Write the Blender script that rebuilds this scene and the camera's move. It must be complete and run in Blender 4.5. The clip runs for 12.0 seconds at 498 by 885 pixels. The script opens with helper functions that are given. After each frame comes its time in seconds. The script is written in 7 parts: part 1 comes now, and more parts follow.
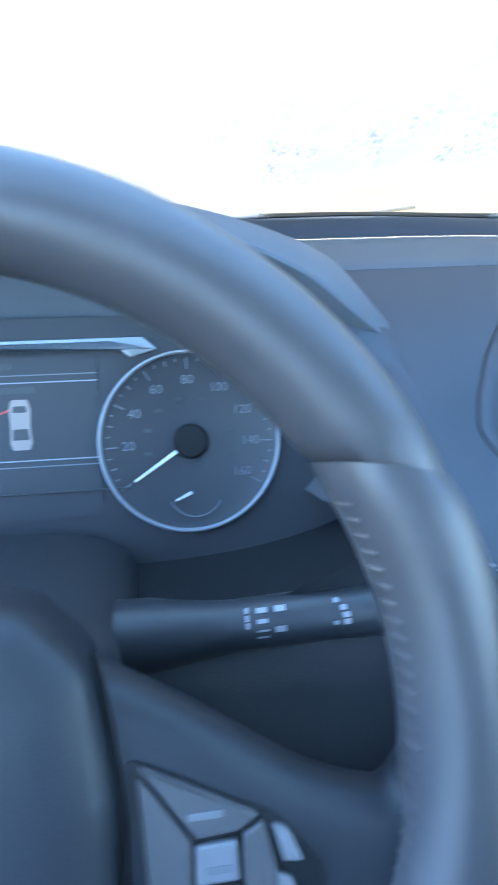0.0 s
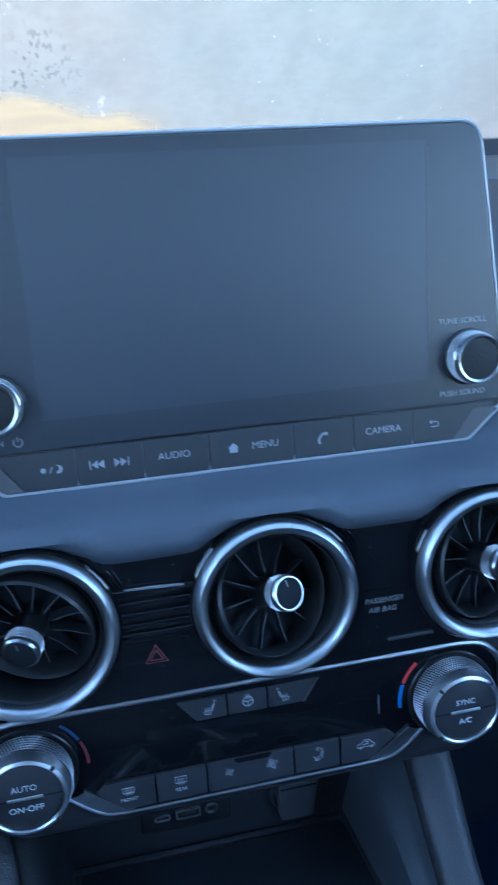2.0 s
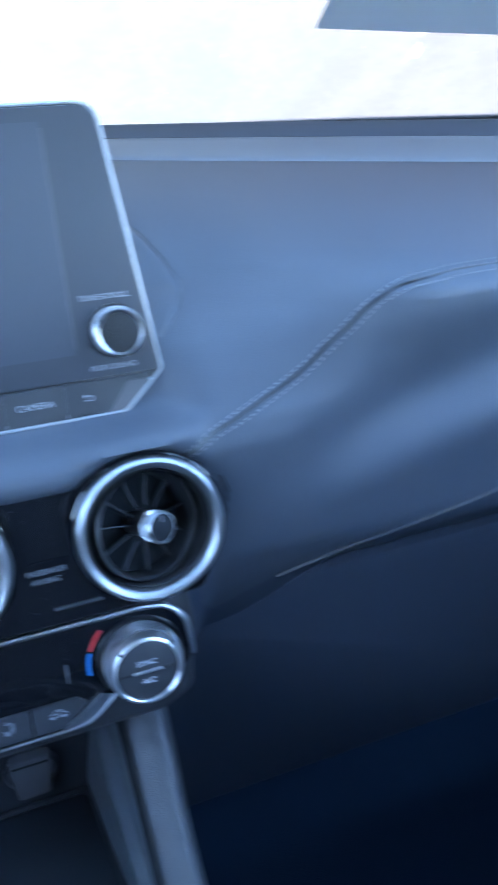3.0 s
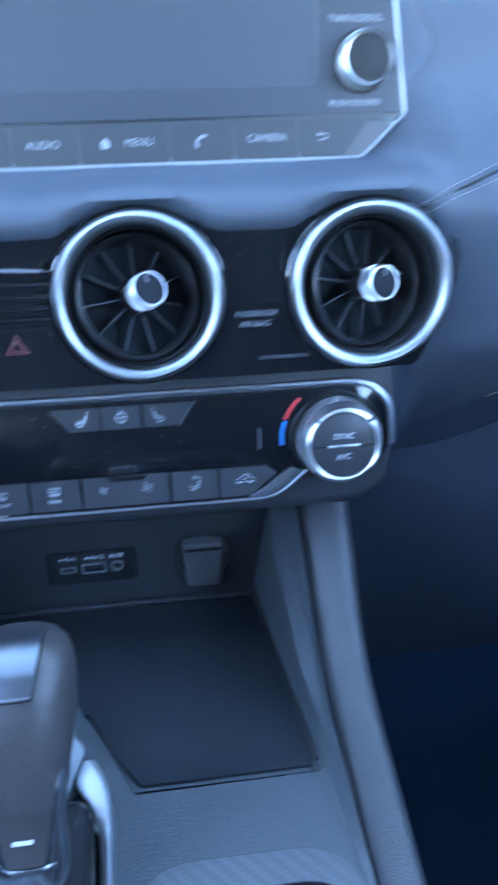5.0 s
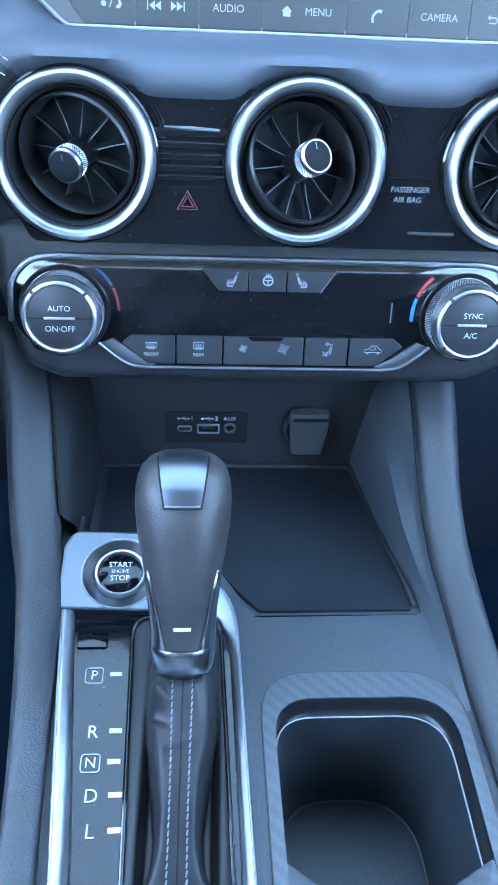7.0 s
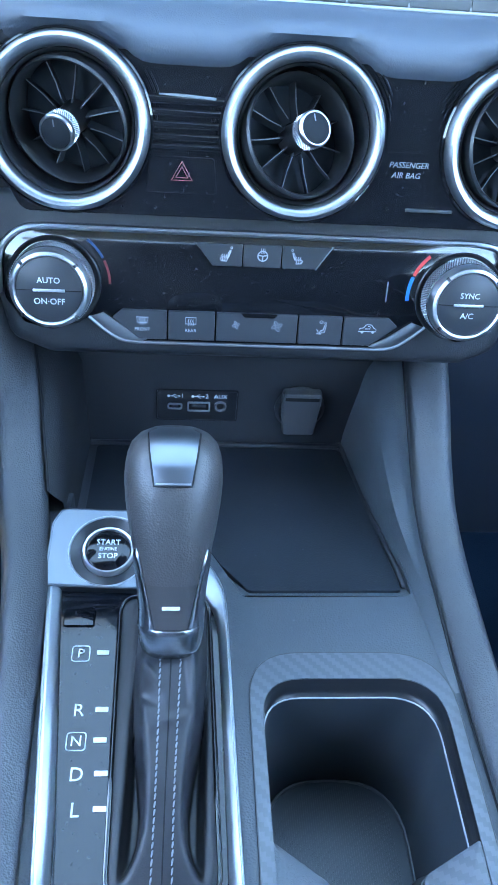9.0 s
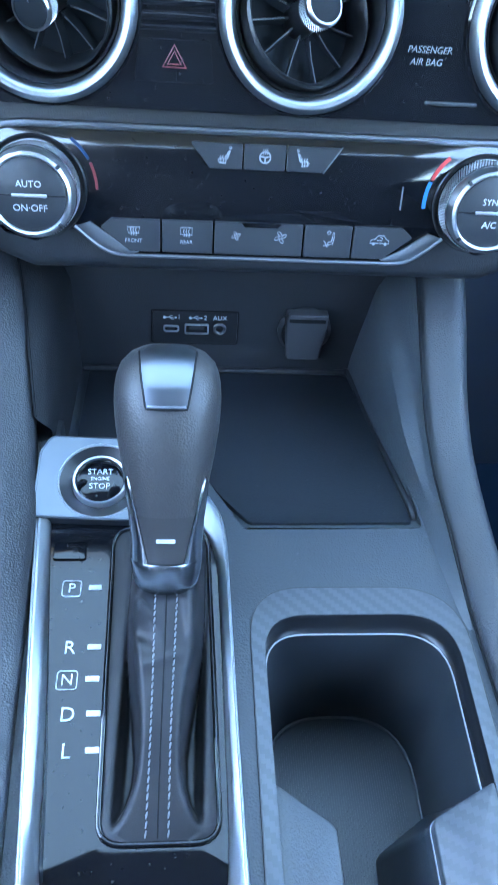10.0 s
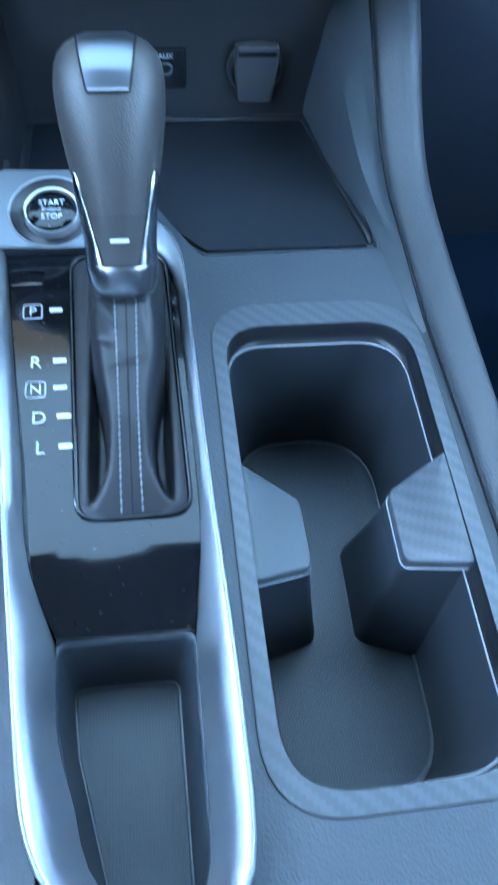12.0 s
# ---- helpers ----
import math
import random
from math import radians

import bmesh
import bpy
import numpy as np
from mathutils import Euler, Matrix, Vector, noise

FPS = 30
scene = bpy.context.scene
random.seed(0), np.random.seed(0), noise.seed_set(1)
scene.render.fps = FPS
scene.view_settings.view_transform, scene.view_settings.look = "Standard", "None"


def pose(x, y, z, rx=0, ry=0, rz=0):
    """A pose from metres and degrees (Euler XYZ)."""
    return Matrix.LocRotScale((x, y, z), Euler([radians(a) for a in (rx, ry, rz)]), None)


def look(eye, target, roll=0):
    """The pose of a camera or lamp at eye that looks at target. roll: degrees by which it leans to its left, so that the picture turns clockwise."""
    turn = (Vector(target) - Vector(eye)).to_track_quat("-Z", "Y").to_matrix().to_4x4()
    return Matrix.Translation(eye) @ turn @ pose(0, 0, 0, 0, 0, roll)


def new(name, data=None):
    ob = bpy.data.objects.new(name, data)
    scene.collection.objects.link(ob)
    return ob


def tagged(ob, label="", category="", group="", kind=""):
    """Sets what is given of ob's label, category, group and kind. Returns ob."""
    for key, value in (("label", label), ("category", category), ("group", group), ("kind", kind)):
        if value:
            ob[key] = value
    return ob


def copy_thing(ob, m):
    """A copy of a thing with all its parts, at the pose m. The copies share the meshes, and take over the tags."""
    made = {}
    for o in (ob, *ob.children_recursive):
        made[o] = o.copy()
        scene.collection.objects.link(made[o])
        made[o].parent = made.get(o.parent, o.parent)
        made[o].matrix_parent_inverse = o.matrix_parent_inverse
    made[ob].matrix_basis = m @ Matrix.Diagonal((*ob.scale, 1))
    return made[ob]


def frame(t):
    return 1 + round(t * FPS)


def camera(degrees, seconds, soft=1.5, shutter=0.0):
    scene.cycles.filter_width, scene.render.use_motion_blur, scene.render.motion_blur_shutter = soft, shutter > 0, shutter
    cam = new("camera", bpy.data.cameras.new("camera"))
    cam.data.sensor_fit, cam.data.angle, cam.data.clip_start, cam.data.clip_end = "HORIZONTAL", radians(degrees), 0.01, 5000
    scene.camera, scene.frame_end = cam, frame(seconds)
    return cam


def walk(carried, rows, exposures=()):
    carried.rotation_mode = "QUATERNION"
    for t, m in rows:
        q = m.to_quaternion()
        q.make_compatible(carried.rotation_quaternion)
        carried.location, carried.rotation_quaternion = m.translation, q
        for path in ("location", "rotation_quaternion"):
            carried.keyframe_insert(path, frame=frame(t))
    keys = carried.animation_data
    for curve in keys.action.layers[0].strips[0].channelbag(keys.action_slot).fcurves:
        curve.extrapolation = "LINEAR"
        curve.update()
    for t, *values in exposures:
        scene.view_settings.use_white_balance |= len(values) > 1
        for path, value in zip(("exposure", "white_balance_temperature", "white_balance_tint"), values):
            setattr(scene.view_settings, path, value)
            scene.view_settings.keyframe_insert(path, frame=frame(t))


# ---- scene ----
cam = camera(35.8, 12.0, shutter=0.4)
PATH = [
    (0, (-0.3583, 0.1032, 1.1120), (-0.0377, 1.9078, 0.3120), 0.8),
    (0.5, (-0.2652, 0.1065, 1.1410), (0.0756, 1.8659, 0.2530), 2.2),
    (1, (-0.1548, 0.0676, 1.1340), (0.1362, 1.8438, 0.2620), 0.1),
    (1.5, (-0.1041, 0.0497, 1.1160), (0.2297, 1.8172, 0.2400), -0.8),
    (2, (-0.0800, 0.0593, 1.0920), (0.3056, 1.8058, 0.1970), -1.2),
    (2.5, (-0.0312, 0.0464, 1.0870), (0.4338, 1.7596, 0.1650), -1.5),
    (3, (0.0411, 0.0052, 1.0860), (0.6652, 1.6685, 0.1680), -1.7),
    (3.2, (0.0657, -0.0153, 1.0830), (0.7436, 1.6302, 0.1700), -2.3),
    (4.8, (0.0287, -0.0176, 0.9950), (0.3287, 1.6974, 0.0100), -1.5),
    (5, (0.0059, -0.0072, 0.9830), (0.2177, 1.6984, -0.0420), -0.7),
    (5.5, (-0.0439, 0.0037, 0.9560), (0.0542, 1.6712, -0.1430), 1.4),
    (6, (-0.0631, -0.0050, 0.9530), (0.0084, 1.6300, -0.1970), 2.4),
    (6.5, (-0.0556, -0.0351, 0.9680), (0.0396, 1.5784, -0.2100), 2.6),
    (7, (-0.0579, -0.0511, 0.9740), (0.0780, 1.5478, -0.2190), 3.3),
    (9, (-0.0598, -0.0471, 0.9690), (0.1096, 1.5212, -0.2620), 5.0),
    (9.5, (-0.0598, -0.0431, 0.9640), (0.1080, 1.4892, -0.3110), 5.2),
    (10, (-0.0565, -0.0271, 0.9450), (0.1100, 1.4302, -0.4140), 5.2),
    (10.5, (-0.0576, -0.0311, 0.9420), (0.1119, 1.3662, -0.4780), 5.3),
    (11, (-0.0618, -0.0440, 0.9400), (0.1183, 1.2760, -0.5520), 5.5),
    (11.5, (-0.0620, -0.0540, 0.9310), (0.1367, 1.1827, -0.6290), 5.5),
    (12, (-0.0515, -0.0832, 0.9050), (0.1749, 1.0840, -0.7030), 5.4),
]
# stops, white balance and tint on the way
LIGHT = [(0.0, 5.15, 5600, 14), (0.5, 4.85, 5750, 15), (1.0, 4.60, 5550, 14), (1.5, 4.40, 5250, 14), (2.0, 4.42, 5450, 16), (2.5, 4.98, 5800, 20), (3.0, 5.26, 5800, 20), (5.0, 5.76, 5850, 21), (5.5, 5.88, 6100, 21), (6.0, 6.04, 6250, 18), (6.5, 6.18, 6300, 16), (7.0, 6.16, 6300, 16), (9.5, 6.18, 6300, 15), (11.0, 6.20, 6350, 13), (12.0, 6.18, 6200, 9)]
walk(cam, [(t, look(eye, target, roll)) for t, eye, target, roll in PATH], LIGHT)

# ---- light ----
SUN_ELEV, SUN_AZ = 28.0, -24.0        # degrees; azimuth from straight ahead, towards the driver's side negative
world = bpy.data.worlds.new("sky")
scene.world = world
world.use_nodes = True
wn, wl = world.node_tree.nodes, world.node_tree.links
sky = wn.new("ShaderNodeTexSky")
sky.sky_type, sky.sun_disc = "NISHITA", False
sky.sun_elevation, sky.sun_rotation = radians(SUN_ELEV), radians(SUN_AZ)
sky.air_density, sky.dust_density, sky.ozone_density = 1.3, 1.2, 2.0
wn["Background"].inputs["Strength"].default_value = 0.15
wl.new(sky.outputs["Color"], wn["Background"].inputs["Color"])
sun = new("sun", bpy.data.lights.new("sun", "SUN"))
sun.data.energy, sun.data.angle, sun.data.color = 0.6, radians(12), (1.0, 0.95, 0.89)
sun.matrix_world = look((0, 0, 0), (-math.sin(radians(SUN_AZ)) * math.cos(radians(SUN_ELEV)), -math.cos(radians(SUN_AZ)) * math.cos(radians(SUN_ELEV)), -math.sin(radians(SUN_ELEV))))


# ---- materials ----
def mat(name, color, rough=0.5, metal=0.0, coat=0.0, spec=0.5, grain=0.0, grain_scale=900.0, kind="noise", mottle=0.15, mottle_scale=25.0, dust=0.0, rough_var=0.1):
    """A surface with fine relief (grain), a soft large mottle of its colour and gloss, and a little pale dust."""
    m = bpy.data.materials.new(name)
    m.use_nodes = True
    n, l = m.node_tree.nodes, m.node_tree.links
    b = n["Principled BSDF"]
    b.inputs["Metallic"].default_value, b.inputs["Roughness"].default_value = metal, rough
    b.inputs["Specular IOR Level"].default_value, b.inputs["Coat Weight"].default_value = spec, coat
    b.inputs["Coat Roughness"].default_value = 0.04
    co = n.new("ShaderNodeTexCoord")
    big = n.new("ShaderNodeTexNoise")
    big.inputs["Scale"].default_value, big.inputs["Detail"].default_value = mottle_scale, 5
    l.new(co.outputs["Object"], big.inputs["Vector"])
    mix = n.new("ShaderNodeMix")
    mix.data_type = "RGBA"
    mix.inputs["A"].default_value = (*[c * (1 - mottle) for c in color], 1)
    mix.inputs["B"].default_value = (*[min(1, c * (1 + mottle)) for c in color], 1)
    l.new(big.outputs["Fac"], mix.inputs["Factor"])
    col = mix.outputs["Result"]
    if dust:
        sp = n.new("ShaderNodeTexNoise")
        sp.inputs["Scale"].default_value, sp.inputs["Detail"].default_value = 420, 3
        l.new(co.outputs["Object"], sp.inputs["Vector"])
        rp = n.new("ShaderNodeMapRange")
        rp.inputs["From Min"].default_value, rp.inputs["From Max"].default_value = 0.66, 0.78
        rp.inputs["To Max"].default_value = dust
        l.new(sp.outputs["Fac"], rp.inputs["Value"])
        dm = n.new("ShaderNodeMix")
        dm.data_type = "RGBA"
        dm.inputs["B"].default_value = (0.45, 0.46, 0.47, 1)
        l.new(rp.outputs["Result"], dm.inputs["Factor"])
        l.new(col, dm.inputs["A"])
        col = dm.outputs["Result"]
    l.new(col, b.inputs["Base Color"])
    rr = n.new("ShaderNodeMapRange")
    rr.inputs["To Min"].default_value, rr.inputs["To Max"].default_value = max(0.02, rough * (1 - rough_var)), min(1, rough * (1 + rough_var))
    l.new(big.outputs["Fac"], rr.inputs["Value"])
    l.new(rr.outputs["Result"], b.inputs["Roughness"])
    if grain:
        if kind == "leather":
            g = n.new("ShaderNodeTexVoronoi")
            g.inputs["Scale"].default_value = grain_scale
            out = g.outputs["Distance"]
        else:
            g = n.new("ShaderNodeTexNoise")
            g.inputs["Scale"].default_value, g.inputs["Detail"].default_value = grain_scale, 2
            out = g.outputs["Fac"]
        l.new(co.outputs["Object"], g.inputs["Vector"])
        bp = n.new("ShaderNodeBump")
        bp.inputs["Strength"].default_value, bp.inputs["Distance"].default_value = grain, 0.0006
        l.new(out, bp.inputs["Height"])
        l.new(bp.outputs["Normal"], b.inputs["Normal"])
    return m


def pane_material(name, frost):
    """Unseen side and rear glass; thin frost and blue tint set the daylight."""
    m = bpy.data.materials.new(name)
    m.use_nodes = True
    n, l = m.node_tree.nodes, m.node_tree.links
    n.remove(n["Principled BSDF"])
    co, ns, rp = n.new("ShaderNodeTexCoord"), n.new("ShaderNodeTexNoise"), n.new("ShaderNodeMix")
    ns.inputs["Scale"].default_value, ns.inputs["Detail"].default_value = 6, 6
    rp.data_type = "RGBA"
    rp.inputs["A"].default_value, rp.inputs["B"].default_value = (0.20, 0.25, 0.30, 1), (0.29, 0.34, 0.39, 1)
    l.new(co.outputs["Object"], ns.inputs["Vector"])
    l.new(ns.outputs["Fac"], rp.inputs["Factor"])
    tl = n.new("ShaderNodeBsdfTranslucent")
    l.new(rp.outputs["Result"], tl.inputs["Color"])
    tr, mx = n.new("ShaderNodeBsdfTransparent"), n.new("ShaderNodeMixShader")
    tr.inputs["Color"].default_value = (0.78, 0.90, 1.0, 1)
    mx.inputs["Fac"].default_value = frost
    l.new(tr.outputs["BSDF"], mx.inputs[1])
    l.new(tl.outputs["BSDF"], mx.inputs[2])
    l.new(mx.outputs["Shader"], n["Material Output"].inputs["Surface"])
    return m


PAD = mat("soft_dash_skin", (0.050, 0.059, 0.076), 0.55, spec=0.4, grain=0.25, grain_scale=1100, mottle=0.10, mottle_scale=6)
PAD_TOP = mat("dash_top_plastic", (0.105, 0.120, 0.142), 0.66, spec=0.35, grain=0.3, grain_scale=900, mottle=0.08)
LOWER = mat("hard_black_plastic", (0.022, 0.023, 0.026), 0.45, grain=0.35, grain_scale=1000, mottle=0.12)
DECK_SKIN = mat("deck_grain_plastic", (0.042, 0.049, 0.056), 0.46, spec=0.4, grain=0.32, grain_scale=900, kind="leather", mottle=0.12, dust=0.04)
CONSOLE = mat("grained_console_plastic", (0.056, 0.064, 0.071), 0.42, grain=0.45, grain_scale=1000, mottle=0.10, dust=0.04)
RAIL = mat("leathery_knee_pad", (0.043, 0.045, 0.049), 0.44, grain=0.42, grain_scale=1000, kind="leather", mottle=0.10)
GLOSS = mat("piano_black", (0.006, 0.0065, 0.008), 0.07, coat=0.12, spec=0.45, mottle=0.05, dust=0.06)
GATE_GLOSS = mat("gate_gloss_black", (0.004, 0.0045, 0.006), 0.06, coat=0.0, spec=0.37, mottle=0.05, dust=0.08)
BLACK = mat("satin_black", (0.012, 0.0125, 0.014), 0.32, mottle=0.1, grain=0.1, grain_scale=1500)
BUTTON = mat("button_black", (0.03, 0.032, 0.036), 0.38, mottle=0.08, grain=0.15, grain_scale=2000)
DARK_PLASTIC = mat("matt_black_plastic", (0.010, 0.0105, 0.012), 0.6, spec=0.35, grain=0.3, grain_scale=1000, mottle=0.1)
# tone lifted so the colour carries the glare over the cluster
GAUGE = mat("gauge_black", (0.028, 0.030, 0.035), 0.5, spec=0.4, mottle=0.08)
HOOD_INNER = mat("hood_inner_plastic", (0.048, 0.051, 0.058), 0.55, grain=0.3, grain_scale=1000, mottle=0.1)
OUTER_LINE = mat("pale_line_paint", (0.42, 0.36, 0.27), 0.7, mottle=0.25, mottle_scale=120)
SPOKE_SILVER = mat("dull_silver_paint", (0.17, 0.175, 0.19), 0.4, metal=0.2, mottle=0.06)
RAIL_SILVER = mat("brushed_frame_silver", (0.56, 0.585, 0.61), 0.40, metal=1.0, mottle=0.05, rough_var=0.15)
DIM_PRINT = mat("unlit_print", (0.13, 0.135, 0.15), 0.5, mottle=0.05)
PLATE_SILVER = mat("matt_silver", (0.118, 0.129, 0.144), 0.38, metal=1.0, mottle=0.04, rough_var=0.1)
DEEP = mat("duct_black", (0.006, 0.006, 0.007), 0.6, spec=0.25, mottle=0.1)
SILVER = mat("satin_silver", (0.355, 0.372, 0.394), 0.38, metal=1.0, mottle=0.04, rough_var=0.15)
RIM = mat("satin_grey_edge", (0.30, 0.31, 0.33), 0.32, metal=0.3, mottle=0.05)
SPOKE = mat("dark_wheel_cover", (0.013, 0.016, 0.021), 0.5, grain=0.25, grain_scale=1100, mottle=0.10, mottle_scale=8)
TURNED = mat("knurled_silver", (0.70, 0.71, 0.73), 0.42, metal=1.0, mottle=0.04)
COLLAR = mat("polished_silver", (0.29, 0.305, 0.325), 0.26, metal=1.0, mottle=0.05, rough_var=0.15)
INSERT = mat("brushed_silver", (0.145, 0.158, 0.178), 0.38, metal=1.0, mottle=0.05, rough_var=0.15)
# unseen panes: frost shares picked to balance light from left, right and rear
WINDOW = pane_material("left_pane_glass", 0.34)
HALF_WINDOW = pane_material("right_pane_glass", 0.54)
CLEAR_WINDOW = pane_material("rear_pane_glass", 0.10)
CHROME = mat("bright_chrome", (0.72, 0.73, 0.745), 0.34, metal=1.0, mottle=0.03)
KNURL = mat("knurled_metal", (0.42, 0.43, 0.45), 0.28, metal=1.0, mottle=0.05)
PADFLOOR = mat("ribbed_floor_plastic", (0.030, 0.036, 0.043), 0.42, grain=0.25, grain_scale=1200, mottle=0.12, dust=0.04)
CUP_LINER = mat("smooth_liner_plastic", (0.023, 0.027, 0.032), 0.44, grain=0.08, grain_scale=1400, mottle=0.12)
LEATHER = mat("black_leather", (0.043, 0.0395, 0.039), 0.42, grain=0.26, grain_scale=1000, kind="leather", mottle=0.14, mottle_scale=40)
BOOT_LEATHER = mat("supple_black_leather", (0.021, 0.0205, 0.0225), 0.42, spec=0.32, grain=0.20, grain_scale=1500, mottle=0.2, mottle_scale=40)
WHEEL_LEATHER = mat("wheel_leather", (0.055, 0.052, 0.056), 0.40, grain=0.10, grain_scale=1500, mottle=0.14, mottle_scale=30)
RUBBER = mat("rubber_mat", (0.014, 0.017, 0.021), 0.5, spec=0.35, grain=0.25, grain_scale=900, mottle=0.35, mottle_scale=14, dust=0.05)
PRINT = mat("white_print", (0.58, 0.60, 0.63), 0.5, mottle=0.03)
DULL_PRINT = mat("dull_white_print", (0.18, 0.19, 0.205), 0.5, mottle=0.03)
ICON = mat("icon_print", (0.40, 0.415, 0.44), 0.5, mottle=0.03)
GREY_PRINT = mat("grey_print", (0.26, 0.275, 0.30), 0.5, mottle=0.03)
RED = mat("red_print", (0.62, 0.05, 0.05), 0.4, mottle=0.05)
DARK_RED = mat("dim_red_print", (0.20, 0.03, 0.035), 0.4, mottle=0.05)
BLUE = mat("blue_print", (0.03, 0.22, 0.62), 0.4, mottle=0.05)
DARK_BLUE = mat("dim_blue_print", (0.018, 0.06, 0.15), 0.4, mottle=0.05)
KEY_GREY = mat("satin_grey_key", (0.066, 0.065, 0.069), 0.45, mottle=0.06, grain=0.1, grain_scale=1800)
CAR_PRINT = mat("beige_print", (0.26, 0.22, 0.20), 0.6, mottle=0.08)
MID_THREAD = mat("dull_thread", (0.22, 0.23, 0.245), 0.7, mottle=0.12)
THREAD = mat("pale_thread", (0.40, 0.42, 0.45), 0.7, mottle=0.1)
DIM_THREAD = mat("grey_thread", (0.165, 0.172, 0.182), 0.7, mottle=0.15)
SCREEN_EDGE = mat("screen_border_glass", (0.027, 0.030, 0.038), 0.34, mottle=0.08, mottle_scale=9)
# base tone lifted: the haze of stray light is put into the glass
SCREEN = mat("screen_glass", (0.035, 0.040, 0.052), 0.36, coat=0.0, mottle=0.10, mottle_scale=9, rough_var=0.15)
VENT_BLACK = mat("vent_plastic", (0.012, 0.0125, 0.014), 0.42, grain=0.1, grain_scale=1200, mottle=0.1)
# matt lifted black: stray-light haze inside the vents is put into the colour
DUCT = mat("hazed_duct_plastic", (0.013, 0.015, 0.018), 0.85, spec=0.15, mottle=0.15)
VANE = mat("vane_edge_highlight", (0.075, 0.080, 0.088), 0.36, mottle=0.1)
FLAP = mat("flap_plastic", (0.058, 0.058, 0.062), 0.45, grain=0.12, grain_scale=1600, mottle=0.08)
KNOB_PANEL = mat("knob_panel_plastic", (0.034, 0.031, 0.031), 0.5, grain=0.15, grain_scale=2000, mottle=0.08)
LEDGE = mat("matt_ledge_plastic", (0.046, 0.057, 0.078), 0.8, spec=0.15, grain=0.2, grain_scale=900, mottle=0.08)
GLOVE = mat("glove_box_plastic", (0.036, 0.046, 0.064), 0.6, spec=0.35, grain=0.3, grain_scale=1000, mottle=0.1)
CUP_EDGE = mat("highlight_liner_edge", (0.075, 0.080, 0.088), 0.34, mottle=0.2, mottle_scale=60)
CLOTH = mat("dark_cloth", (0.020, 0.028, 0.041), 0.9, spec=0.2, grain=0.4, grain_scale=700)
LINER = mat("headliner_cloth", (0.12, 0.142, 0.175), 0.9, grain=0.5, grain_scale=900)
CARPET = mat("black_carpet", (0.0034, 0.0080, 0.0150), 0.95, spec=0.0, grain=0.8, grain_scale=600)
GRASS = mat("dry_grass", (0.46, 0.34, 0.15), 0.9, mottle=0.4, mottle_scale=0.6)
PAPER = mat("paper_back", (0.32, 0.36, 0.42), 0.6, mottle=0.06)
TREE = mat("dark_conifer", (0.035, 0.045, 0.035), 0.9, mottle=0.4, mottle_scale=2)


def weave_material():
    """Film with a twill weave, as on the cup holder's surround."""
    m = bpy.data.materials.new("carbon_weave_film")
    m.use_nodes = True
    n, l = m.node_tree.nodes, m.node_tree.links
    b = n["Principled BSDF"]
    b.inputs["Roughness"].default_value = 0.4
    co = n.new("ShaderNodeTexCoord")
    xy = n.new("ShaderNodeSeparateXYZ")
    l.new(co.outputs["Object"], xy.inputs["Vector"])

    def op(kind, a, b):
        o = n.new("ShaderNodeMath")
        o.operation = kind
        for k, v in ((0, a), (1, b)):
            if hasattr(v, "links"):
                l.new(v, o.inputs[k])
            else:
                o.inputs[k].default_value = v
        return o.outputs["Value"]

    # two-over-two twill: square cells, each row shifted by one
    cell = 0.0021
    cx, cy = op("MULTIPLY", xy.outputs["X"], 1 / cell), op("MULTIPLY", xy.outputs["Y"], 1 / cell)
    step = op("FLOORED_MODULO", op("ADD", op("FLOOR", cx, 0.0), op("FLOOR", cy, 0.0)), 4.0)
    over = op("LESS_THAN", step, 1.5)
    ns = n.new("ShaderNodeTexNoise")
    ns.inputs["Scale"].default_value, ns.inputs["Detail"].default_value = 30, 3
    l.new(co.outputs["Object"], ns.inputs["Vector"])
    fade = op("MULTIPLY", over, ns.outputs["Fac"])
    mx = n.new("ShaderNodeMix")
    mx.data_type = "RGBA"
    mx.inputs["A"].default_value, mx.inputs["B"].default_value = (0.046, 0.053, 0.060, 1), (0.073, 0.081, 0.090, 1)
    l.new(fade, mx.inputs["Factor"])
    l.new(mx.outputs["Result"], b.inputs["Base Color"])
    bp = n.new("ShaderNodeBump")
    bp.inputs["Strength"].default_value, bp.inputs["Distance"].default_value = 0.12, 0.0003
    l.new(over, bp.inputs["Height"])
    l.new(bp.outputs["Normal"], b.inputs["Normal"])
    return m


WEAVE = weave_material()


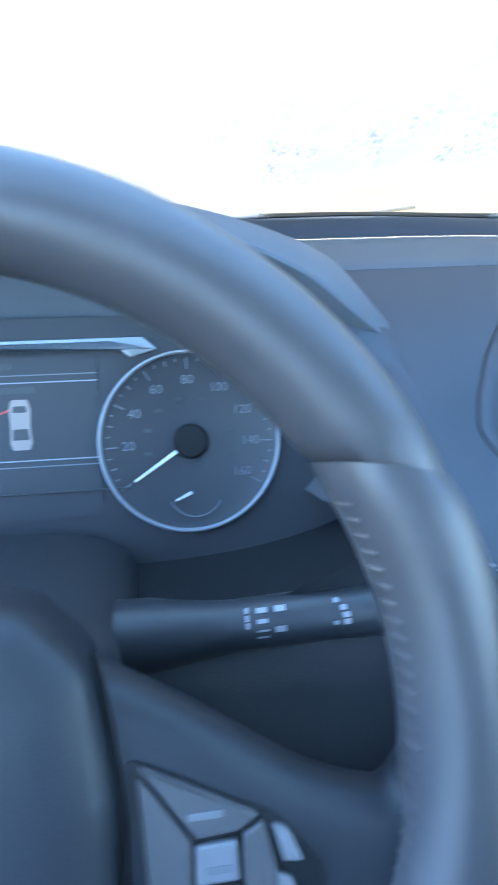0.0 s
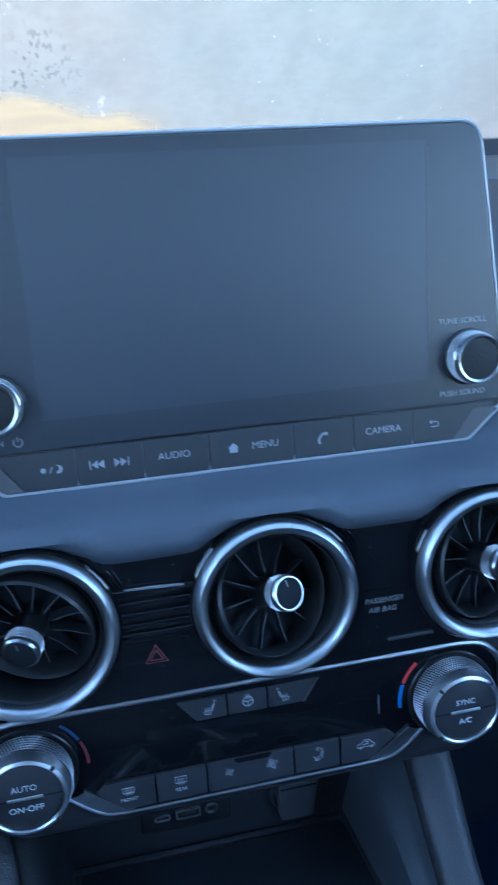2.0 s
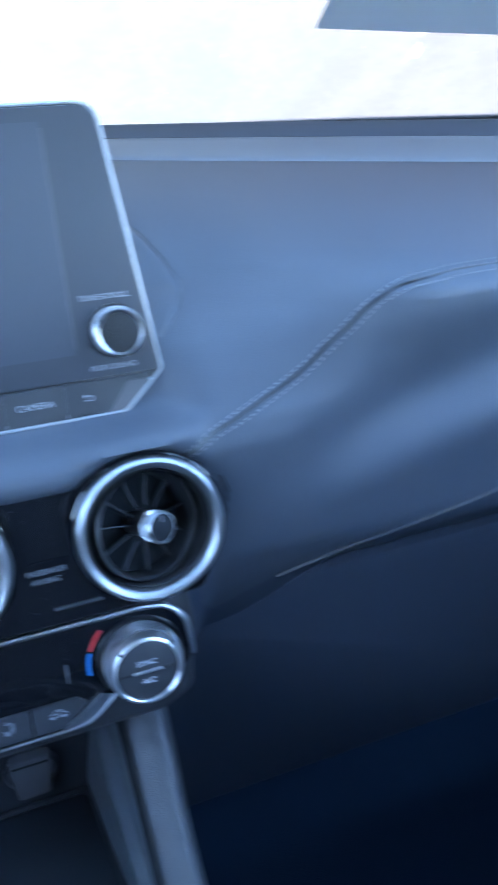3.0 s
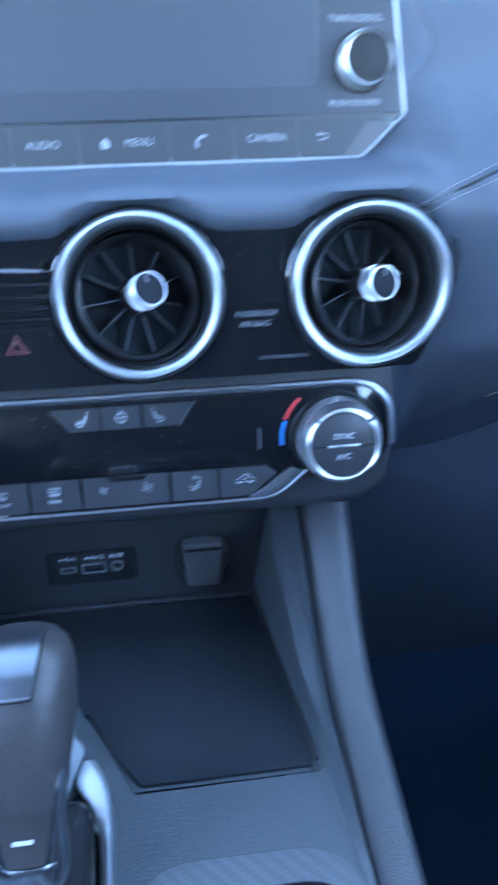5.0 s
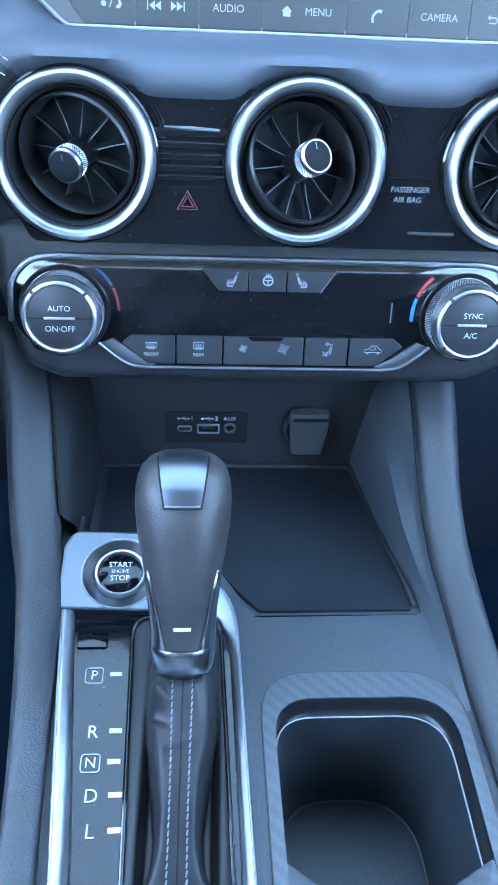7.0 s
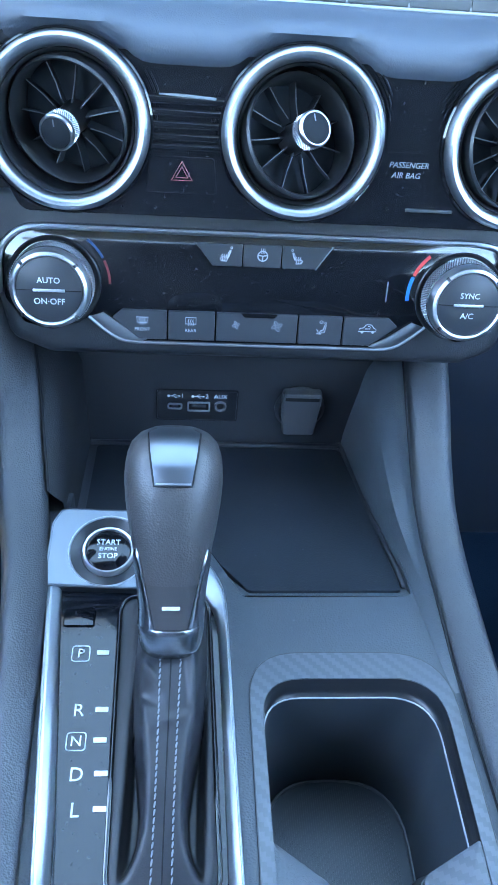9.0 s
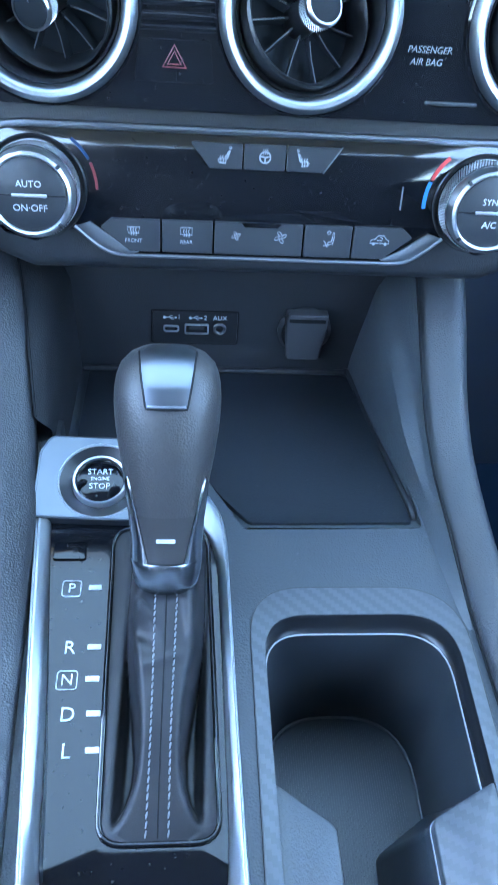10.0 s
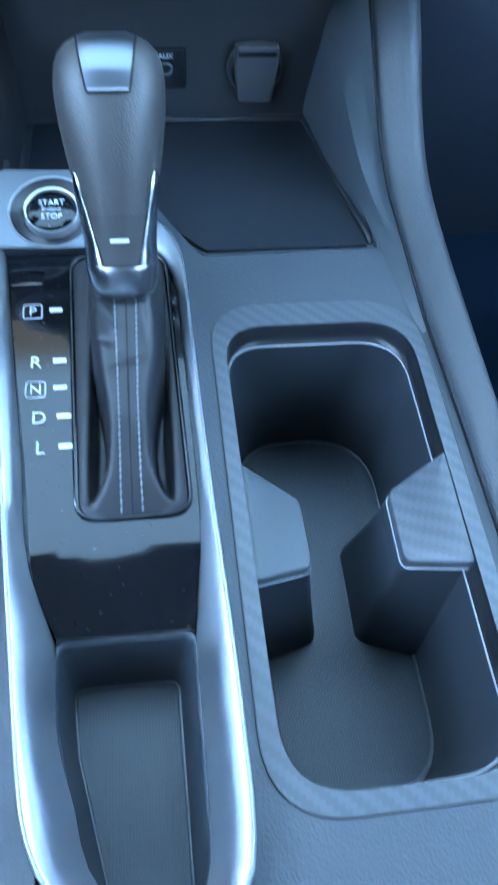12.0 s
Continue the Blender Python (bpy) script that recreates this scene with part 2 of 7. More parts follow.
def frost_material():
    """Windscreen glass with thin frost that scatters daylight, thawed near the bottom of the driver's half, with drops and specks."""
    m = bpy.data.materials.new("frosted_windscreen")
    m.use_nodes = True
    n, l = m.node_tree.nodes, m.node_tree.links
    n.remove(n["Principled BSDF"])
    co = n.new("ShaderNodeTexCoord")
    pos = n.new("ShaderNodeSeparateXYZ")
    l.new(co.outputs["Object"], pos.inputs["Vector"])

    def noise_tex(scale, detail=4):
        t = n.new("ShaderNodeTexNoise")
        t.inputs["Scale"].default_value, t.inputs["Detail"].default_value = scale, detail
        l.new(co.outputs["Object"], t.inputs["Vector"])
        return t.outputs["Fac"]

    def ramp(v, a, b, lo=0.0, hi=1.0):
        r = n.new("ShaderNodeMapRange")
        r.interpolation_type = "SMOOTHSTEP"
        for k, x in (("From Min", a), ("From Max", b), ("To Min", lo), ("To Max", hi)):
            r.inputs[k].default_value = x
        l.new(v, r.inputs["Value"])
        return r.outputs["Result"]

    def op(kind, a, b):
        o = n.new("ShaderNodeMath")
        o.operation = kind
        for k, v in ((0, a), (1, b)):
            if hasattr(v, "links"):
                l.new(v, o.inputs[k])
            else:
                o.inputs[k].default_value = v
        return o.outputs["Value"]

    mp = n.new("ShaderNodeMapping")
    mp.inputs["Scale"].default_value = (1.0, 0.42, 1.0)
    l.new(co.outputs["Object"], mp.inputs["Vector"])

    def long_noise(scale, detail=4):
        t = n.new("ShaderNodeTexNoise")
        t.inputs["Scale"].default_value, t.inputs["Detail"].default_value = scale, detail
        l.new(mp.outputs["Vector"], t.inputs["Vector"])
        return t.outputs["Fac"]

    # thawed patch: a low hump above the lower edge
    wob = op("MULTIPLY", op("SUBTRACT", noise_tex(22, 6), 0.5), 0.09)
    dx = op("ABSOLUTE", op("ADD", pos.outputs["X"], 0.115), 0.0)
    hump = op("SUBTRACT", 0.088, op("MULTIPLY", dx, 0.34))
    edge = op("SUBTRACT", op("ADD", hump, wob), pos.outputs["Y"])
    clear = ramp(edge, -0.022, 0.030)
    side = ramp(dx, 0.096, 0.136, 1.0, 0.0)
    clear = op("MULTIPLY", clear, side)
    frost = op("MULTIPLY", ramp(noise_tex(9, 6), 0.25, 0.7, 0.990, 1.0), op("SUBTRACT", 1.0, clear))
    frost = op("MULTIPLY", frost, ramp(pos.outputs["Y"], 0.30, 0.5, 1.0, 0.9))
    frost = op("MAXIMUM", frost, 0.15)
    specks = op("MULTIPLY", ramp(long_noise(95, 6), 0.53, 0.62), ramp(long_noise(20, 2), 0.635, 0.69))
    fine = ramp(long_noise(150, 3), 0.71, 0.77, 0.0, 0.5)
    specks = op("MAXIMUM", specks, fine)
    zone = op("MULTIPLY", ramp(op("ABSOLUTE", op("ADD", pos.outputs["X"], 0.17), 0.0), 0.05, 0.14, 1.0, 0.12), ramp(op("ABSOLUTE", op("SUBTRACT", pos.outputs["Y"], 0.13), 0.0), 0.02, 0.09, 1.0, 0.12))
    dark = op("MULTIPLY", op("MULTIPLY", ramp(long_noise(300, 5), 0.555, 0.61), ramp(long_noise(30, 3), 0.47, 0.58)), zone)
    tr = n.new("ShaderNodeBsdfTransparent")
    film = n.new("ShaderNodeMix")
    film.data_type = "RGBA"
    film.inputs["A"].default_value, film.inputs["B"].default_value = (0.178, 0.160, 0.137, 1), (0.8, 0.84, 0.85, 1)
    l.new(ramp(pos.outputs["Y"], 0.30, 0.5, 0.0, 0.3), film.inputs["Factor"])
    l.new(film.outputs["Result"], tr.inputs["Color"])
    sc = n.new("ShaderNodeBsdfTranslucent")
    tint = n.new("ShaderNodeMix")
    tint.data_type = "RGBA"
    tint.inputs["A"].default_value, tint.inputs["B"].default_value = (0.0440, 0.0450, 0.0395, 1), (0.13, 0.13, 0.13, 1)
    l.new(specks, tint.inputs["Factor"])
    # daylight's warm-to-blue drift across the glass is put into the frost's colour
    hue = n.new("ShaderNodeMix")
    hue.data_type = "RGBA"
    hue.inputs["A"].default_value, hue.inputs["B"].default_value = (0.0475, 0.0460, 0.0385, 1), (0.0408, 0.0470, 0.0412, 1)
    l.new(ramp(op("ADD", pos.outputs["X"], op("MULTIPLY", op("SUBTRACT", noise_tex(5, 5), 0.5), 0.9)), -0.30, 0.30), hue.inputs["Factor"])
    pale = n.new("ShaderNodeMix")
    pale.data_type = "RGBA"
    pale.inputs["B"].default_value = (0.0400, 0.0383, 0.0335, 1)
    l.new(ramp(pos.outputs["X"], 0.12, 0.42), pale.inputs["Factor"])
    l.new(hue.outputs["Result"], pale.inputs["A"])
    thin = n.new("ShaderNodeMix")
    thin.data_type, thin.blend_type = "RGBA", "MULTIPLY"
    thin.inputs["Factor"].default_value = 1.0
    grey = n.new("ShaderNodeCombineColor")
    streak = ramp(op("ADD", op("MULTIPLY", long_noise(28, 8), 0.6), op("MULTIPLY", noise_tex(90, 5), 0.4)), 0.35, 0.68, 0.92, 1.08)
    for k in ("Red", "Green", "Blue"):
        l.new(streak, grey.inputs[k])
    l.new(pale.outputs["Result"], thin.inputs["A"])
    l.new(grey.outputs["Color"], thin.inputs["B"])
    l.new(thin.outputs["Result"], tint.inputs["A"])
    # upper glass, out of view: brighter blue put in to light the console
    upper = n.new("ShaderNodeMix")
    upper.data_type = "RGBA"
    upper.inputs["B"].default_value = (0.082, 0.138, 0.188, 1)
    l.new(ramp(pos.outputs["Y"], 0.305, 0.36), upper.inputs["Factor"])
    l.new(tint.outputs["Result"], upper.inputs["A"])
    dk = n.new("ShaderNodeMix")
    dk.data_type = "RGBA"
    dk.inputs["B"].default_value = (0.024, 0.025, 0.023, 1)
    l.new(upper.outputs["Result"], dk.inputs["A"])
    l.new(op("MULTIPLY", dark, 0.85), dk.inputs["Factor"])
    l.new(dk.outputs["Result"], sc.inputs["Color"])
    mx = n.new("ShaderNodeMixShader")
    l.new(frost, mx.inputs["Fac"])
    l.new(tr.outputs["BSDF"], mx.inputs[1])
    l.new(sc.outputs["BSDF"], mx.inputs[2])
    l.new(mx.outputs["Shader"], n["Material Output"].inputs["Surface"])
    return m


FROST = frost_material()


# ---- mesh tools ----
def fr(x, y, z, tilt=0.0, yaw=0.0):
    """A frame on an upright panel that faces the driver and leans back by tilt: its x to the right, y up the panel, z out of it."""
    return Matrix.Translation((x, y, z)) @ Matrix.Rotation(radians(yaw), 4, "Z") @ Matrix.Rotation(radians(90 - tilt), 4, "X")


def thing(name, m, label, category, group="", kind=""):
    ob = new(name)
    ob.empty_display_size = 0.02
    ob.matrix_basis = m
    return tagged(ob, label, category, group, kind)


def part(name, bm, material, parent=None, label="", m=None, sharp=38):
    bmesh.ops.recalc_face_normals(bm, faces=bm.faces)
    me = bpy.data.meshes.new(name)
    bm.to_mesh(me)
    bm.free()
    me.materials.append(material)
    for p in me.polygons:
        p.use_smooth = True
    me.set_sharp_from_angle(angle=radians(sharp))
    ob = new(name, me)
    if parent is not None:
        ob.parent = parent
    if m is not None:
        ob.matrix_basis = m
    if label:
        ob["label"] = label
    return ob


def rounded(pts, r, n=6):
    """A polygon with its corners rounded; r: one radius, or one for each corner."""
    out, k = [], len(pts)
    for i in range(k):
        p, a, b = Vector(pts[i]), Vector(pts[i - 1]), Vector(pts[(i + 1) % k])
        rad = r[i] if isinstance(r, (list, tuple)) else r
        if rad <= 0:
            out.append(tuple(p))
            continue
        u, v = (a - p).normalized(), (b - p).normalized()
        half = u.angle(v) / 2
        d = min(rad / math.tan(half), (a - p).length * 0.49, (b - p).length * 0.49)
        s, e = p + u * d, p + v * d
        for j in range(n + 1):
            t = j / n
            out.append(tuple(s * (1 - t) ** 2 + p * 2 * t * (1 - t) + e * t ** 2))
    return out


def rrect(cx, cy, w, h, r, n=5):
    return rounded([(cx - w / 2, cy - h / 2), (cx + w / 2, cy - h / 2), (cx + w / 2, cy + h / 2), (cx - w / 2, cy + h / 2)], r, n)


def circle(cx, cy, r, n=40):
    return [(cx + r * math.cos(2 * math.pi * i / n), cy + r * math.sin(2 * math.pi * i / n)) for i in range(n)]


def prism(pts, d0, d1, bevel=0.0, bm=None, seg=2):
    """A polygon's outline raised from d0 to d1, with the rim at d1 rounded."""
    bm = bm or bmesh.new()
    lo = [bm.verts.new((*p, d0)) for p in pts]
    levels = [lo]
    if bevel > 0:
        c = Vector((sum(p[0] for p in pts) / len(pts), sum(p[1] for p in pts) / len(pts)))
        k = len(pts)
        ins = []
        area = sum(pts[i][0] * pts[(i + 1) % k][1] - pts[(i + 1) % k][0] * pts[i][1] for i in range(k))
        sg = 1 if area > 0 else -1
        for i in range(k):
            a, p, b = Vector(pts[i - 1]), Vector(pts[i]), Vector(pts[(i + 1) % k])
            e1, e2 = (p - a).normalized(), (b - p).normalized()
            n1, n2 = Vector((-e1.y, e1.x)) * sg, Vector((-e2.y, e2.x)) * sg
            nn = (n1 + n2)
            nn = nn.normalized() if nn.length > 1e-6 else n1
            ins.append(nn / max(0.5, nn.dot(n1)))
        up = 1 if d1 > d0 else -1
        for j in range(seg + 1):
            f = math.pi / 2 * j / seg
            off, h = bevel * (1 - math.cos(f)), bevel * (1 - math.sin(f))
            levels.append([bm.verts.new((p[0] + q.x * off, p[1] + q.y * off, d1 - up * h)) for p, q in zip(pts, ins)])
    else:
        levels.append([bm.verts.new((*p, d1)) for p in pts])
    for a, b in zip(levels, levels[1:]):
        for i in range(len(pts)):
            j = (i + 1) % len(pts)
            bm.faces.new((a[i], a[j], b[j], b[i]))
    bm.faces.new(levels[-1])
    bm.faces.new(levels[0][::-1])
    return bm


def loft(rings, closed=True, caps=True, bm=None):
    bm = bm or bmesh.new()
    vs = [[bm.verts.new(p) for p in r] for r in rings]
    k = len(rings[0])
    for a, b in zip(vs, vs[1:]):
        for i in range(k if closed else k - 1):
            j = (i + 1) % k
            bm.faces.new((a[i], a[j], b[j], b[i]))
    if caps and closed:
        bm.faces.new(vs[0][::-1])
        bm.faces.new(vs[-1])
    return bm


def lathe(profile, n=48, bm=None, ring=False, wob=None):
    """Turns a profile of (radius, height) round the z axis; ring: the profile is a closed loop."""
    bm = bm or bmesh.new()
    cols = []
    for i in range(n):
        a = 2 * math.pi * i / n
        cols.append([bm.verts.new((r * math.cos(a), r * math.sin(a), w)) if r > 1e-6 else None for r, w in profile])
    tips = {}
    for j, (r, w) in enumerate(profile):
        if r <= 1e-6:
            tips[j] = bm.verts.new((0, 0, w))
    k = len(profile)
    for i in range(n):
        a, b = cols[i], cols[(i + 1) % n]
        for j in range(k if ring else k - 1):
            jj = (j + 1) % k
            f = []
            for v in (a[j] or tips.get(j), b[j] or tips.get(j), b[jj] or tips.get(jj), a[jj] or tips.get(jj)):
                if v not in f:
                    f.append(v)
            if len(f) > 2:
                bm.faces.new(f)
    return bm


def tube(path, r, n=8, closed=False, bm=None, caps=True, flat=1.0, up=(0, 0, 1)):
    """A round (or flattened) rod along a path; r: one radius or one for each point."""
    bm = bm or bmesh.new()
    pts = [Vector(p) for p in path]
    k = len(pts)
    rings, side = [], None
    for i, p in enumerate(pts):
        a = pts[i - 1] if (i or closed) else p
        b = pts[(i + 1) % k] if (i < k - 1 or closed) else p
        d = (b - a).normalized()
        s = d.cross(Vector(up))
        if s.length < 1e-4:
            s = side or d.cross(Vector((1, 0, 0)))
        s = s.normalized()
        side = s
        q = s.cross(d)
        rad = r[i] if isinstance(r, (list, tuple)) else r
        rings.append([bm.verts.new(p + s * rad * math.cos(2 * math.pi * j / n) + q * rad * flat * math.sin(2 * math.pi * j / n)) for j in range(n)])
    for i in range(k if closed else k - 1):
        a, b = rings[i], rings[(i + 1) % k]
        for j in range(n):
            jj = (j + 1) % n
            bm.faces.new((a[j], a[jj], b[jj], b[j]))
    if caps and not closed:
        bm.faces.new(rings[0][::-1])
        bm.faces.new(rings[-1])
    return bm


def stroke(pts, width, h=0.0002, bm=None, closed=False):
    """A thin flat line of print along points (x, y) of a panel."""
    bm = bm or bmesh.new()
    p3 = [(x, y, h * 0.5) for x, y in pts]
    return tube(p3, width / 2, 4, closed, bm, True, h / width)


def spline(pts, n=8, closed=False):
    """A smooth line through points."""
    P = [Vector(p) for p in pts]
    k, out = len(P), []
    for i in range(k if closed else k - 1):
        p0 = P[i - 1] if (i or closed) else P[i]
        p1, p2 = P[i], P[(i + 1) % k]
        p3 = P[(i + 2) % k] if (i + 2 < k or closed) else p2
        for j in range(n):
            t = j / n
            out.append(0.5 * (2 * p1 + (p2 - p0) * t + (2 * p0 - 5 * p1 + 4 * p2 - p3) * t * t + (3 * p1 - p0 - 3 * p2 + p3) * t ** 3))
    if not closed:
        out.append(P[-1])
    return out


def grid(rows, bm=None):
    return loft(rows, closed=False, caps=False, bm=bm)


def sheet(outline, holes, z, thick, bm=None):
    """A plate with holes: the top at z, the rim and the holes' rims going down by thick."""
    bm = bm or bmesh.new()
    edges, loops = [], []
    for pts in [outline] + holes:
        vs = [bm.verts.new((*p, z)) for p in pts]
        loops.append(vs)
        for i in range(len(vs)):
            edges.append(bm.edges.new((vs[i], vs[(i + 1) % len(vs)])))
    bmesh.ops.triangle_fill(bm, use_beauty=True, use_dissolve=False, edges=edges, normal=(0, 0, 1))
    for vs in loops:
        low = [bm.verts.new((v.co.x, v.co.y, v.co.z - thick)) for v in vs]
        for i in range(len(vs)):
            j = (i + 1) % len(vs)
            bm.faces.new((vs[i], vs[j], low[j], low[i]))
    return bm


def lettering(name, text, size, material, parent, m, spacing=1.0, shear=0.0):
    cu = bpy.data.curves.new(name, "FONT")
    cu.body, cu.size, cu.align_x, cu.align_y = text, size, "CENTER", "CENTER"
    cu.extrude, cu.space_character, cu.shear, cu.resolution_u = 0.0001, spacing, shear, 3
    tmp = new(name, cu)
    bpy.context.view_layer.update()
    me = bpy.data.meshes.new_from_object(tmp.evaluated_get(bpy.context.evaluated_depsgraph_get()))
    bpy.data.objects.remove(tmp)
    bpy.data.curves.remove(cu)
    me.materials.clear()
    me.materials.append(material)
    ob = new(name, me)
    ob.parent, ob.matrix_basis = parent, m
    return ob


def smooth01(t):
    t = min(1.0, max(0.0, t))
    return t * t * (3 - 2 * t)


def interp(v, table):
    """Straight interpolation in rows of (x, y)."""
    if v <= table[0][0]:
        return table[0][1]
    for (a, p), (b, q) in zip(table, table[1:]):
        if v <= b:
            return p + (q - p) * (v - a) / (b - a)
    return table[-1][1]


# ---- setting: the ground, the sky's edge and the car's shell ----
ground = part("ground", grid([[(-400, -60, 0), (400, -60, 0)], [(-400, 3, 0), (400, 3, 0)], [(-400, 600, 12), (400, 600, 12)]]), GRASS)
tagged(ground, "dry yellow winter grassland rising gently to the horizon", "ground", kind="structure")


def conifer(bm, x, y, h):
    for k in range(5):
        z0, z1 = h * (0.10 + 0.17 * k), h * (0.36 + 0.17 * k)
        r = h * 0.17 * (1 - 0.17 * k)
        tip = bm.verts.new((x, y, min(z1, h)))
        ring = [bm.verts.new((x + r * (1 + 0.35 * random.uniform(-1, 1)) * math.cos(a), y + r * math.sin(a), z0 + h * 0.04 * random.uniform(-1, 1))) for a in [i * 0.785 for i in range(8)]]
        for i in range(8):
            bm.faces.new((ring[i], ring[(i + 1) % 8], tip))


bm = bmesh.new()
for i in range(110):
    conifer(bm, random.uniform(-150, -8), random.uniform(200, 230), random.uniform(1.5, 4))
bmesh.ops.translate(bm, verts=bm.verts, vec=(0, 0, 3.8))
far_trees = part("far_trees", bm, TREE)
tagged(far_trees, "dark distant row of conifers along the grassland's edge", "trees", kind="stuff")

# windscreen: its lower edge is bowed, the glass rises towards the roof
WS = fr(0, 0.80, 1.024, -60)
windscreen = thing("window_1", WS, "frosted car windscreen with a thawed patch above the dashboard", "windscreen", kind="structure")


def ws_point(x, v, off=0.0):
    bow = (0.30 if x < 0 else 0.42) * x * x
    v += 0.009 * smooth01(-x / 0.16)
    return (x, v + bow * 0.866, bow * 0.5 + off)


XS = [-0.70 + 1.4 * i / 36 for i in range(37)]
rows = [[ws_point(x, -0.03 + 0.785 * j / 24) for x in XS] for j in range(25)]
part("pane", grid(rows), FROST, windscreen)
# the black edge band below the glass
part("edge_band", grid([[ws_point(x, -0.05, -0.004) for x in XS], [ws_point(x, -0.012, -0.004) for x in XS]]), BLACK, windscreen)
# added rod: an unidentified pale line, seen only where the glass has thawed
bonnet = thing("pale_outer_line", pose(-0.0156, 2.4, 0.7643), "thin pale line outside the windscreen", "bonnet")
part("rim", tube([(0, 0, 0), (0.2818, 0, 0.0404), (0.5636, 0, 0.0748)], 0.0055, 8), OUTER_LINE, bonnet)
sticker = thing("paper_sticker", WS, "blue-grey back of a paper label stuck to the windscreen", "sticker")
g = [[ws_point(0.338 + shift + (0.172 - 2.2 * shift) * i / 4, 0.148 + rise - 0.019 * i / 4, 0.003) for i in range(5)] for shift, rise in ((0.0, 0.0), (-0.010, 0.11))]
part("sheet", grid(g), PAPER, sticker)

# plain shell that closes the car: roof, pillars, doors with window openings, rear wall, floor
roof = part("ceiling", loft([[(-0.62, y, z), (0.62, y, z), (0.62, y, z + 0.05), (-0.62, y, z + 0.05)] for y, z in ((0.160, 1.388), (0.140, 1.400), (0.05, 1.408), (-0.05, 1.413), (-0.4, 1.42), (-1.3, 1.42))]), LINER)
tagged(roof, "pale grey cloth headliner of the car", "headliner", kind="structure")
floor = part("floor", prism([(-0.75, 1.0), (0.75, 1.0), (0.75, -1.4), (-0.75, -1.4)], 0.26, 0.30), CARPET)
tagged(floor, "black carpeted car floor", "floor", kind="structure")
for side, nm in ((-1, "wall_left"), (1, "wall_right")):
    bm = bmesh.new()
    loft([[(side * 0.70, 0.70, 0.30), (side * 0.76, 0.70, 0.30), (side * 0.76, 0.70, 0.98), (side * 0.70, 0.70, 0.98)],
          [(side * 0.70, -1.35, 0.30), (side * 0.76, -1.35, 0.30), (side * 0.76, -1.35, 0.98), (side * 0.70, -1.35, 0.98)]], bm=bm)
    tagged(part(nm, bm, CARPET), "plain dark inner side of the car door below the window", "door panel", kind="structure")
    pil = [(side * 0.655, 0.665, 0.97), (side * 0.645, 0.42, 1.16), (side * 0.62, 0.17, 1.395)]
    tagged(part("trim", tube(spline(pil), 0.03, 10, flat=1.5), LINER), "slanting windscreen pillar with pale trim", "pillar", kind="structure")
    pane = part("window_2" if side < 0 else "window_3", grid([[(side * 0.735, -1.02, 0.975), (side * 0.735, 0.70, 0.975)], [(side * 0.645, -1.2, 1.41), (side * 0.645, 0.20, 1.37)]]), WINDOW if side < 0 else HALF_WINDOW)
    tagged(pane, "unseen side window, frosted to balance the light", "side window", kind="structure")
    tagged(part("trim", tube([(side * 0.72, -0.35, 0.97), (side * 0.66, -0.40, 1.2), (side * 0.60, -0.42, 1.44)], 0.045, 8), LINER), "pale door pillar behind the front seats", "pillar", kind="structure")
    tagged(part("trim", tube([(side * 0.62, 0.17, 1.395), (side * 0.615, 0.05, 1.405), (side * 0.605, -0.2, 1.42), (side * 0.615, -1.3, 1.43)], 0.03, 8), LINER), "pale roof rail along the headliner", "roof rail", kind="structure")
# unseen rear wall, carried up high to keep window reflections off the gloss
rear = part("wall_rear", prism([(-0.75, 0.30), (0.75, 0.30), (0.73, 1.29), (-0.73, 1.29)], -0.03, 0.03), CLOTH, m=fr(0, -1.0, 0))
tagged(rear, "unseen plain cabin rear, raised to block reflections", "rear panel", kind="structure")
pane = part("window_4", grid([[(-0.68, -1.06, 1.285), (0.68, -1.06, 1.285)], [(-0.61, -1.28, 1.43), (0.61, -1.28, 1.43)]]), CLEAR_WINDOW)
tagged(pane, "unseen rear window, frosted to balance the light", "rear window", kind="structure")
fire = part("wall_front", prism([(-0.75, 0.30), (0.75, 0.30), (0.75, 0.985), (-0.75, 0.985)], -0.03, 0.03), CLOTH, m=fr(0, 0.86, 0))
tagged(fire, "plain black bulkhead behind the dashboard", "bulkhead", kind="structure")

# ---- dashboard ----
CENTRE = [(0.70, 0.392), (0.735, 0.384), (0.80, 0.380), (0.865, 0.382), (0.872, 0.3745), (0.878, 0.3668), (0.883, 0.3628), (0.888, 0.3622), (0.893, 0.3655), (0.897, 0.3725), (0.900, 0.381), (0.903, 0.393), (0.909, 0.402), (0.922, 0.407), (0.937, 0.413), (0.960, 0.450), (0.984, 0.478), (0.999, 0.508), (1.011, 0.550), (1.018, 0.580)]
SIDE = [(0.60, 0.52), (0.70, 0.48), (0.745, 0.43), (0.765, 0.402), (0.785, 0.385), (0.80, 0.379), (0.83, 0.378), (0.88, 0.381), (0.92, 0.380), (0.942, 0.377), (0.955, 0.378), (0.963, 0.385), (0.972, 0.400), (0.984, 0.440), (0.999, 0.500), (1.011, 0.550), (1.018, 0.580)]
SIDE_DRIVER = [(0.60, 0.52), (0.70, 0.48), (0.765, 0.42), (0.785, 0.392), (0.795, 0.374), (0.812, 0.368), (0.835, 0.372), (0.862, 0.384), (0.880, 0.398), (0.895, 0.402), (0.910, 0.396), (0.930, 0.381), (0.945, 0.374), (0.955, 0.376), (0.963, 0.384), (0.972, 0.40), (0.984, 0.440), (0.999, 0.500), (1.011, 0.550), (1.018, 0.580)]
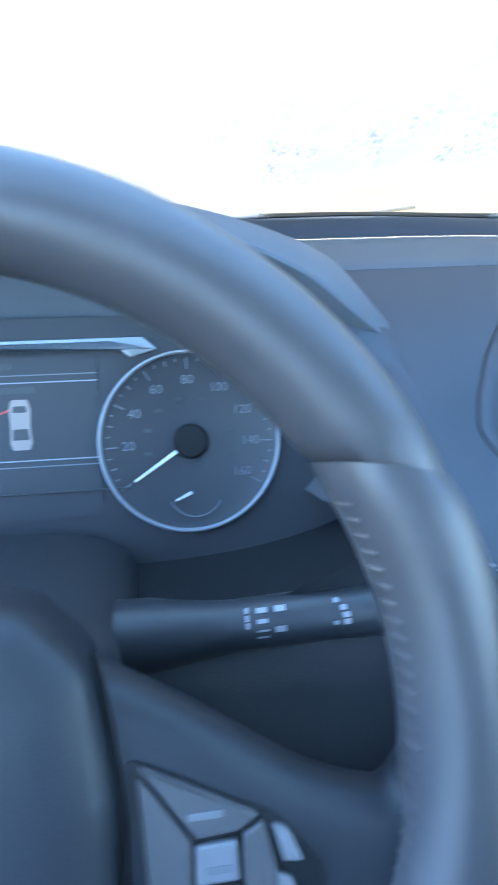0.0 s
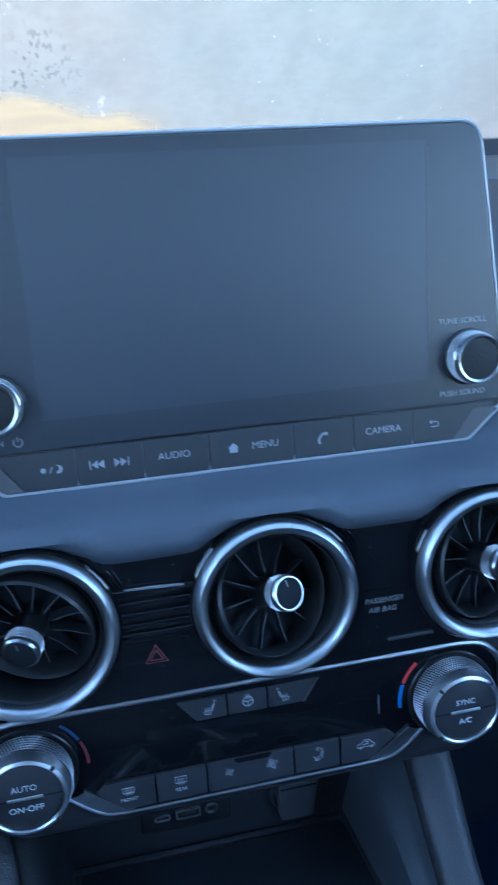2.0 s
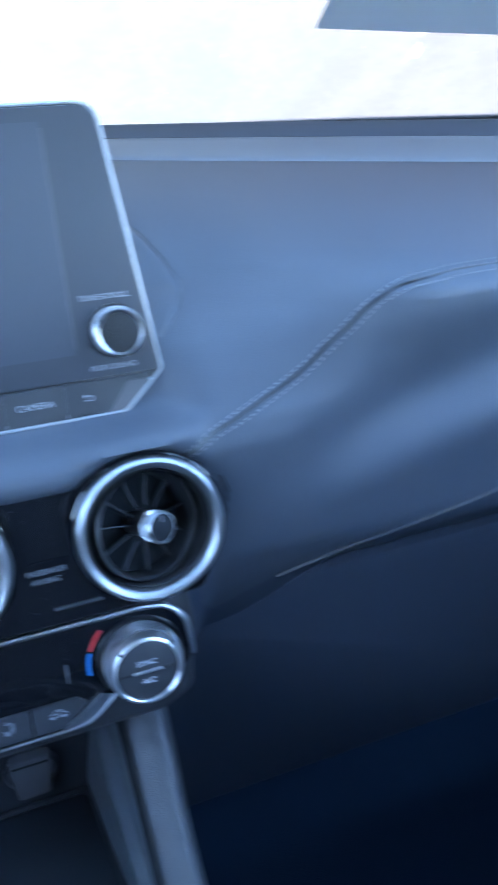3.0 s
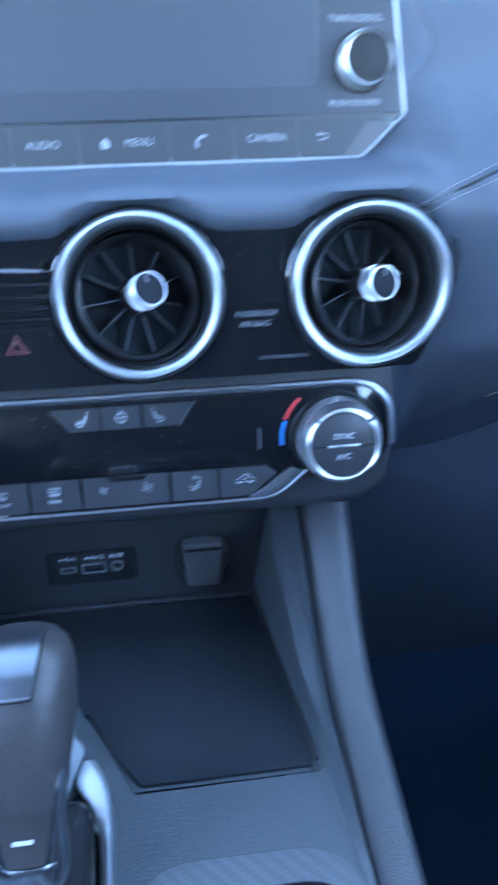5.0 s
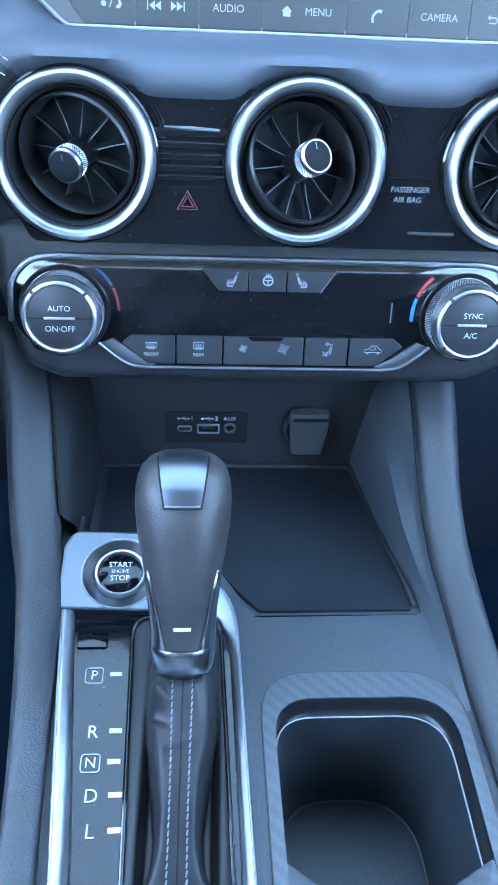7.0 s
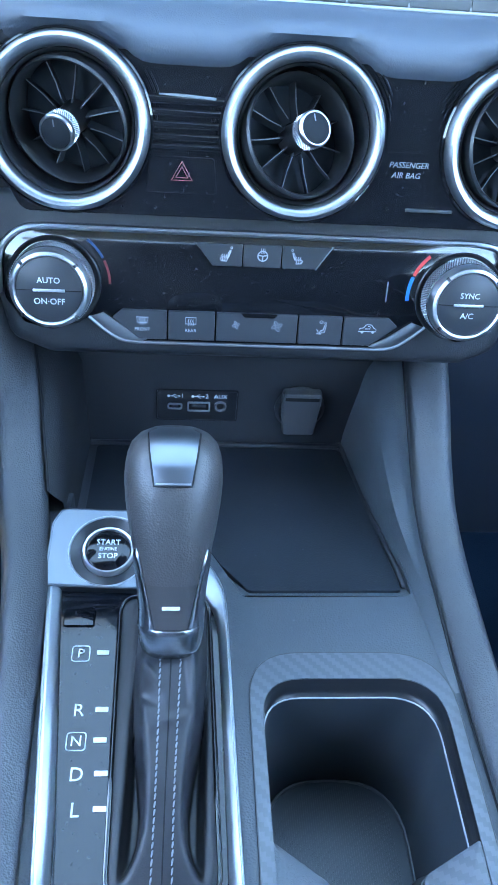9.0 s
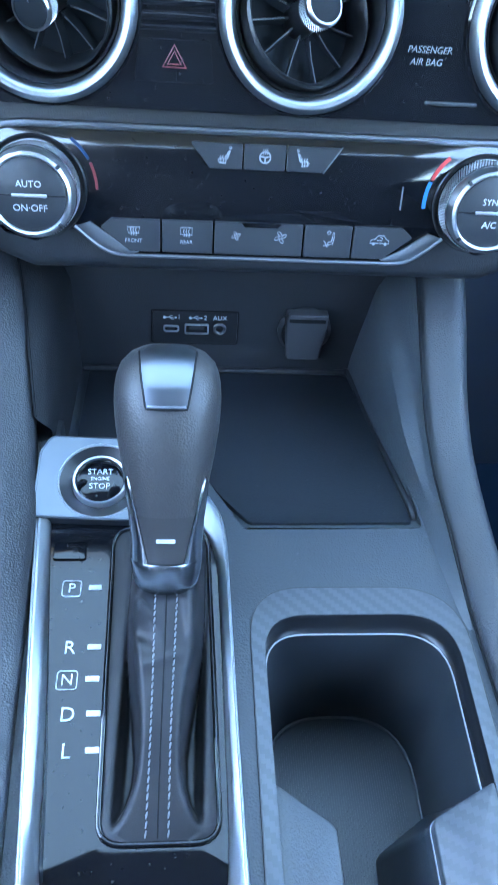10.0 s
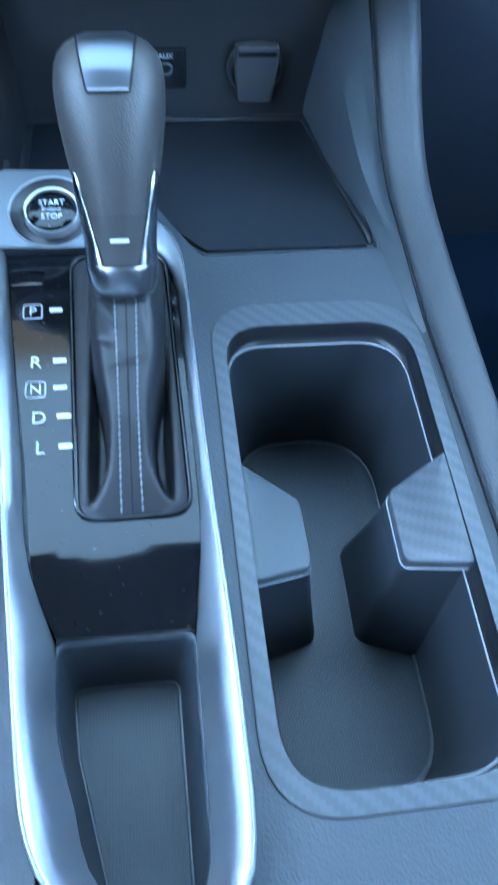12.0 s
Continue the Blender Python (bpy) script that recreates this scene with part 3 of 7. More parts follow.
MID = [(0.60, 0.50), (0.70, 0.44), (0.765, 0.40), (0.80, 0.380), (0.84, 0.377), (0.865, 0.376), (0.880, 0.376), (0.895, 0.381), (0.905, 0.388), (0.920, 0.397), (0.937, 0.411), (0.960, 0.450), (0.984, 0.478), (0.999, 0.508), (1.011, 0.550), (1.018, 0.580)]
# in front of the passenger: a soft hollow below the seam and a swelling under it, both rising to the side; (x, z)
HOLLOW = [(0.15, 0.825), (0.19, 0.845), (0.295, 0.888), (0.417, 0.917), (0.70, 0.935)]
SWELL = [(0.15, 0.800), (0.20, 0.828), (0.30, 0.854), (0.416, 0.880), (0.70, 0.897)]


def skin_y(x, z):
    a = abs(x + 0.004)
    lift = max(math.sqrt(max(0.0, 0.0480 ** 2 - (x - q) ** 2)) for q in (-0.1215, -0.002, 0.114)) - 0.0315
    lift = 0.5 * (lift + math.sqrt(lift * lift + 0.00001)) * (1 - smooth01((z - 0.893) / 0.014))
    c, md, s = interp(z - lift, CENTRE), interp(z, MID), interp(z, SIDE if x > 0 else SIDE_DRIVER)
    k1, k2 = smooth01((a - 0.13) / 0.04), smooth01((a - 0.17) / 0.14)
    y = c + (md - c) * k1
    y += (s - y) * k2
    if x > 0.15:
        y += smooth01((x - 0.15) / 0.16) * (0.0065 * math.exp(-((z - interp(x, HOLLOW)) / 0.026) ** 2) - 0.0065 * math.exp(-((z - interp(x, SWELL)) / 0.024) ** 2))
    return y


def skin_drop(x, z):
    return (0.075 if x > 0 else 0.015) * max(0.0, abs(x) - 0.12) * smooth01((z - 0.94) / 0.07)


def skin(x, z, off=0.0):
    return Vector((x, skin_y(x, z) - off, z - skin_drop(x, z)))


dash = thing("dashboard", pose(0, 0.45, 0.7), "soft charcoal dashboard with stitched seams around a centre stack", "dashboard")
D0 = pose(0, -0.45, -0.7)
ZS = [0.70, 0.715, 0.728, 0.738, 0.745, 0.753, 0.760, 0.768, 0.777, 0.785, 0.793, 0.801, 0.808, 0.815, 0.822, 0.829, 0.836, 0.843, 0.85, 0.856, 0.862, 0.866, 0.870, 0.874, 0.878, 0.882, 0.886, 0.890, 0.894, 0.897, 0.900, 0.902, 0.904, 0.906, 0.910, 0.915, 0.920, 0.928, 0.937, 0.945, 0.950, 0.955, 0.960, 0.966, 0.972, 0.980, 0.988, 0.996, 1.003, 1.010, 1.018]
DX = [-0.71 + 0.01 * i for i in range(52)] + [-0.196 + 0.004 * i for i in range(98)] + [0.20 + 0.01 * i for i in range(52)]
LEFT_SEAM = [(-0.26, 0.956), (-0.222, 0.932), (-0.20, 0.9165), (-0.173, 0.8985), (-0.150, 0.8885), (-0.13, 0.866), (0.14, 0.866), (0.150, 0.76), (0.165, 0.728), (0.205, 0.752), (0.225, 0.763), (0.25, 0.776), (0.297, 0.789), (0.345, 0.800), (0.39, 0.809), (0.44, 0.812), (0.55, 0.818), (0.70, 0.822)]


CARVE = [(0.8770, -0.60), (0.8775, -0.36), (0.885, -0.325), (0.898, -0.285), (0.915, -0.258), (0.930, -0.238), (0.942, -0.2258), (0.952, -0.2153), (0.964, -0.2088), (0.978, -0.2067), (1.03, -0.208)]


def skin_part(name, upper, material, label, side=0):
    """The dashboard's skin above or below the line where its two materials meet."""
    bm = bmesh.new()
    made = {}
    for i in range(len(DX) - 1):
        if side * (DX[i] + DX[i + 1]) < 0:
            continue
        for j in range(len(ZS) - 1):
            hole = [abs(DX[a] + 0.430) < 0.420 + interp(ZS[b], CARVE) for a, b in ((i, j), (i + 1, j), (i + 1, j + 1), (i, j + 1))]
            if all(hole):
                continue
            near = [min(math.hypot(DX[a] - q, ZS[b] - 0.851) for q in (-0.1215, -0.002, 0.114)) for a, b in ((i, j), (i + 1, j), (i + 1, j + 1), (i, j + 1))]
            if max(near) < 0.036:
                continue
            cut = [ZS[b] - interp(DX[a], LEFT_SEAM) for a, b in ((i, j), (i + 1, j), (i + 1, j + 1), (i, j + 1))]
            if (upper and max(cut) <= 0) or (not upper and min(cut) >= 0):
                continue
            q = []
            for a, b in ((i, j), (i + 1, j), (i + 1, j + 1), (i, j + 1)):
                if (a, b) not in made:
                    half = 0.420 + interp(ZS[b], CARVE)
                    off = DX[a] + 0.430
                    vx = math.copysign(half, off) - 0.430 if abs(off) < half else DX[a]
                    edge = interp(DX[a], LEFT_SEAM)
                    made[a, b] = bm.verts.new(skin(vx, max(ZS[b], edge) if upper else min(ZS[b], edge)))
                q.append(made[a, b])
            bm.faces.new(q)
    bmesh.ops.remove_doubles(bm, verts=bm.verts, dist=0.00002)
    return part(name, bm, material, dash, label, m=D0, sharp=80)


skin_part("upper_pad", True, PAD, "soft charcoal skin")
skin_part("lower_pad", False, LOWER, "black lower skin", -1)
# passenger half in a lighter, bluer tone: haze and light put into colour
skin_part("lower_pad", False, GLOVE, "lower skin, lighter tone for the light on it", 1)
TOPP = [(0.580, 1.0165), (0.5815, 1.0185), (0.584, 1.0198), (0.592, 1.0210), (0.61, 1.0232), (0.630, 1.0250), (0.637, 1.0252), (0.641, 1.0264), (0.650, 1.0288), (0.668, 1.0322), (0.676, 1.0328), (0.682, 1.0318), (0.690, 1.0290), (0.72, 1.0255), (0.80, 1.018), (0.86, 1.0)]


def top_point(x, y, z):
    bow, keep, drop = (0.30, 0.010, 0.015) if x < 0 else (0.42, 0.045, 0.075)
    z += 0.0045 * smooth01(-x / 0.16) * smooth01((y - 0.62) / 0.05)
    return (x, y - bow * x * x * (y - 0.58) / 0.22, z - (drop - keep * min(1, (y - 0.58) / 0.10)) * max(0.0, abs(x) - 0.12))


# front ledge paler, rear ledge darker: sky light put into their colours
part("front_ledge", grid([[top_point(x, y, z) for x in DX] for y, z in TOPP[:8]]), PAD_TOP, dash, "smooth ledge along the top, sky light painted in", m=D0, sharp=60)
part("ledge_joint", tube([top_point(x, 0.5806, 1.0176) for x in DX], 0.0005, 5), DEEP, dash, "fine dark joint below the ledge", m=D0)
part("defroster_ledge", grid([[top_point(x, y, z + (-0.0006 if y < 0.638 else 0.0002)) for x in DX] for y, z in TOPP[7:]]), LEDGE, dash, "raised ledge below the windscreen, painted darker", m=D0, sharp=60)


def stitched(thread, pts, gap, parent, m, pitch=0.0062, thick=0.00042):
    """Two rows of stitches on both sides of a sunk seam on the dashboard's skin; pts: (x, z)."""
    line = spline([Vector((x, z, 0)) for x, z in pts], 12)
    part("seam", tube([skin(p.x, p.y, 0.0001) for p in line], 0.0008, 6), BLACK, parent, "sunk dark seam", m=m)
    length = [0.0]
    for p, q in zip(line, line[1:]):
        length.append(length[-1] + (q - p).length)
    for sgn in (-1, 1):
        bm = bmesh.new()
        s = 0.003
        while s + pitch * 0.7 < length[-1]:
            ends = []
            for d in (s, s + pitch * 0.62):
                i = max(j for j in range(len(line)) if length[j] <= d)
                i = min(i, len(line) - 2)
                t = (d - length[i]) / (length[i + 1] - length[i])
                p = line[i].lerp(line[i + 1], t)
                dv = (line[i + 1] - line[i]).normalized()
                q = p + Vector((-dv.y, dv.x, 0)) * gap * sgn
                ends.append(skin(q.x, q.y, 0.0008))
            tube([ends[0], (ends[0] + ends[1]) / 2 + Vector((0, -0.0004, 0.0002)), ends[1]], thick, 5, bm=bm)
            s += pitch
        tagged(part("stitching", bm, thread, parent, "thread stitches", m=m), kind="stuff")


stitched(MID_THREAD, [(0.138, 0.884), (0.155, 0.8890), (0.178, 0.8966), (0.216, 0.9124), (0.245, 0.9332), (0.278, 0.9586), (0.311, 0.9657), (0.354, 0.9679), (0.44, 0.970), (0.55, 0.971), (0.69, 0.971)], 0.0030, dash, D0, 0.0044, 0.00024)
stitched(THREAD, [(-0.150, 0.8885), (-0.173, 0.8985), (-0.20, 0.9165), (-0.218, 0.9290), (-0.231, 0.938)], 0.0038, dash, D0, 0.0046, 0.00040)
# panels that meet the display's mount on both sides
for s in (-1, 1):
    cx = -0.005
    edge = [(0.139, 0.928), (0.165, 0.950), (0.1715, 0.9585), (0.1655, 0.972), (0.1555, 0.986), (0.1370, 0.9985), (0.090, 1.000), (0.09, 0.93)]
    pts = rounded([(cx + s * a, z) for a, z in edge], [0.004, 0.006, 0.008, 0.006, 0.006, 0.006, 0.001, 0.001], 4)
    bm = bmesh.new()
    c = Vector((cx + s * 0.13, 0.962))
    lo = [bm.verts.new(skin(c.x + (x - c.x) * 0.985, c.y + (z - c.y) * 0.985, -0.002)) for x, z in pts]
    mi = [bm.verts.new(skin(c.x + (x - c.x) * 0.985, c.y + (z - c.y) * 0.985, 0.0030)) for x, z in pts]
    c = Vector((cx + s * 0.13, 0.962))
    hi = [bm.verts.new(skin(c.x + (x - c.x) * 0.965, c.y + (z - c.y) * 0.94, 0.0046)) for x, z in pts]
    ctr = bm.verts.new(skin(c.x, c.y, 0.0048))
    k = len(pts)
    rings = [hi] + [[bm.verts.new(skin(c.x + (x - c.x) * 0.965 * g, c.y + (z - c.y) * 0.94 * g, 0.0048)) for x, z in pts] for g in (0.88, 0.72, 0.54, 0.36, 0.18)]
    for a, b in zip(rings, rings[1:]):
        for i in range(k):
            bm.faces.new((a[i], a[(i + 1) % k], b[(i + 1) % k], b[i]))
    for i in range(k):
        j = (i + 1) % k
        bm.faces.new((lo[i], lo[j], mi[j], mi[i]))
        bm.faces.new((mi[i], mi[j], hi[j], hi[i]))
        bm.faces.new((rings[-1][i], rings[-1][j], ctr))
    part("panel_gap", tube([skin(x, z, 0.0004) for x, z in pts], 0.0006, 6, True), BLACK, dash, m=D0)
    part("mount_panel", bm, PAD, dash, "smooth six-sided panel beside the screen", m=D0, sharp=60)
# dark crease line and lower dash in front of the passenger: a thin trim line and a glove box
bm = tube([skin(x, z, 0.0012) for x, z in [(0.210, 0.755), (0.225, 0.763), (0.25, 0.776), (0.297, 0.789), (0.345, 0.800), (0.39, 0.809), (0.44, 0.812), (0.55, 0.818), (0.69, 0.822)]], 0.0008, 5)
part("trim_line", bm, KEY_GREY, dash, "thin pale edge above the glove box", m=D0)
glove = thing("glove_box", fr(0.43, 0.475, 0.62, -8), "dark closed glove box with a small latch", "glove box")
part("lid", prism(rounded([(-0.33, -0.20), (0.26, -0.20), (0.26, 0.085), (-0.33, 0.085)], 0.015), -0.06, 0.0, 0.008), GLOVE, glove)
part("latch", prism(rrect(0.06, 0.055, 0.05, 0.010, 0.004), 0.0, 0.005, 0.002), DARK_PLASTIC, glove)
knee = thing("knee_panel", fr(-0.43, 0.44, 0.68, -8), "dark lower panel under the steering column", "panel")
part("cover", prism(rounded([(-0.25, -0.14), (0.22, -0.14), (0.23, 0.12), (-0.25, 0.12)], 0.03), -0.06, 0.0, 0.01), LOWER, knee)
part("pull_handle", prism(rrect(-0.10, -0.02, 0.06, 0.018, 0.006), 0.0, 0.006, 0.002), BUTTON, knee)


# ---- centre stack ----
TILT_BACK = 12.5
stack = thing("centre_stack", fr(-0.0145, 0.3555, 0.757, TILT_BACK), "black centre stack housing of the dashboard", "centre stack")
hous = rounded([(-0.148, -0.027), (-0.125, -0.0365), (0.125, -0.0365), (0.146, -0.027), (0.152, 0.02), (0.150, 0.056), (-0.158, 0.056), (-0.158, 0.02)], 0.012)
part("housing", prism(hous, -0.045, -0.001, 0.009, seg=4), LOWER, stack, "grained black housing")
VF = fr(0, 0.356, 0.835, TILT_BACK)
gp = rounded([(-0.146, -0.027), (0.140, -0.027), (0.1545, 0.002), (0.1580, 0.018), (0.148, 0.047), (0.14, 0.051), (-0.15, 0.051), (-0.157, 0.045), (-0.1660, 0.018), (-0.1620, 0.002)], 0.008)
SV = fr(-0.0145, 0.3555, 0.757, TILT_BACK).inverted() @ VF
VENT_X = (-0.1215, -0.002, 0.1140)
part("gloss_plate", sheet(gp, [circle(x, 0.0162, 0.0385, 48) for x in VENT_X], 0.0, 0.012), GLOSS, stack, "glossy black plate around the vents", m=SV)
# slotted strip, hazard switch and the air bag notice
for v, h in ((0.0298, 0.0042), (0.0240, 0.0036), (0.0182, 0.0036), (0.0125, 0.0036), (0.0078, 0.0030)):
    part("slat", prism(rrect(-0.062, v, 0.046, h, 0.001), 0.0, 0.0020, 0.0007), GLOSS, stack, m=SV)
# pale rod draws the reflection on the top slat's edge
part("slat_glint", tube([(-0.0755, 0.0322, 0.0016), (-0.062, 0.0318, 0.0018), (-0.0470, 0.0310, 0.0016)], [0.0004, 0.0009, 0.0007], 6), SPOKE_SILVER, stack, "reflection drawn along the upper edge", m=SV)
hz = thing("hazard_switch", VF @ pose(-0.0635, -0.0048, 0), "black hazard light switch with a red triangle", "switch")
part("key", prism(rounded([(-0.0185, -0.010), (0.0185, -0.010), (0.0165, 0.008), (-0.0165, 0.008)], 0.002), 0.0, 0.0006, 0.0002), GLOSS, hz, sharp=18)
bm = bmesh.new()
for r in (0.0062, 0.0036):
    stroke([(r * math.sin(a), r * math.cos(a) - 0.0005) for a in (0, 2.094, 4.189)], 0.0008, bm=bm, closed=True)
part("triangle", bm, DARK_RED, hz, "red double triangle", m=pose(0, 0, 0.0007))
notice = thing("air_bag_notice", VF @ pose(0.0555, 0.002, 0.0004), "printed air bag notice on glossy black", "lettering")
lettering("line", "PASSENGER", 0.0041, DULL_PRINT, notice, pose(0, 0.0026, 0), shear=0.18)
lettering("line", "AIR BAG", 0.0041, DULL_PRINT, notice, pose(-0.001, -0.0026, 0), shear=0.18)
part("indicator", prism(rrect(0.001, 0.0085, 0.024, 0.0006, 0.0002), 0, 0.0004), GLOSS, notice)
part("slot", prism(rrect(0.014, -0.020, 0.026, 0.0018, 0.0008), 0, 0.0012, 0.0004), BUTTON, notice)


def air_vent(m):
    v = thing("air_vent", m, "round air vent with satin silver ring and knurled knob", "air vent", "round air vents")
    part("outer_ring", lathe([(0.0420, -0.004), (0.0420, 0.0030), (0.0415, 0.0058), (0.0404, 0.0080), (0.0390, 0.0090), (0.0374, 0.0088), (0.0360, 0.0076), (0.0350, 0.0056), (0.0344, 0.003), (0.0340, -0.004)], 72, ring=True), SILVER, v, "satin silver ring")
    part("gloss_rim", lathe([(0.0436, -0.002), (0.0434, 0.0022), (0.0424, 0.003), (0.0416, 0.002), (0.0416, -0.002)], 64, ring=True), GLOSS, v, "thin glossy black rim")
    part("duct", lathe([(0.0346, 0.002), (0.0338, 0.0036), (0.0326, 0.0018), (0.0327, -0.010), (0.0327, -0.038), (0.0, -0.040)], 60), VENT_BLACK, v, "black duct")
    barrel = part("barrel", lathe([(0.0317, -0.006), (0.0319, 0.0005), (0.0309, 0.0018), (0.0296, 0.0002), (0.0287, -0.006), (0.0282, -0.013), (0.0294, -0.014), (0.0305, -0.010)], 60, ring=True), VENT_BLACK, v, "black swivelling barrel")
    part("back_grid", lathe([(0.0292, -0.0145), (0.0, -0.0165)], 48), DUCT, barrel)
    for i in range(11):
        a = 2 * math.pi * (i + 0.35) / 11
        c, s = math.cos(a), math.sin(a)
        bm = bmesh.new()
        rings = []
        for r, w0, w1, th in ((0.0085, -0.0095, -0.0040, 0.00045), (0.018, -0.0110, -0.0065, 0.0004), (0.0286, -0.0115, -0.0070, 0.0004)):
            rings.append([(r * c - s * (th + k), r * s + c * (th + k), w) for k, w in ((0.0, w1), (0.0012, w0), (0.0012 - 2 * th, w0), (-2 * th, w1))])
        loft(rings, bm=bm)
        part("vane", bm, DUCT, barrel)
        # paler strip along each vane: the light on its edge is drawn in
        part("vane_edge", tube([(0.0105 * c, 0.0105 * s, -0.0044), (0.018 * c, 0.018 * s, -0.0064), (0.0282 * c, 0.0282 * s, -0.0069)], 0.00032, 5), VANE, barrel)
    part("hub", lathe([(0.0, -0.012), (0.0078, -0.012), (0.0072, 0.002), (0.0078, 0.0050), (0.0084, 0.0056), (0.0085, 0.0118), (0.0088, 0.0126), (0.0087, 0.0140), (0.0080, 0.0148), (0.0, 0.0148)], 40), BLACK, barrel, "dark knob core")
    part("hub_ring", lathe([(0.0086, 0.0112), (0.0091, 0.0122), (0.0091, 0.0140), (0.0083, 0.0150), (0.0077, 0.0150), (0.0077, 0.0112)], 40, ring=True), KNURL, barrel, "bright front ring")
    bm = bmesh.new()
    for k in range(6):
        for i in range(50):
            a = 2 * math.pi * (i + 0.5 * (k % 2)) / 50
            w = 0.0062 + k * 0.00100
            p = [bm.verts.new((0.0084 * math.cos(a + d), 0.0084 * math.sin(a + d), w + e)) for d, e in ((-0.050, 0), (0, -0.00046), (0.050, 0), (0, 0.00046))]
            t = bm.verts.new((0.0092 * math.cos(a), 0.0092 * math.sin(a), w))
            for j in range(4):
                bm.faces.new((p[j], p[(j + 1) % 4], t))
    tagged(part("knurling", bm, TURNED, barrel, "diamond knurling"), kind="stuff")
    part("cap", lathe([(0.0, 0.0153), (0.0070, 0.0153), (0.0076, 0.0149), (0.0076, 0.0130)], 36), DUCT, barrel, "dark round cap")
    part("mark", prism(rrect(0, 0.005, 0.0006, 0.0035, 0.0002), 0.0155, 0.0158), DIM_PRINT, barrel)
    # added ribs, shaped to give the short highlights beside the ring
    for s in (-1, 1):
        for r, a0, a1 in ((0.0452, 4, 30), (0.0470, 12, 34), (0.0488, 18, 31)):
            q = [radians(a0 + (a1 - a0) * i / 6) for i in range(7)]
            part("highlight_rib", tube([(s * r * math.cos(a), r * math.sin(a), 0.0006) for a in q], 0.00045, 6), GLOSS, v, "added glossy rib for a short highlight")
    return v


vent = air_vent(VF @ pose(VENT_X[0], 0.0162, 0))
vents = [vent] + [copy_thing(vent, VF @ pose(x, 0.0162, 0, 0, 0, spin)) for x, spin in ((VENT_X[1], 8), (VENT_X[2], -6))]
for v, up, right in zip(vents, (-17, 15, 8), (-17, 24, 19)):
    for o in v.children:
        if o.name.startswith("barrel"):
            o.matrix_basis = pose(0, 0, -0.0045, -up, right, 0)

# ---- infotainment screen ----
DF = fr(-0.005, 0.401, 0.915, TILT_BACK)
disp = thing("infotainment_screen", DF, "dark switched-off infotainment screen with two knobs and key row", "screen")
OUT = rounded([(-0.1275, 0.151), (-0.144, 0.010), (-0.120, -0.0115), (0.120, -0.0115), (0.144, 0.010), (0.1275, 0.151)], [0.013, 0.004, 0.006, 0.006, 0.004, 0.013], 8)
part("body", prism(OUT, -0.013, 0.0, 0.0016), BLACK, disp, "slim black body")
part("rim", tube([(x, y, -0.0010) for x, y in OUT], 0.0010, 8, True, flat=1.2), RIM, disp, "thin satin edge")
INN = rounded([(-0.1262, 0.1495), (-0.1422, 0.0105), (0.1422, 0.0105), (0.1262, 0.1495)], [0.012, 0.002, 0.002, 0.012], 8)
part("front_glass", prism(INN, -0.001, 0.0012, 0.0004), SCREEN_EDGE, disp, "dark glass border", sharp=18)
part("active_area", prism(rrect(-0.0005, 0.0835, 0.1975, 0.1180, 0.001), 0.0008, 0.00135), SCREEN, disp, "hazy switched-off screen with faint smudges")
part("screen_edge", prism(rrect(0.0985, 0.0835, 0.0009, 0.112, 0.0004), 0.0012, 0.0016), KEY_GREY, disp)
part("lower_strip", prism(rounded([(-0.138, 0.0095), (-0.119, -0.0098), (0.119, -0.0098), (0.138, 0.0095)], 0.002), -0.001, 0.0016, 0.0006), BUTTON, disp, "dark lower strip", sharp=18)
low = [(-0.1385, 0.0060)] + [(x, y) for x, y in rounded([(-0.1385, 0.0060), (-0.1205, -0.0098), (0.1205, -0.0098), (0.1385, 0.0060)], [0.001, 0.008, 0.008, 0.001], 5)] + [(0.1385, 0.0060)]
part("lower_trim", tube([(x, y - 0.0004, 0.0024) for x, y in low], 0.0009, 8), RIM, disp, "satin line below the keys")
for s in (-1, 1):
    part("corner_trim", prism(rounded([(s * 0.1382, 0.0062), (s * 0.1222, -0.0086), (s * 0.1110, -0.0096), (s * 0.1126, -0.0076), (s * 0.1236, 0.0066)], 0.0008), 0.0012, 0.0023, 0.0003), KEY_GREY, disp, "satin corner of the lower edge", sharp=18)
KEY_X = [-0.115, -0.0858, -0.0532, -0.0206, 0.0234, 0.0558, 0.0885, 0.117]
for i, (a, b) in enumerate(zip(KEY_X, KEY_X[1:])):
    s = 0.00025
    lo_l = a + s + (0.003 if i == 0 else 0.0)
    lo_r = b - s - (0.003 if i == 6 else 0.0)
    tl, trr = (a + s - (0.0085 if i == 0 else 0), b - s + (0.0085 if i == 6 else 0))
    part("key", prism(rounded([(lo_l, -0.0088), (lo_r, -0.0088), (trr, 0.0092), (tl, 0.0092)], 0.0012), 0.0005, 0.0021, 0.00025), BUTTON, disp, sharp=18)
    # pale chip at the foot of each gap paints its glint
    if i:
        part("key_gap_glint", prism([(a - 0.0005, -0.0092), (a + 0.0005, -0.0092), (a + 0.0002, -0.0072), (a - 0.0002, -0.0072)], 0.0016, 0.0022), SPOKE_SILVER, disp, "painted glint at the gap's end")
KEY_H = 0.0022
for s, x in (("AUDIO", -0.038), ("MENU", 0.0085), ("CAMERA", 0.0722)):
    lettering("key_text", s, 0.0051, GREY_PRINT, disp, pose(x, 0.0004, KEY_H))
bm = bmesh.new()
for x in (-0.0785, -0.0755):
    prism([(x, 0), (x + 0.003, 0.0022), (x + 0.003, -0.0022)], 0, 0.0002, bm=bm)
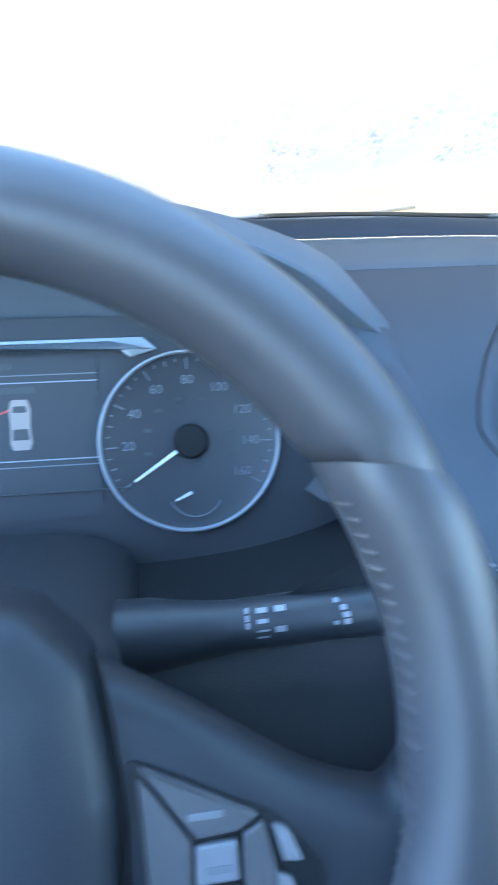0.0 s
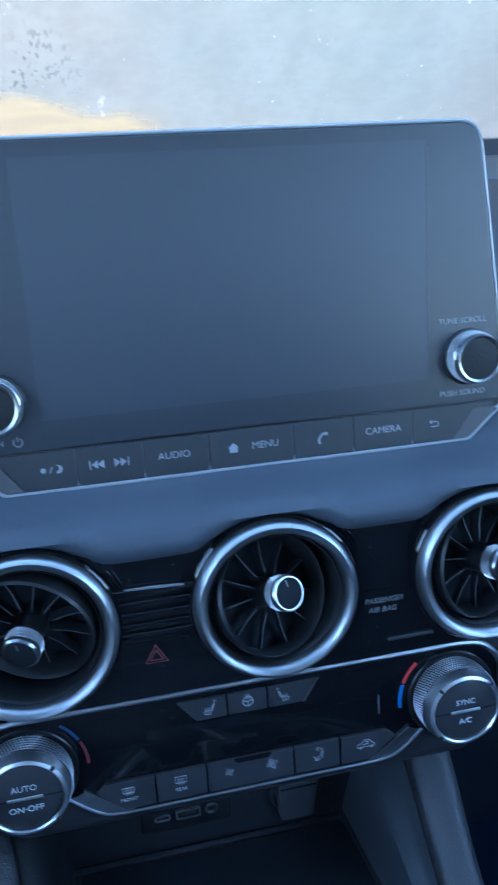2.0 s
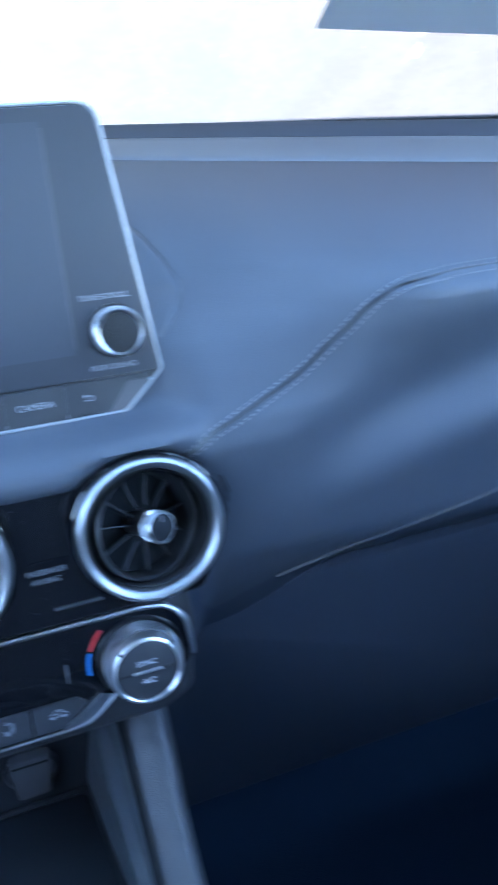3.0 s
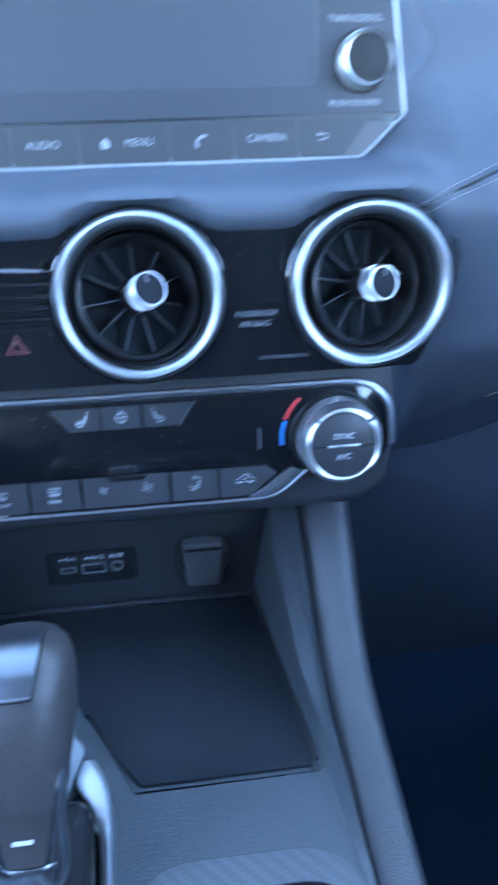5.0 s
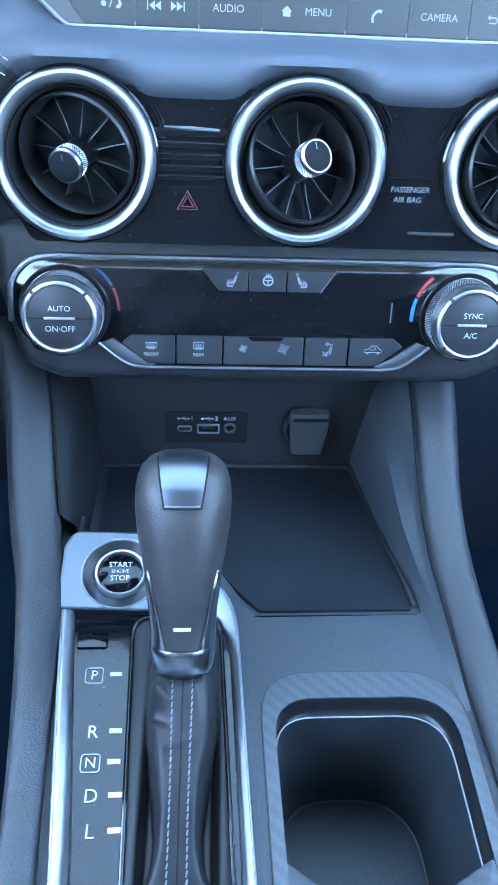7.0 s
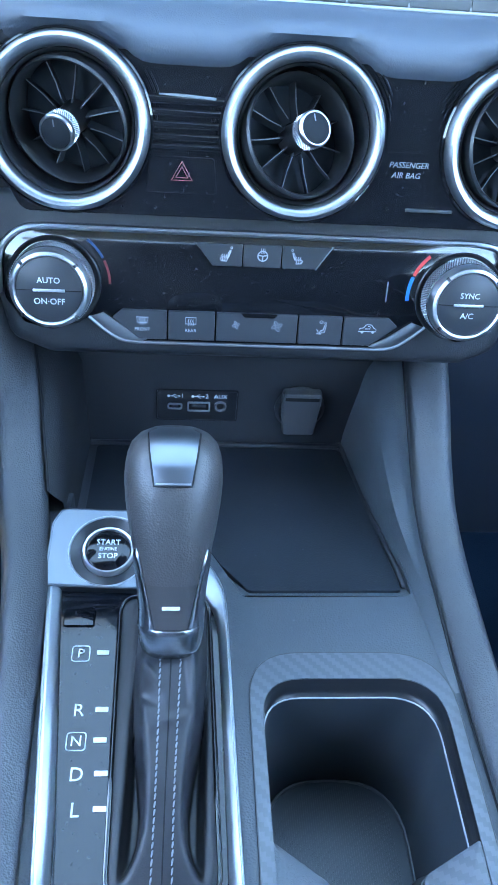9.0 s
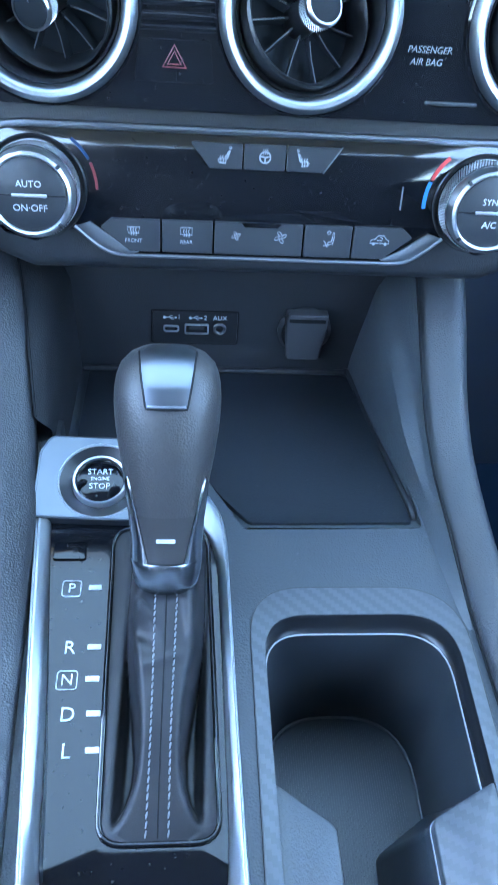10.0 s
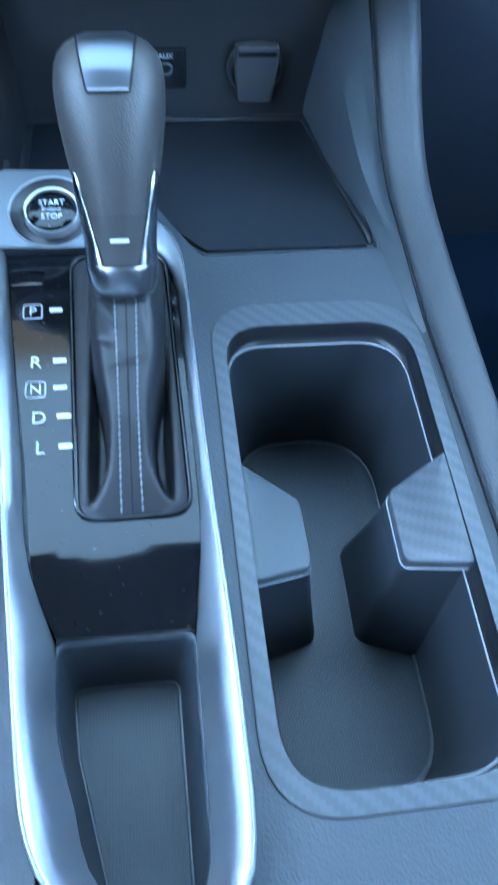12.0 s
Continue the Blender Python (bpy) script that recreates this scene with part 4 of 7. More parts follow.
prism(rrect(-0.0793, 0, 0.0006, 0.0044, 0.0001), 0, 0.0002, bm=bm)
for x in (-0.0645, -0.0615):
    prism([(x, 0), (x - 0.003, -0.0022), (x - 0.003, 0.0022)], 0, 0.0002, bm=bm)
prism(rrect(-0.0607, 0, 0.0006, 0.0044, 0.0001), 0, 0.0002, bm=bm)
part("skip_marks", bm, GREY_PRINT, disp, m=pose(0, 0.0004, KEY_H))
bm = prism(circle(-0.1015, 0, 0.0013, 14), 0, 0.0002)
stroke([(-0.0985, -0.0016), (-0.0972, 0.0016)], 0.0005, bm=bm)
moon = [(-0.0945 + 0.0021 * math.cos(a), 0.0021 * math.sin(a)) for a in [-2.0 + 0.3 * i for i in range(14)]] + [(-0.0955 + 0.0016 * math.cos(a), 0.0006 + 0.0016 * math.sin(a)) for a in [1.6 - 0.3 * i for i in range(11)]]
prism(moon, 0, 0.0002, bm=bm)
part("day_night_mark", bm, GREY_PRINT, disp, m=pose(0, 0.0004, KEY_H))
bm = prism([(-0.0108, 0.0), (-0.008, 0.0026), (-0.0052, 0.0), (-0.006, 0.0), (-0.006, -0.0024), (-0.010, -0.0024), (-0.010, 0.0)], 0, 0.0002)
part("home_mark", bm, GREY_PRINT, disp, m=pose(0, 0.0004, KEY_H))
bm = stroke([(0.0368, -0.0024), (0.0372, -0.0002), (0.0388, 0.0016), (0.0410, 0.0022)], 0.0013)
stroke([(0.0366, -0.0026), (0.0378, -0.0028)], 0.0014, bm=bm)
stroke([(0.0408, 0.0010), (0.0412, 0.0026)], 0.0014, bm=bm)
part("phone_mark", bm, GREY_PRINT, disp, m=pose(0, 0.0004, KEY_H))
bm = stroke([(0.099, -0.0014), (0.1025, -0.0014), (0.1035, -0.0002), (0.1025, 0.0012), (0.0985, 0.0012)], 0.0006)
stroke([(0.0995, 0.0022), (0.0982, 0.0012), (0.0995, 0.0002)], 0.0006, bm=bm)
part("back_mark", bm, GREY_PRINT, disp, m=pose(0, 0.0004, KEY_H))


def knurled(name, parent, m, r, h, rows, count, label, base):
    """A turned knob ring with raised diamonds all round."""
    ob = part(name, lathe([(0, 0), (r, 0), (r, h), (r - 0.0008, h + 0.0006), (0, h + 0.0006)], 56), base, parent, label, m=m)
    bm = bmesh.new()
    dw = math.pi / count
    for k in range(rows):
        w = h * (k + 0.6) / rows
        dh = h / rows * 0.48
        for i in range(count):
            a = 2 * math.pi * (i + 0.5 * (k % 2)) / count
            q = [bm.verts.new((r * math.cos(a + d), r * math.sin(a + d), w + e)) for d, e in ((-dw * 0.88, 0), (0, -dh * 0.92), (dw * 0.88, 0), (0, dh * 0.92))]
            t = bm.verts.new(((r + 0.0007) * math.cos(a), (r + 0.0007) * math.sin(a), w))
            for j in range(4):
                bm.faces.new((q[j], q[(j + 1) % 4], t))
    tagged(part("knurling", bm, TURNED, ob), kind="stuff")
    return ob


for nm, x, top, low in (("volume_knob", -0.1200, "VOL", "PUSH"), ("tune_knob", 0.1215, "TUNE·SCROLL", "PUSH SOUND")):
    m = pose(x, 0.0345, 0.0012)
    k = knurled(nm, disp, m, 0.0132, 0.0085, 4, 64, "knurled silver knob with a black face", KNURL)
    part("face_ring", lathe([(0.0126, 0.0088), (0.0128, 0.0108), (0.0120, 0.0122), (0.0108, 0.0118), (0.0106, 0.010)], 48, ring=True), KNURL, k, "bright ring")
    part("face", lathe([(0, 0.0116), (0.0090, 0.0116), (0.0110, 0.0112), (0.0112, 0.009)], 40), DARK_PLASTIC, k, "black face", sharp=30)
    # black ring draws the contact shadow round the knob's foot
    part("shadow_ring", lathe([(0.0132, 0.0), (0.0150, 0.0), (0.0150, 0.001), (0.0132, 0.0014)], 48, ring=True), BLACK, k)
    small = 0.0044 if len(top) < 5 else 0.0042
    lettering("knob_text", top, small, GREY_PRINT, disp, pose(x - 0.001 if x < 0 else x - 0.004, 0.0535, 0.0016))
    lettering("knob_text", low, small, GREY_PRINT, disp, pose(x - 0.003 if x < 0 else x - 0.004, 0.0155, 0.0016))
bm = stroke([(-0.1113 + 0.0021 * math.sin(a), 0.0155 + 0.0021 * math.cos(a)) for a in [0.6 + 0.25 * i for i in range(21)]], 0.0005)
stroke([(-0.1113, 0.0158), (-0.1113, 0.0182)], 0.0005, bm=bm)
part("power_mark", bm, GREY_PRINT, disp, m=pose(0, 0, 0.0014))
part("back_housing", prism(rounded([(-0.10, 0.015), (0.10, 0.015), (0.085, 0.11), (-0.085, 0.11)], 0.01), -0.075, -0.012, 0.0), LOWER, disp, "plain rear housing")
for s in (-1, 1):
    part("bracket", prism(rounded([(s * 0.118, 0.02), (s * 0.134, 0.025), (s * 0.128, 0.10), (s * 0.112, 0.104)], 0.004), -0.05, -0.012, 0.0), PAD, disp)

# ---- climate controls ----
CF = fr(-0.0165, 0.357, 0.764, TILT_BACK)
clim = thing("climate_panel", CF, "glossy black climate panel with two knurled silver dials", "climate controls")
top = [(-0.148, 0.004), (-0.146, 0.018), (-0.136, 0.0285), (-0.122, 0.0315), (0.122, 0.0315), (0.136, 0.0285), (0.146, 0.018), (0.148, 0.004)]
bot = [(0.146, -0.010), (0.136, -0.024), (0.120, -0.028), (0.098, -0.0195), (0.073, -0.0325), (-0.0775, -0.0325), (-0.098, -0.0195), (-0.120, -0.028), (-0.136, -0.024), (-0.146, -0.010)]
plate = rounded(top + bot, 0.006, 5)
part("gloss_plate", prism(plate, -0.012, 0.0004, 0.0015), GLOSS, clim)
rail = spline([Vector((x, y, 0.001)) for x, y in [(-0.1485, -0.006)] + top[:4] + [(-0.108 + 0.012 * i, 0.0316) for i in range(19)] + top[4:] + [(0.1485, -0.006)]], 6)
part("silver_rim", tube(rail, 0.0019, 8), SILVER, clim, "satin silver rim")
edges = {}
for s in (-1, 1):
    out = spline([Vector((s * x, y)).to_3d() for x, y in ((0.0992, -0.0186), (0.0905, -0.0262), (0.0815, -0.0318), (0.0720, -0.0333))], 6)
    inn = spline([Vector((s * x, y)).to_3d() for x, y in ((0.0912, -0.0158), (0.0845, -0.0205), (0.0760, -0.0264), (0.0660, -0.0312))], 6)
    rows = [[(o.x + (i.x - o.x) * k, o.y + (i.y - o.y) * k, w) for k, w in ((0, -0.004), (0, 0.0008), (0.12, 0.0013), (0.5, 0.0016), (0.85, 0.0018), (1.0, 0.0016), (1.0, -0.004))] for o, i in zip(out, inn)]
    part("silver_wedge", grid(rows), SILVER, clim, "satin silver wedge", sharp=40)
    edges[s] = [Vector((o.x, o.y, 0.0010)) for o in out]
part("lower_rim", tube(edges[-1] + edges[1][::-1], 0.0010, 8), SILVER, clim, "thin silver lower edge")
KB = 0.0024
cuts = [-0.0865, -0.054, -0.026, 0.0226, 0.0494, 0.0830]
for i, (a, b) in enumerate(zip(cuts, cuts[1:])):
    a, b = a + 0.0005, b - 0.0005
    lo_l, lo_r = a + (0.0155 if i == 0 else 0), b - (0.0155 if i == 4 else 0)
    q = [(lo_l, -0.0308), (lo_r, -0.0308), (b, -0.0185 if i == 4 else -0.0135), (b - (0.006 if i == 4 else 0), -0.0135), (a + (0.006 if i == 0 else 0), -0.0135), (a, -0.0185 if i == 0 else -0.0135)]
    q = [p for j, p in enumerate(q) if j == 0 or p != q[j - 1]]
    part("key", prism(rounded(q, 0.0008, 3), 0.0, KB, 0.0006), BUTTON, clim, sharp=18)
part("fan_notch", prism(rounded([(-0.0115, -0.0135), (0.0105, -0.0135), (0.008, -0.0158), (-0.009, -0.0158)], 0.0005), KB - 0.0004, KB + 0.0003), GLOSS, clim)
for p in ([(-0.0392, 0.0262), (-0.0124, 0.0262), (-0.0124, 0.0135), (-0.0290, 0.0135)], [(-0.0116, 0.0262), (0.0098, 0.0262), (0.0098, 0.0135), (-0.0116, 0.0135)], [(0.0106, 0.0262), (0.0385, 0.0262), (0.0300, 0.0135), (0.0106, 0.0135)]):
    part("seat_key", prism(rounded(p, 0.0008, 3), 0.0, 0.0016, 0.0005), BUTTON, clim, sharp=18)
part("seat_key_edge", tube([(0.0300, 0.0133, 0.0014), (0.0390, 0.0265, 0.0014)], 0.0004, 6), SILVER, clim)
bm = stroke([(0.0735, -0.004), (0.0735, 0.008)], 0.0009)
part("display_tick", bm, DIM_PRINT, clim, m=pose(0, 0, 0.0005))


def seat_icon(bm, x, y, s):
    stroke([(x + s * 0.0014, y - 0.0012), (x + s * 0.0020, y + 0.0008), (x + s * 0.0026, y + 0.0026)], 0.0007, bm=bm)
    stroke([(x + s * 0.0008, y - 0.0008), (x + s * 0.0013, y + 0.0012), (x + s * 0.0019, y + 0.0024)], 0.0004, bm=bm)
    stroke([(x + s * (0.0029 + 0.0006 * math.cos(a)), y + 0.0040 + 0.0006 * math.sin(a)) for a in [k * 0.785 for k in range(8)]], 0.0003, bm=bm, closed=True)
    stroke([(x + s * 0.0014, y - 0.0014), (x - s * 0.0022, y - 0.0012), (x - s * 0.0034, y - 0.0020), (x - s * 0.0026, y - 0.0034), (x + s * 0.0006, y - 0.0036)], 0.0005, bm=bm)
    for k in range(3):
        q = x - s * (0.0022 - 0.0013 * k)
        stroke([(q, y - 0.0034), (q + 0.0003, y - 0.0022), (q - 0.0003, y - 0.0008), (q, y + 0.0004)], 0.0004, bm=bm)


def fan_icon(bm, x, y, r):
    for k in range(4):
        a = k * math.pi / 2 + 0.3
        ca, sa = math.cos(a), math.sin(a)
        petal = [(0.58 + 0.42 * math.cos(t), 0.25 * math.sin(t) + 0.12 * math.cos(t)) for t in [i * 0.785 for i in range(8)]]
        stroke([(x + r * (u * ca - v * sa), y + r * (u * sa + v * ca)) for u, v in petal], 0.00030, bm=bm, closed=True)


def defrost_icon(bm, x, y, flat):
    o = [(-0.0034, 0.0014), (0.0034, 0.0014), (0.0026, -0.0018), (-0.0026, -0.0018)] if not flat else [(-0.0030, 0.0020), (0.0030, 0.0020), (0.0030, -0.0018), (-0.0030, -0.0018)]
    stroke([(x + a, y + b) for a, b in o], 0.0005, bm=bm, closed=True)
    for k in (-1, 0, 1):
        stroke([(x + 0.0013 * k, y - 0.0030), (x + 0.0013 * k + 0.0004, y - 0.0016), (x + 0.0013 * k - 0.0003, y - 0.0002), (x + 0.0013 * k + 0.0002, y + 0.0010)], 0.00045, bm=bm)


def mark(name, draw, h):
    bm = bmesh.new()
    draw(bm)
    part(name, bm, ICON, clim, m=pose(0, 0, h))


def air_icon(bm):
    stroke([(0.0388 + 0.0006 * math.cos(a), -0.0176 + 0.0006 * math.sin(a)) for a in [k * 0.785 for k in range(8)]], 0.0003, bm=bm, closed=True)
    stroke([(0.0384, -0.0188), (0.0378, -0.0218), (0.0362, -0.0222), (0.0354, -0.0246)], 0.0006, bm=bm)
    stroke([(0.0394, -0.0188), (0.0386, -0.0232), (0.0366, -0.0234), (0.0362, -0.0248)], 0.0004, bm=bm)
    stroke([(0.0352, -0.0170), (0.0362, -0.0160), (0.0374, -0.0168), (0.0363, -0.0180)], 0.0005, bm=bm, closed=True)
    stroke([(0.0336, -0.0216), (0.0346, -0.0224), (0.0350, -0.0238), (0.0337, -0.0242)], 0.0005, bm=bm)


def car_icon(bm):
    stroke([(0.0590, -0.0218), (0.0596, -0.0200), (0.0618, -0.0196), (0.0634, -0.0176), (0.0664, -0.0176), (0.0680, -0.0196), (0.0694, -0.0202), (0.0696, -0.0218)], 0.0005, bm=bm, closed=True)
    stroke([(0.0628, -0.0202), (0.0655, -0.0202), (0.0660, -0.0190), (0.0645, -0.0185)], 0.0005, bm=bm)
    for x in (0.0612, 0.0676):
        prism(circle(x, -0.0222, 0.0008, 10), 0, 0.0002, bm=bm)


def wheel_icon(bm):
    cx, cy = -0.0008, 0.0200
    stroke([(cx + 0.0028 * math.cos(a), cy + 0.0028 * math.sin(a)) for a in [i * 0.449 for i in range(14)]], 0.0007, bm=bm, closed=True)
    for a in (0.2, 2.94, 4.71):
        stroke([(cx, cy), (cx + 0.0027 * math.cos(a), cy + 0.0027 * math.sin(a))], 0.0007, bm=bm)
    for k in (-1, 0, 1):
        stroke([(cx + 0.0010 * k, cy + 0.0014), (cx + 0.0010 * k + 0.0002, cy + 0.0026), (cx + 0.0010 * k, cy + 0.0042)], 0.0004, bm=bm)


mark("seat_heat_mark", lambda bm: seat_icon(bm, -0.0215, 0.0200, 1), 0.0017)
mark("seat_heat_mark", lambda bm: seat_icon(bm, 0.0188, 0.0200, -1), 0.0017)
mark("wheel_heat_mark", wheel_icon, 0.0017)
mark("front_defrost_mark", lambda bm: defrost_icon(bm, -0.0685, -0.0190, False), KB + 0.0001)
mark("rear_defrost_mark", lambda bm: defrost_icon(bm, -0.0405, -0.0190, True), KB + 0.0001)
mark("low_fan_mark", lambda bm: fan_icon(bm, -0.0140, -0.0205, 0.0025), KB + 0.0001)
mark("high_fan_mark", lambda bm: fan_icon(bm, 0.0100, -0.0205, 0.0034), KB + 0.0001)
mark("air_flow_mark", air_icon, KB + 0.0001)
mark("recirculation_mark", car_icon, KB + 0.0001)
lettering("key_text", "FRONT", 0.0028, ICON, clim, pose(-0.0685, -0.0249, KB + 0.0001))
lettering("key_text", "REAR", 0.0028, ICON, clim, pose(-0.0405, -0.0249, KB + 0.0001))


def dial(x, upper, lower):
    m = pose(x, 0.0005, 0.0)
    d = knurled("dial", clim, m, 0.0226, 0.0120, 6, 96, "knurled silver dial", BLACK)
    part("base_ring", lathe([(0.0262, 0.0), (0.0262, 0.0010), (0.0256, 0.0016), (0.0246, 0.0014), (0.0235, 0.0008), (0.0235, 0.0)], 64, ring=True), BLACK, d, "black base ring")
    bm = bmesh.new()
    lathe([(0.0222, 0.0118), (0.0218, 0.0160), (0.0207, 0.0188), (0.0192, 0.0195), (0.0184, 0.0188), (0.0182, 0.0150)], 64, ring=True, bm=bm)
    part("collar", bm, CHROME, d, "polished silver collar")
    for a in (0.75, 2.35, 3.9, 5.5):
        part("notch", prism(rrect(0.0203, 0, 0.0022, 0.0018, 0.0004), 0.0185, 0.0199, 0.0003), BUTTON, d, m=pose(0, 0, 0, 0, 0, math.degrees(a)))
    part("cap", lathe([(0, 0.0186), (0.0165, 0.0186), (0.0182, 0.0178), (0.0184, 0.014)], 56), BUTTON, d, "black cap")
    part("divider", prism(rrect(0, -0.0002, 0.0172, 0.0015, 0.0005), 0.0185, 0.0193, 0.0002), TURNED, d, "bright divider")
    part("gap", prism(rrect(0, -0.0002, 0.0355, 0.0005, 0.0001), 0.0184, 0.0188), DEEP, d)
    lettering("cap_text", upper, 0.0045, PRINT, d, pose(0, 0.0052, 0.0188))
    lettering("cap_text", lower, 0.0047, PRINT, d, pose(0, -0.0064, 0.0188))


dial(-0.1180, "AUTO", "ON·OFF")
dial(0.1170, "SYNC", "A/C")


def arc(cx, r, a0, a1, w, material):
    q = [radians(a0 + (a1 - a0) * i / 12) for i in range(13)]
    ring = [(cx + (r + w) * math.cos(a), 0.0005 + (r + w) * math.sin(a)) for a in q] + [(cx + r * math.cos(a), 0.0005 + r * math.sin(a)) for a in q[::-1]]
    part("temperature_arc", prism(ring, 0.0, 0.0008), material, clim)


arc(-0.118, 0.0305, 28, 52, 0.0014, DARK_BLUE)
arc(-0.118, 0.0305, 0, 25, 0.0014, DARK_RED)
arc(0.117, 0.0300, 132, 158, 0.0020, RED)
arc(0.117, 0.0300, 160, 186, 0.0020, BLUE)


# ---- centre console ----
def rounded3(pts):
    return [tuple(p) for p in spline([Vector(p) for p in pts], 6)]


console = thing("centre_console", pose(-0.02, 0.1, 0.30), "grained charcoal centre console between the front seats", "console")
C0 = pose(0.02, -0.1, -0.30)
DECK = 0.628
CUP = rounded([(-0.0168, -0.0305), (0.0712, -0.0290), (0.0768, 0.1888), (-0.0176, 0.1888)], [0.026, 0.024, 0.026, 0.022], 8)
CUP_OUT = rounded([(-0.0240, -0.0385), (0.0790, -0.0370), (0.0835, 0.2052), (-0.0238, 0.2052)], [0.030, 0.028, 0.034, 0.028], 8)
TRAY = rounded([(-0.0240, 0.2440), (0.0750, 0.2450), (0.0660, 0.4135), (-0.1345, 0.4135), (-0.1345, 0.3080), (-0.0560, 0.3070), (-0.0395, 0.2740)], [0.004, 0.004, 0.006, 0.004, 0.006, 0.010, 0.008], 4)
GATE = rounded([(-0.0960, -0.0660), (-0.0310, -0.0660), (-0.0345, 0.2400), (-0.0480, 0.2640), (-0.0700, 0.2800), (-0.1240, 0.2880), (-0.1320, 0.2700), (-0.1230, 0.1500)], [0.02, 0.02, 0.01, 0.01, 0.01, 0.008, 0.004, 0.02], 5)
deck = [(-0.118, -0.30), (0.094, -0.30), (0.092, 0.10), (0.0925, 0.20), (0.091, 0.30), (0.092, 0.42), (-0.152, 0.42), (-0.138, 0.25), (-0.131, 0.10)]
part("deck", sheet(deck, [CUP, TRAY, GATE], DECK, 0.03), DECK_SKIN, console, "grained deck", m=C0)
part("side_skirt", prism([(-0.110, -0.30), (0.085, -0.30), (0.08, 0.24), (-0.125, 0.24)], 0.30, 0.50), LOWER, console, m=C0)
for s, path in ((-1, [(-0.180, 0.415, 0.728, 0.016), (-0.174, 0.39, 0.716, 0.015), (-0.166, 0.36, 0.700, 0.0145), (-0.1562, 0.30, 0.664, 0.0145), (-0.1468, 0.25, 0.650, 0.0125), (-0.137, 0.15, 0.641, 0.0085), (-0.130, 0.05, 0.638, 0.0085), (-0.122, -0.10, 0.634, 0.0085), (-0.118, -0.30, 0.630, 0.0085)]),
                (1, [(0.1035, 0.415, 0.728, 0.0185), (0.1010, 0.39, 0.712, 0.0182), (0.1000, 0.36, 0.693, 0.0172), (0.0988, 0.33, 0.672, 0.0160), (0.0978, 0.30, 0.655, 0.0156), (0.0978, 0.27, 0.6455, 0.0150), (0.0980, 0.23, 0.6415, 0.0128), (0.0975, 0.19, 0.6410, 0.0105), (0.0960, 0.12, 0.6395, 0.0088), (0.0950, 0.05, 0.637, 0.0085), (0.096, -0.10, 0.634, 0.0085), (0.098, -0.30, 0.630, 0.0085)])):
    rows = []
    for p in spline([Vector(q) for q in path], 6):
        sec = [(-1.0, -0.30), (-1.0, -0.0120), (-0.95, -0.0082), (-0.70, -0.0052), (-0.35, -0.0022), (0.0, 0.0000), (0.30, 0.0010), (0.52, 0.0007), (0.70, -0.0014), (0.86, -0.0060), (0.98, -0.0140), (1.02, -0.03), (1.05, -0.32)]
        rows.append([(p[0] + s * a * p[3] * (1.12 if s < 0 and a < -0.5 else 1.0), p[1], p[2] + b * (1 if b < -0.1 else p[3] / 0.014)) for a, b in sec])
    part("knee_rail", grid(rows), RAIL, console, "leathery rounded side rail", m=C0, sharp=70)
part("deck_filler", prism([(-0.155, 0.270), (-0.1275, 0.284), (-0.1275, 0.318), (-0.155, 0.318)], 0.600, 0.6398, 0.001), LOWER, console, m=C0)
# storage pocket: mat, walls
rows = []
for t in range(9):
    f = t / 8
    rows.append([(-0.130 + (0.063 + 0.012 * (1 - f) + 0.130) * i / 10, 0.2465 + 0.164 * f, interp(f, [(0, 0.6265), (0.10, 0.6190), (0.5, 0.612), (1, 0.606)])) for i in range(11)])
part("tray_floor", grid(rows), CONSOLE, console, m=C0)
mat_o = rounded([(-0.0205, 0.2490), (0.0705, 0.2500), (0.0580, 0.4050), (-0.1230, 0.4050), (-0.1230, 0.3110), (-0.0520, 0.3095), (-0.0355, 0.2760)], [0.003, 0.003, 0.006, 0.004, 0.004, 0.008, 0.008], 4)
bm = bmesh.new()
tp = [bm.verts.new((x, y, interp((y - 0.2465) / 0.164, [(0, 0.6290), (0.10, 0.6215), (0.5, 0.6145), (1, 0.6085)]))) for x, y in mat_o]
lo = [bm.verts.new((v.co.x, v.co.y, v.co.z - 0.006)) for v in tp]
for i in range(len(tp)):
    bm.faces.new((tp[i], tp[(i + 1) % len(tp)], lo[(i + 1) % len(tp)], lo[i]))
f = bm.faces.new(tp)
bmesh.ops.triangulate(bm, faces=[f])
mat_thing = thing("tray_mat", pose(-0.02, 0.32, 0.61), "thin black rubber mat lying in the storage tray", "mat")
part("sheet", bm, RUBBER, mat_thing, m=pose(0.02, -0.32, -0.61))
part("back_wall", prism(rounded([(-0.150, 0.604), (0.0635, 0.604), (0.0660, 0.635), (0.0925, 0.735), (-0.150, 0.735)], 0.003), -0.01, 0.0), LOWER, console, "black pocket back", m=C0 @ fr(0, 0.412, 0))
part("back_step", tube([(-0.128, 0.4085, 0.6090)] + rounded3([(0.056, 0.4085, 0.6090), (0.0605, 0.405, 0.6092), (0.0660, 0.34, 0.6130), (0.0722, 0.268, 0.6235), (0.0735, 0.256, 0.6215)]), 0.0022, 8), LOWER, console, m=C0)
rows = []
JOINT = [(0.18, 0.0856, 0.6285), (0.20, 0.0848, 0.6320), (0.23, 0.0842, 0.6370), (0.27, 0.0826, 0.6440), (0.30, 0.0822, 0.6545), (0.33, 0.0826, 0.6715), (0.36, 0.0826, 0.6925), (0.39, 0.0828, 0.7115), (0.412, 0.0845, 0.7265)]
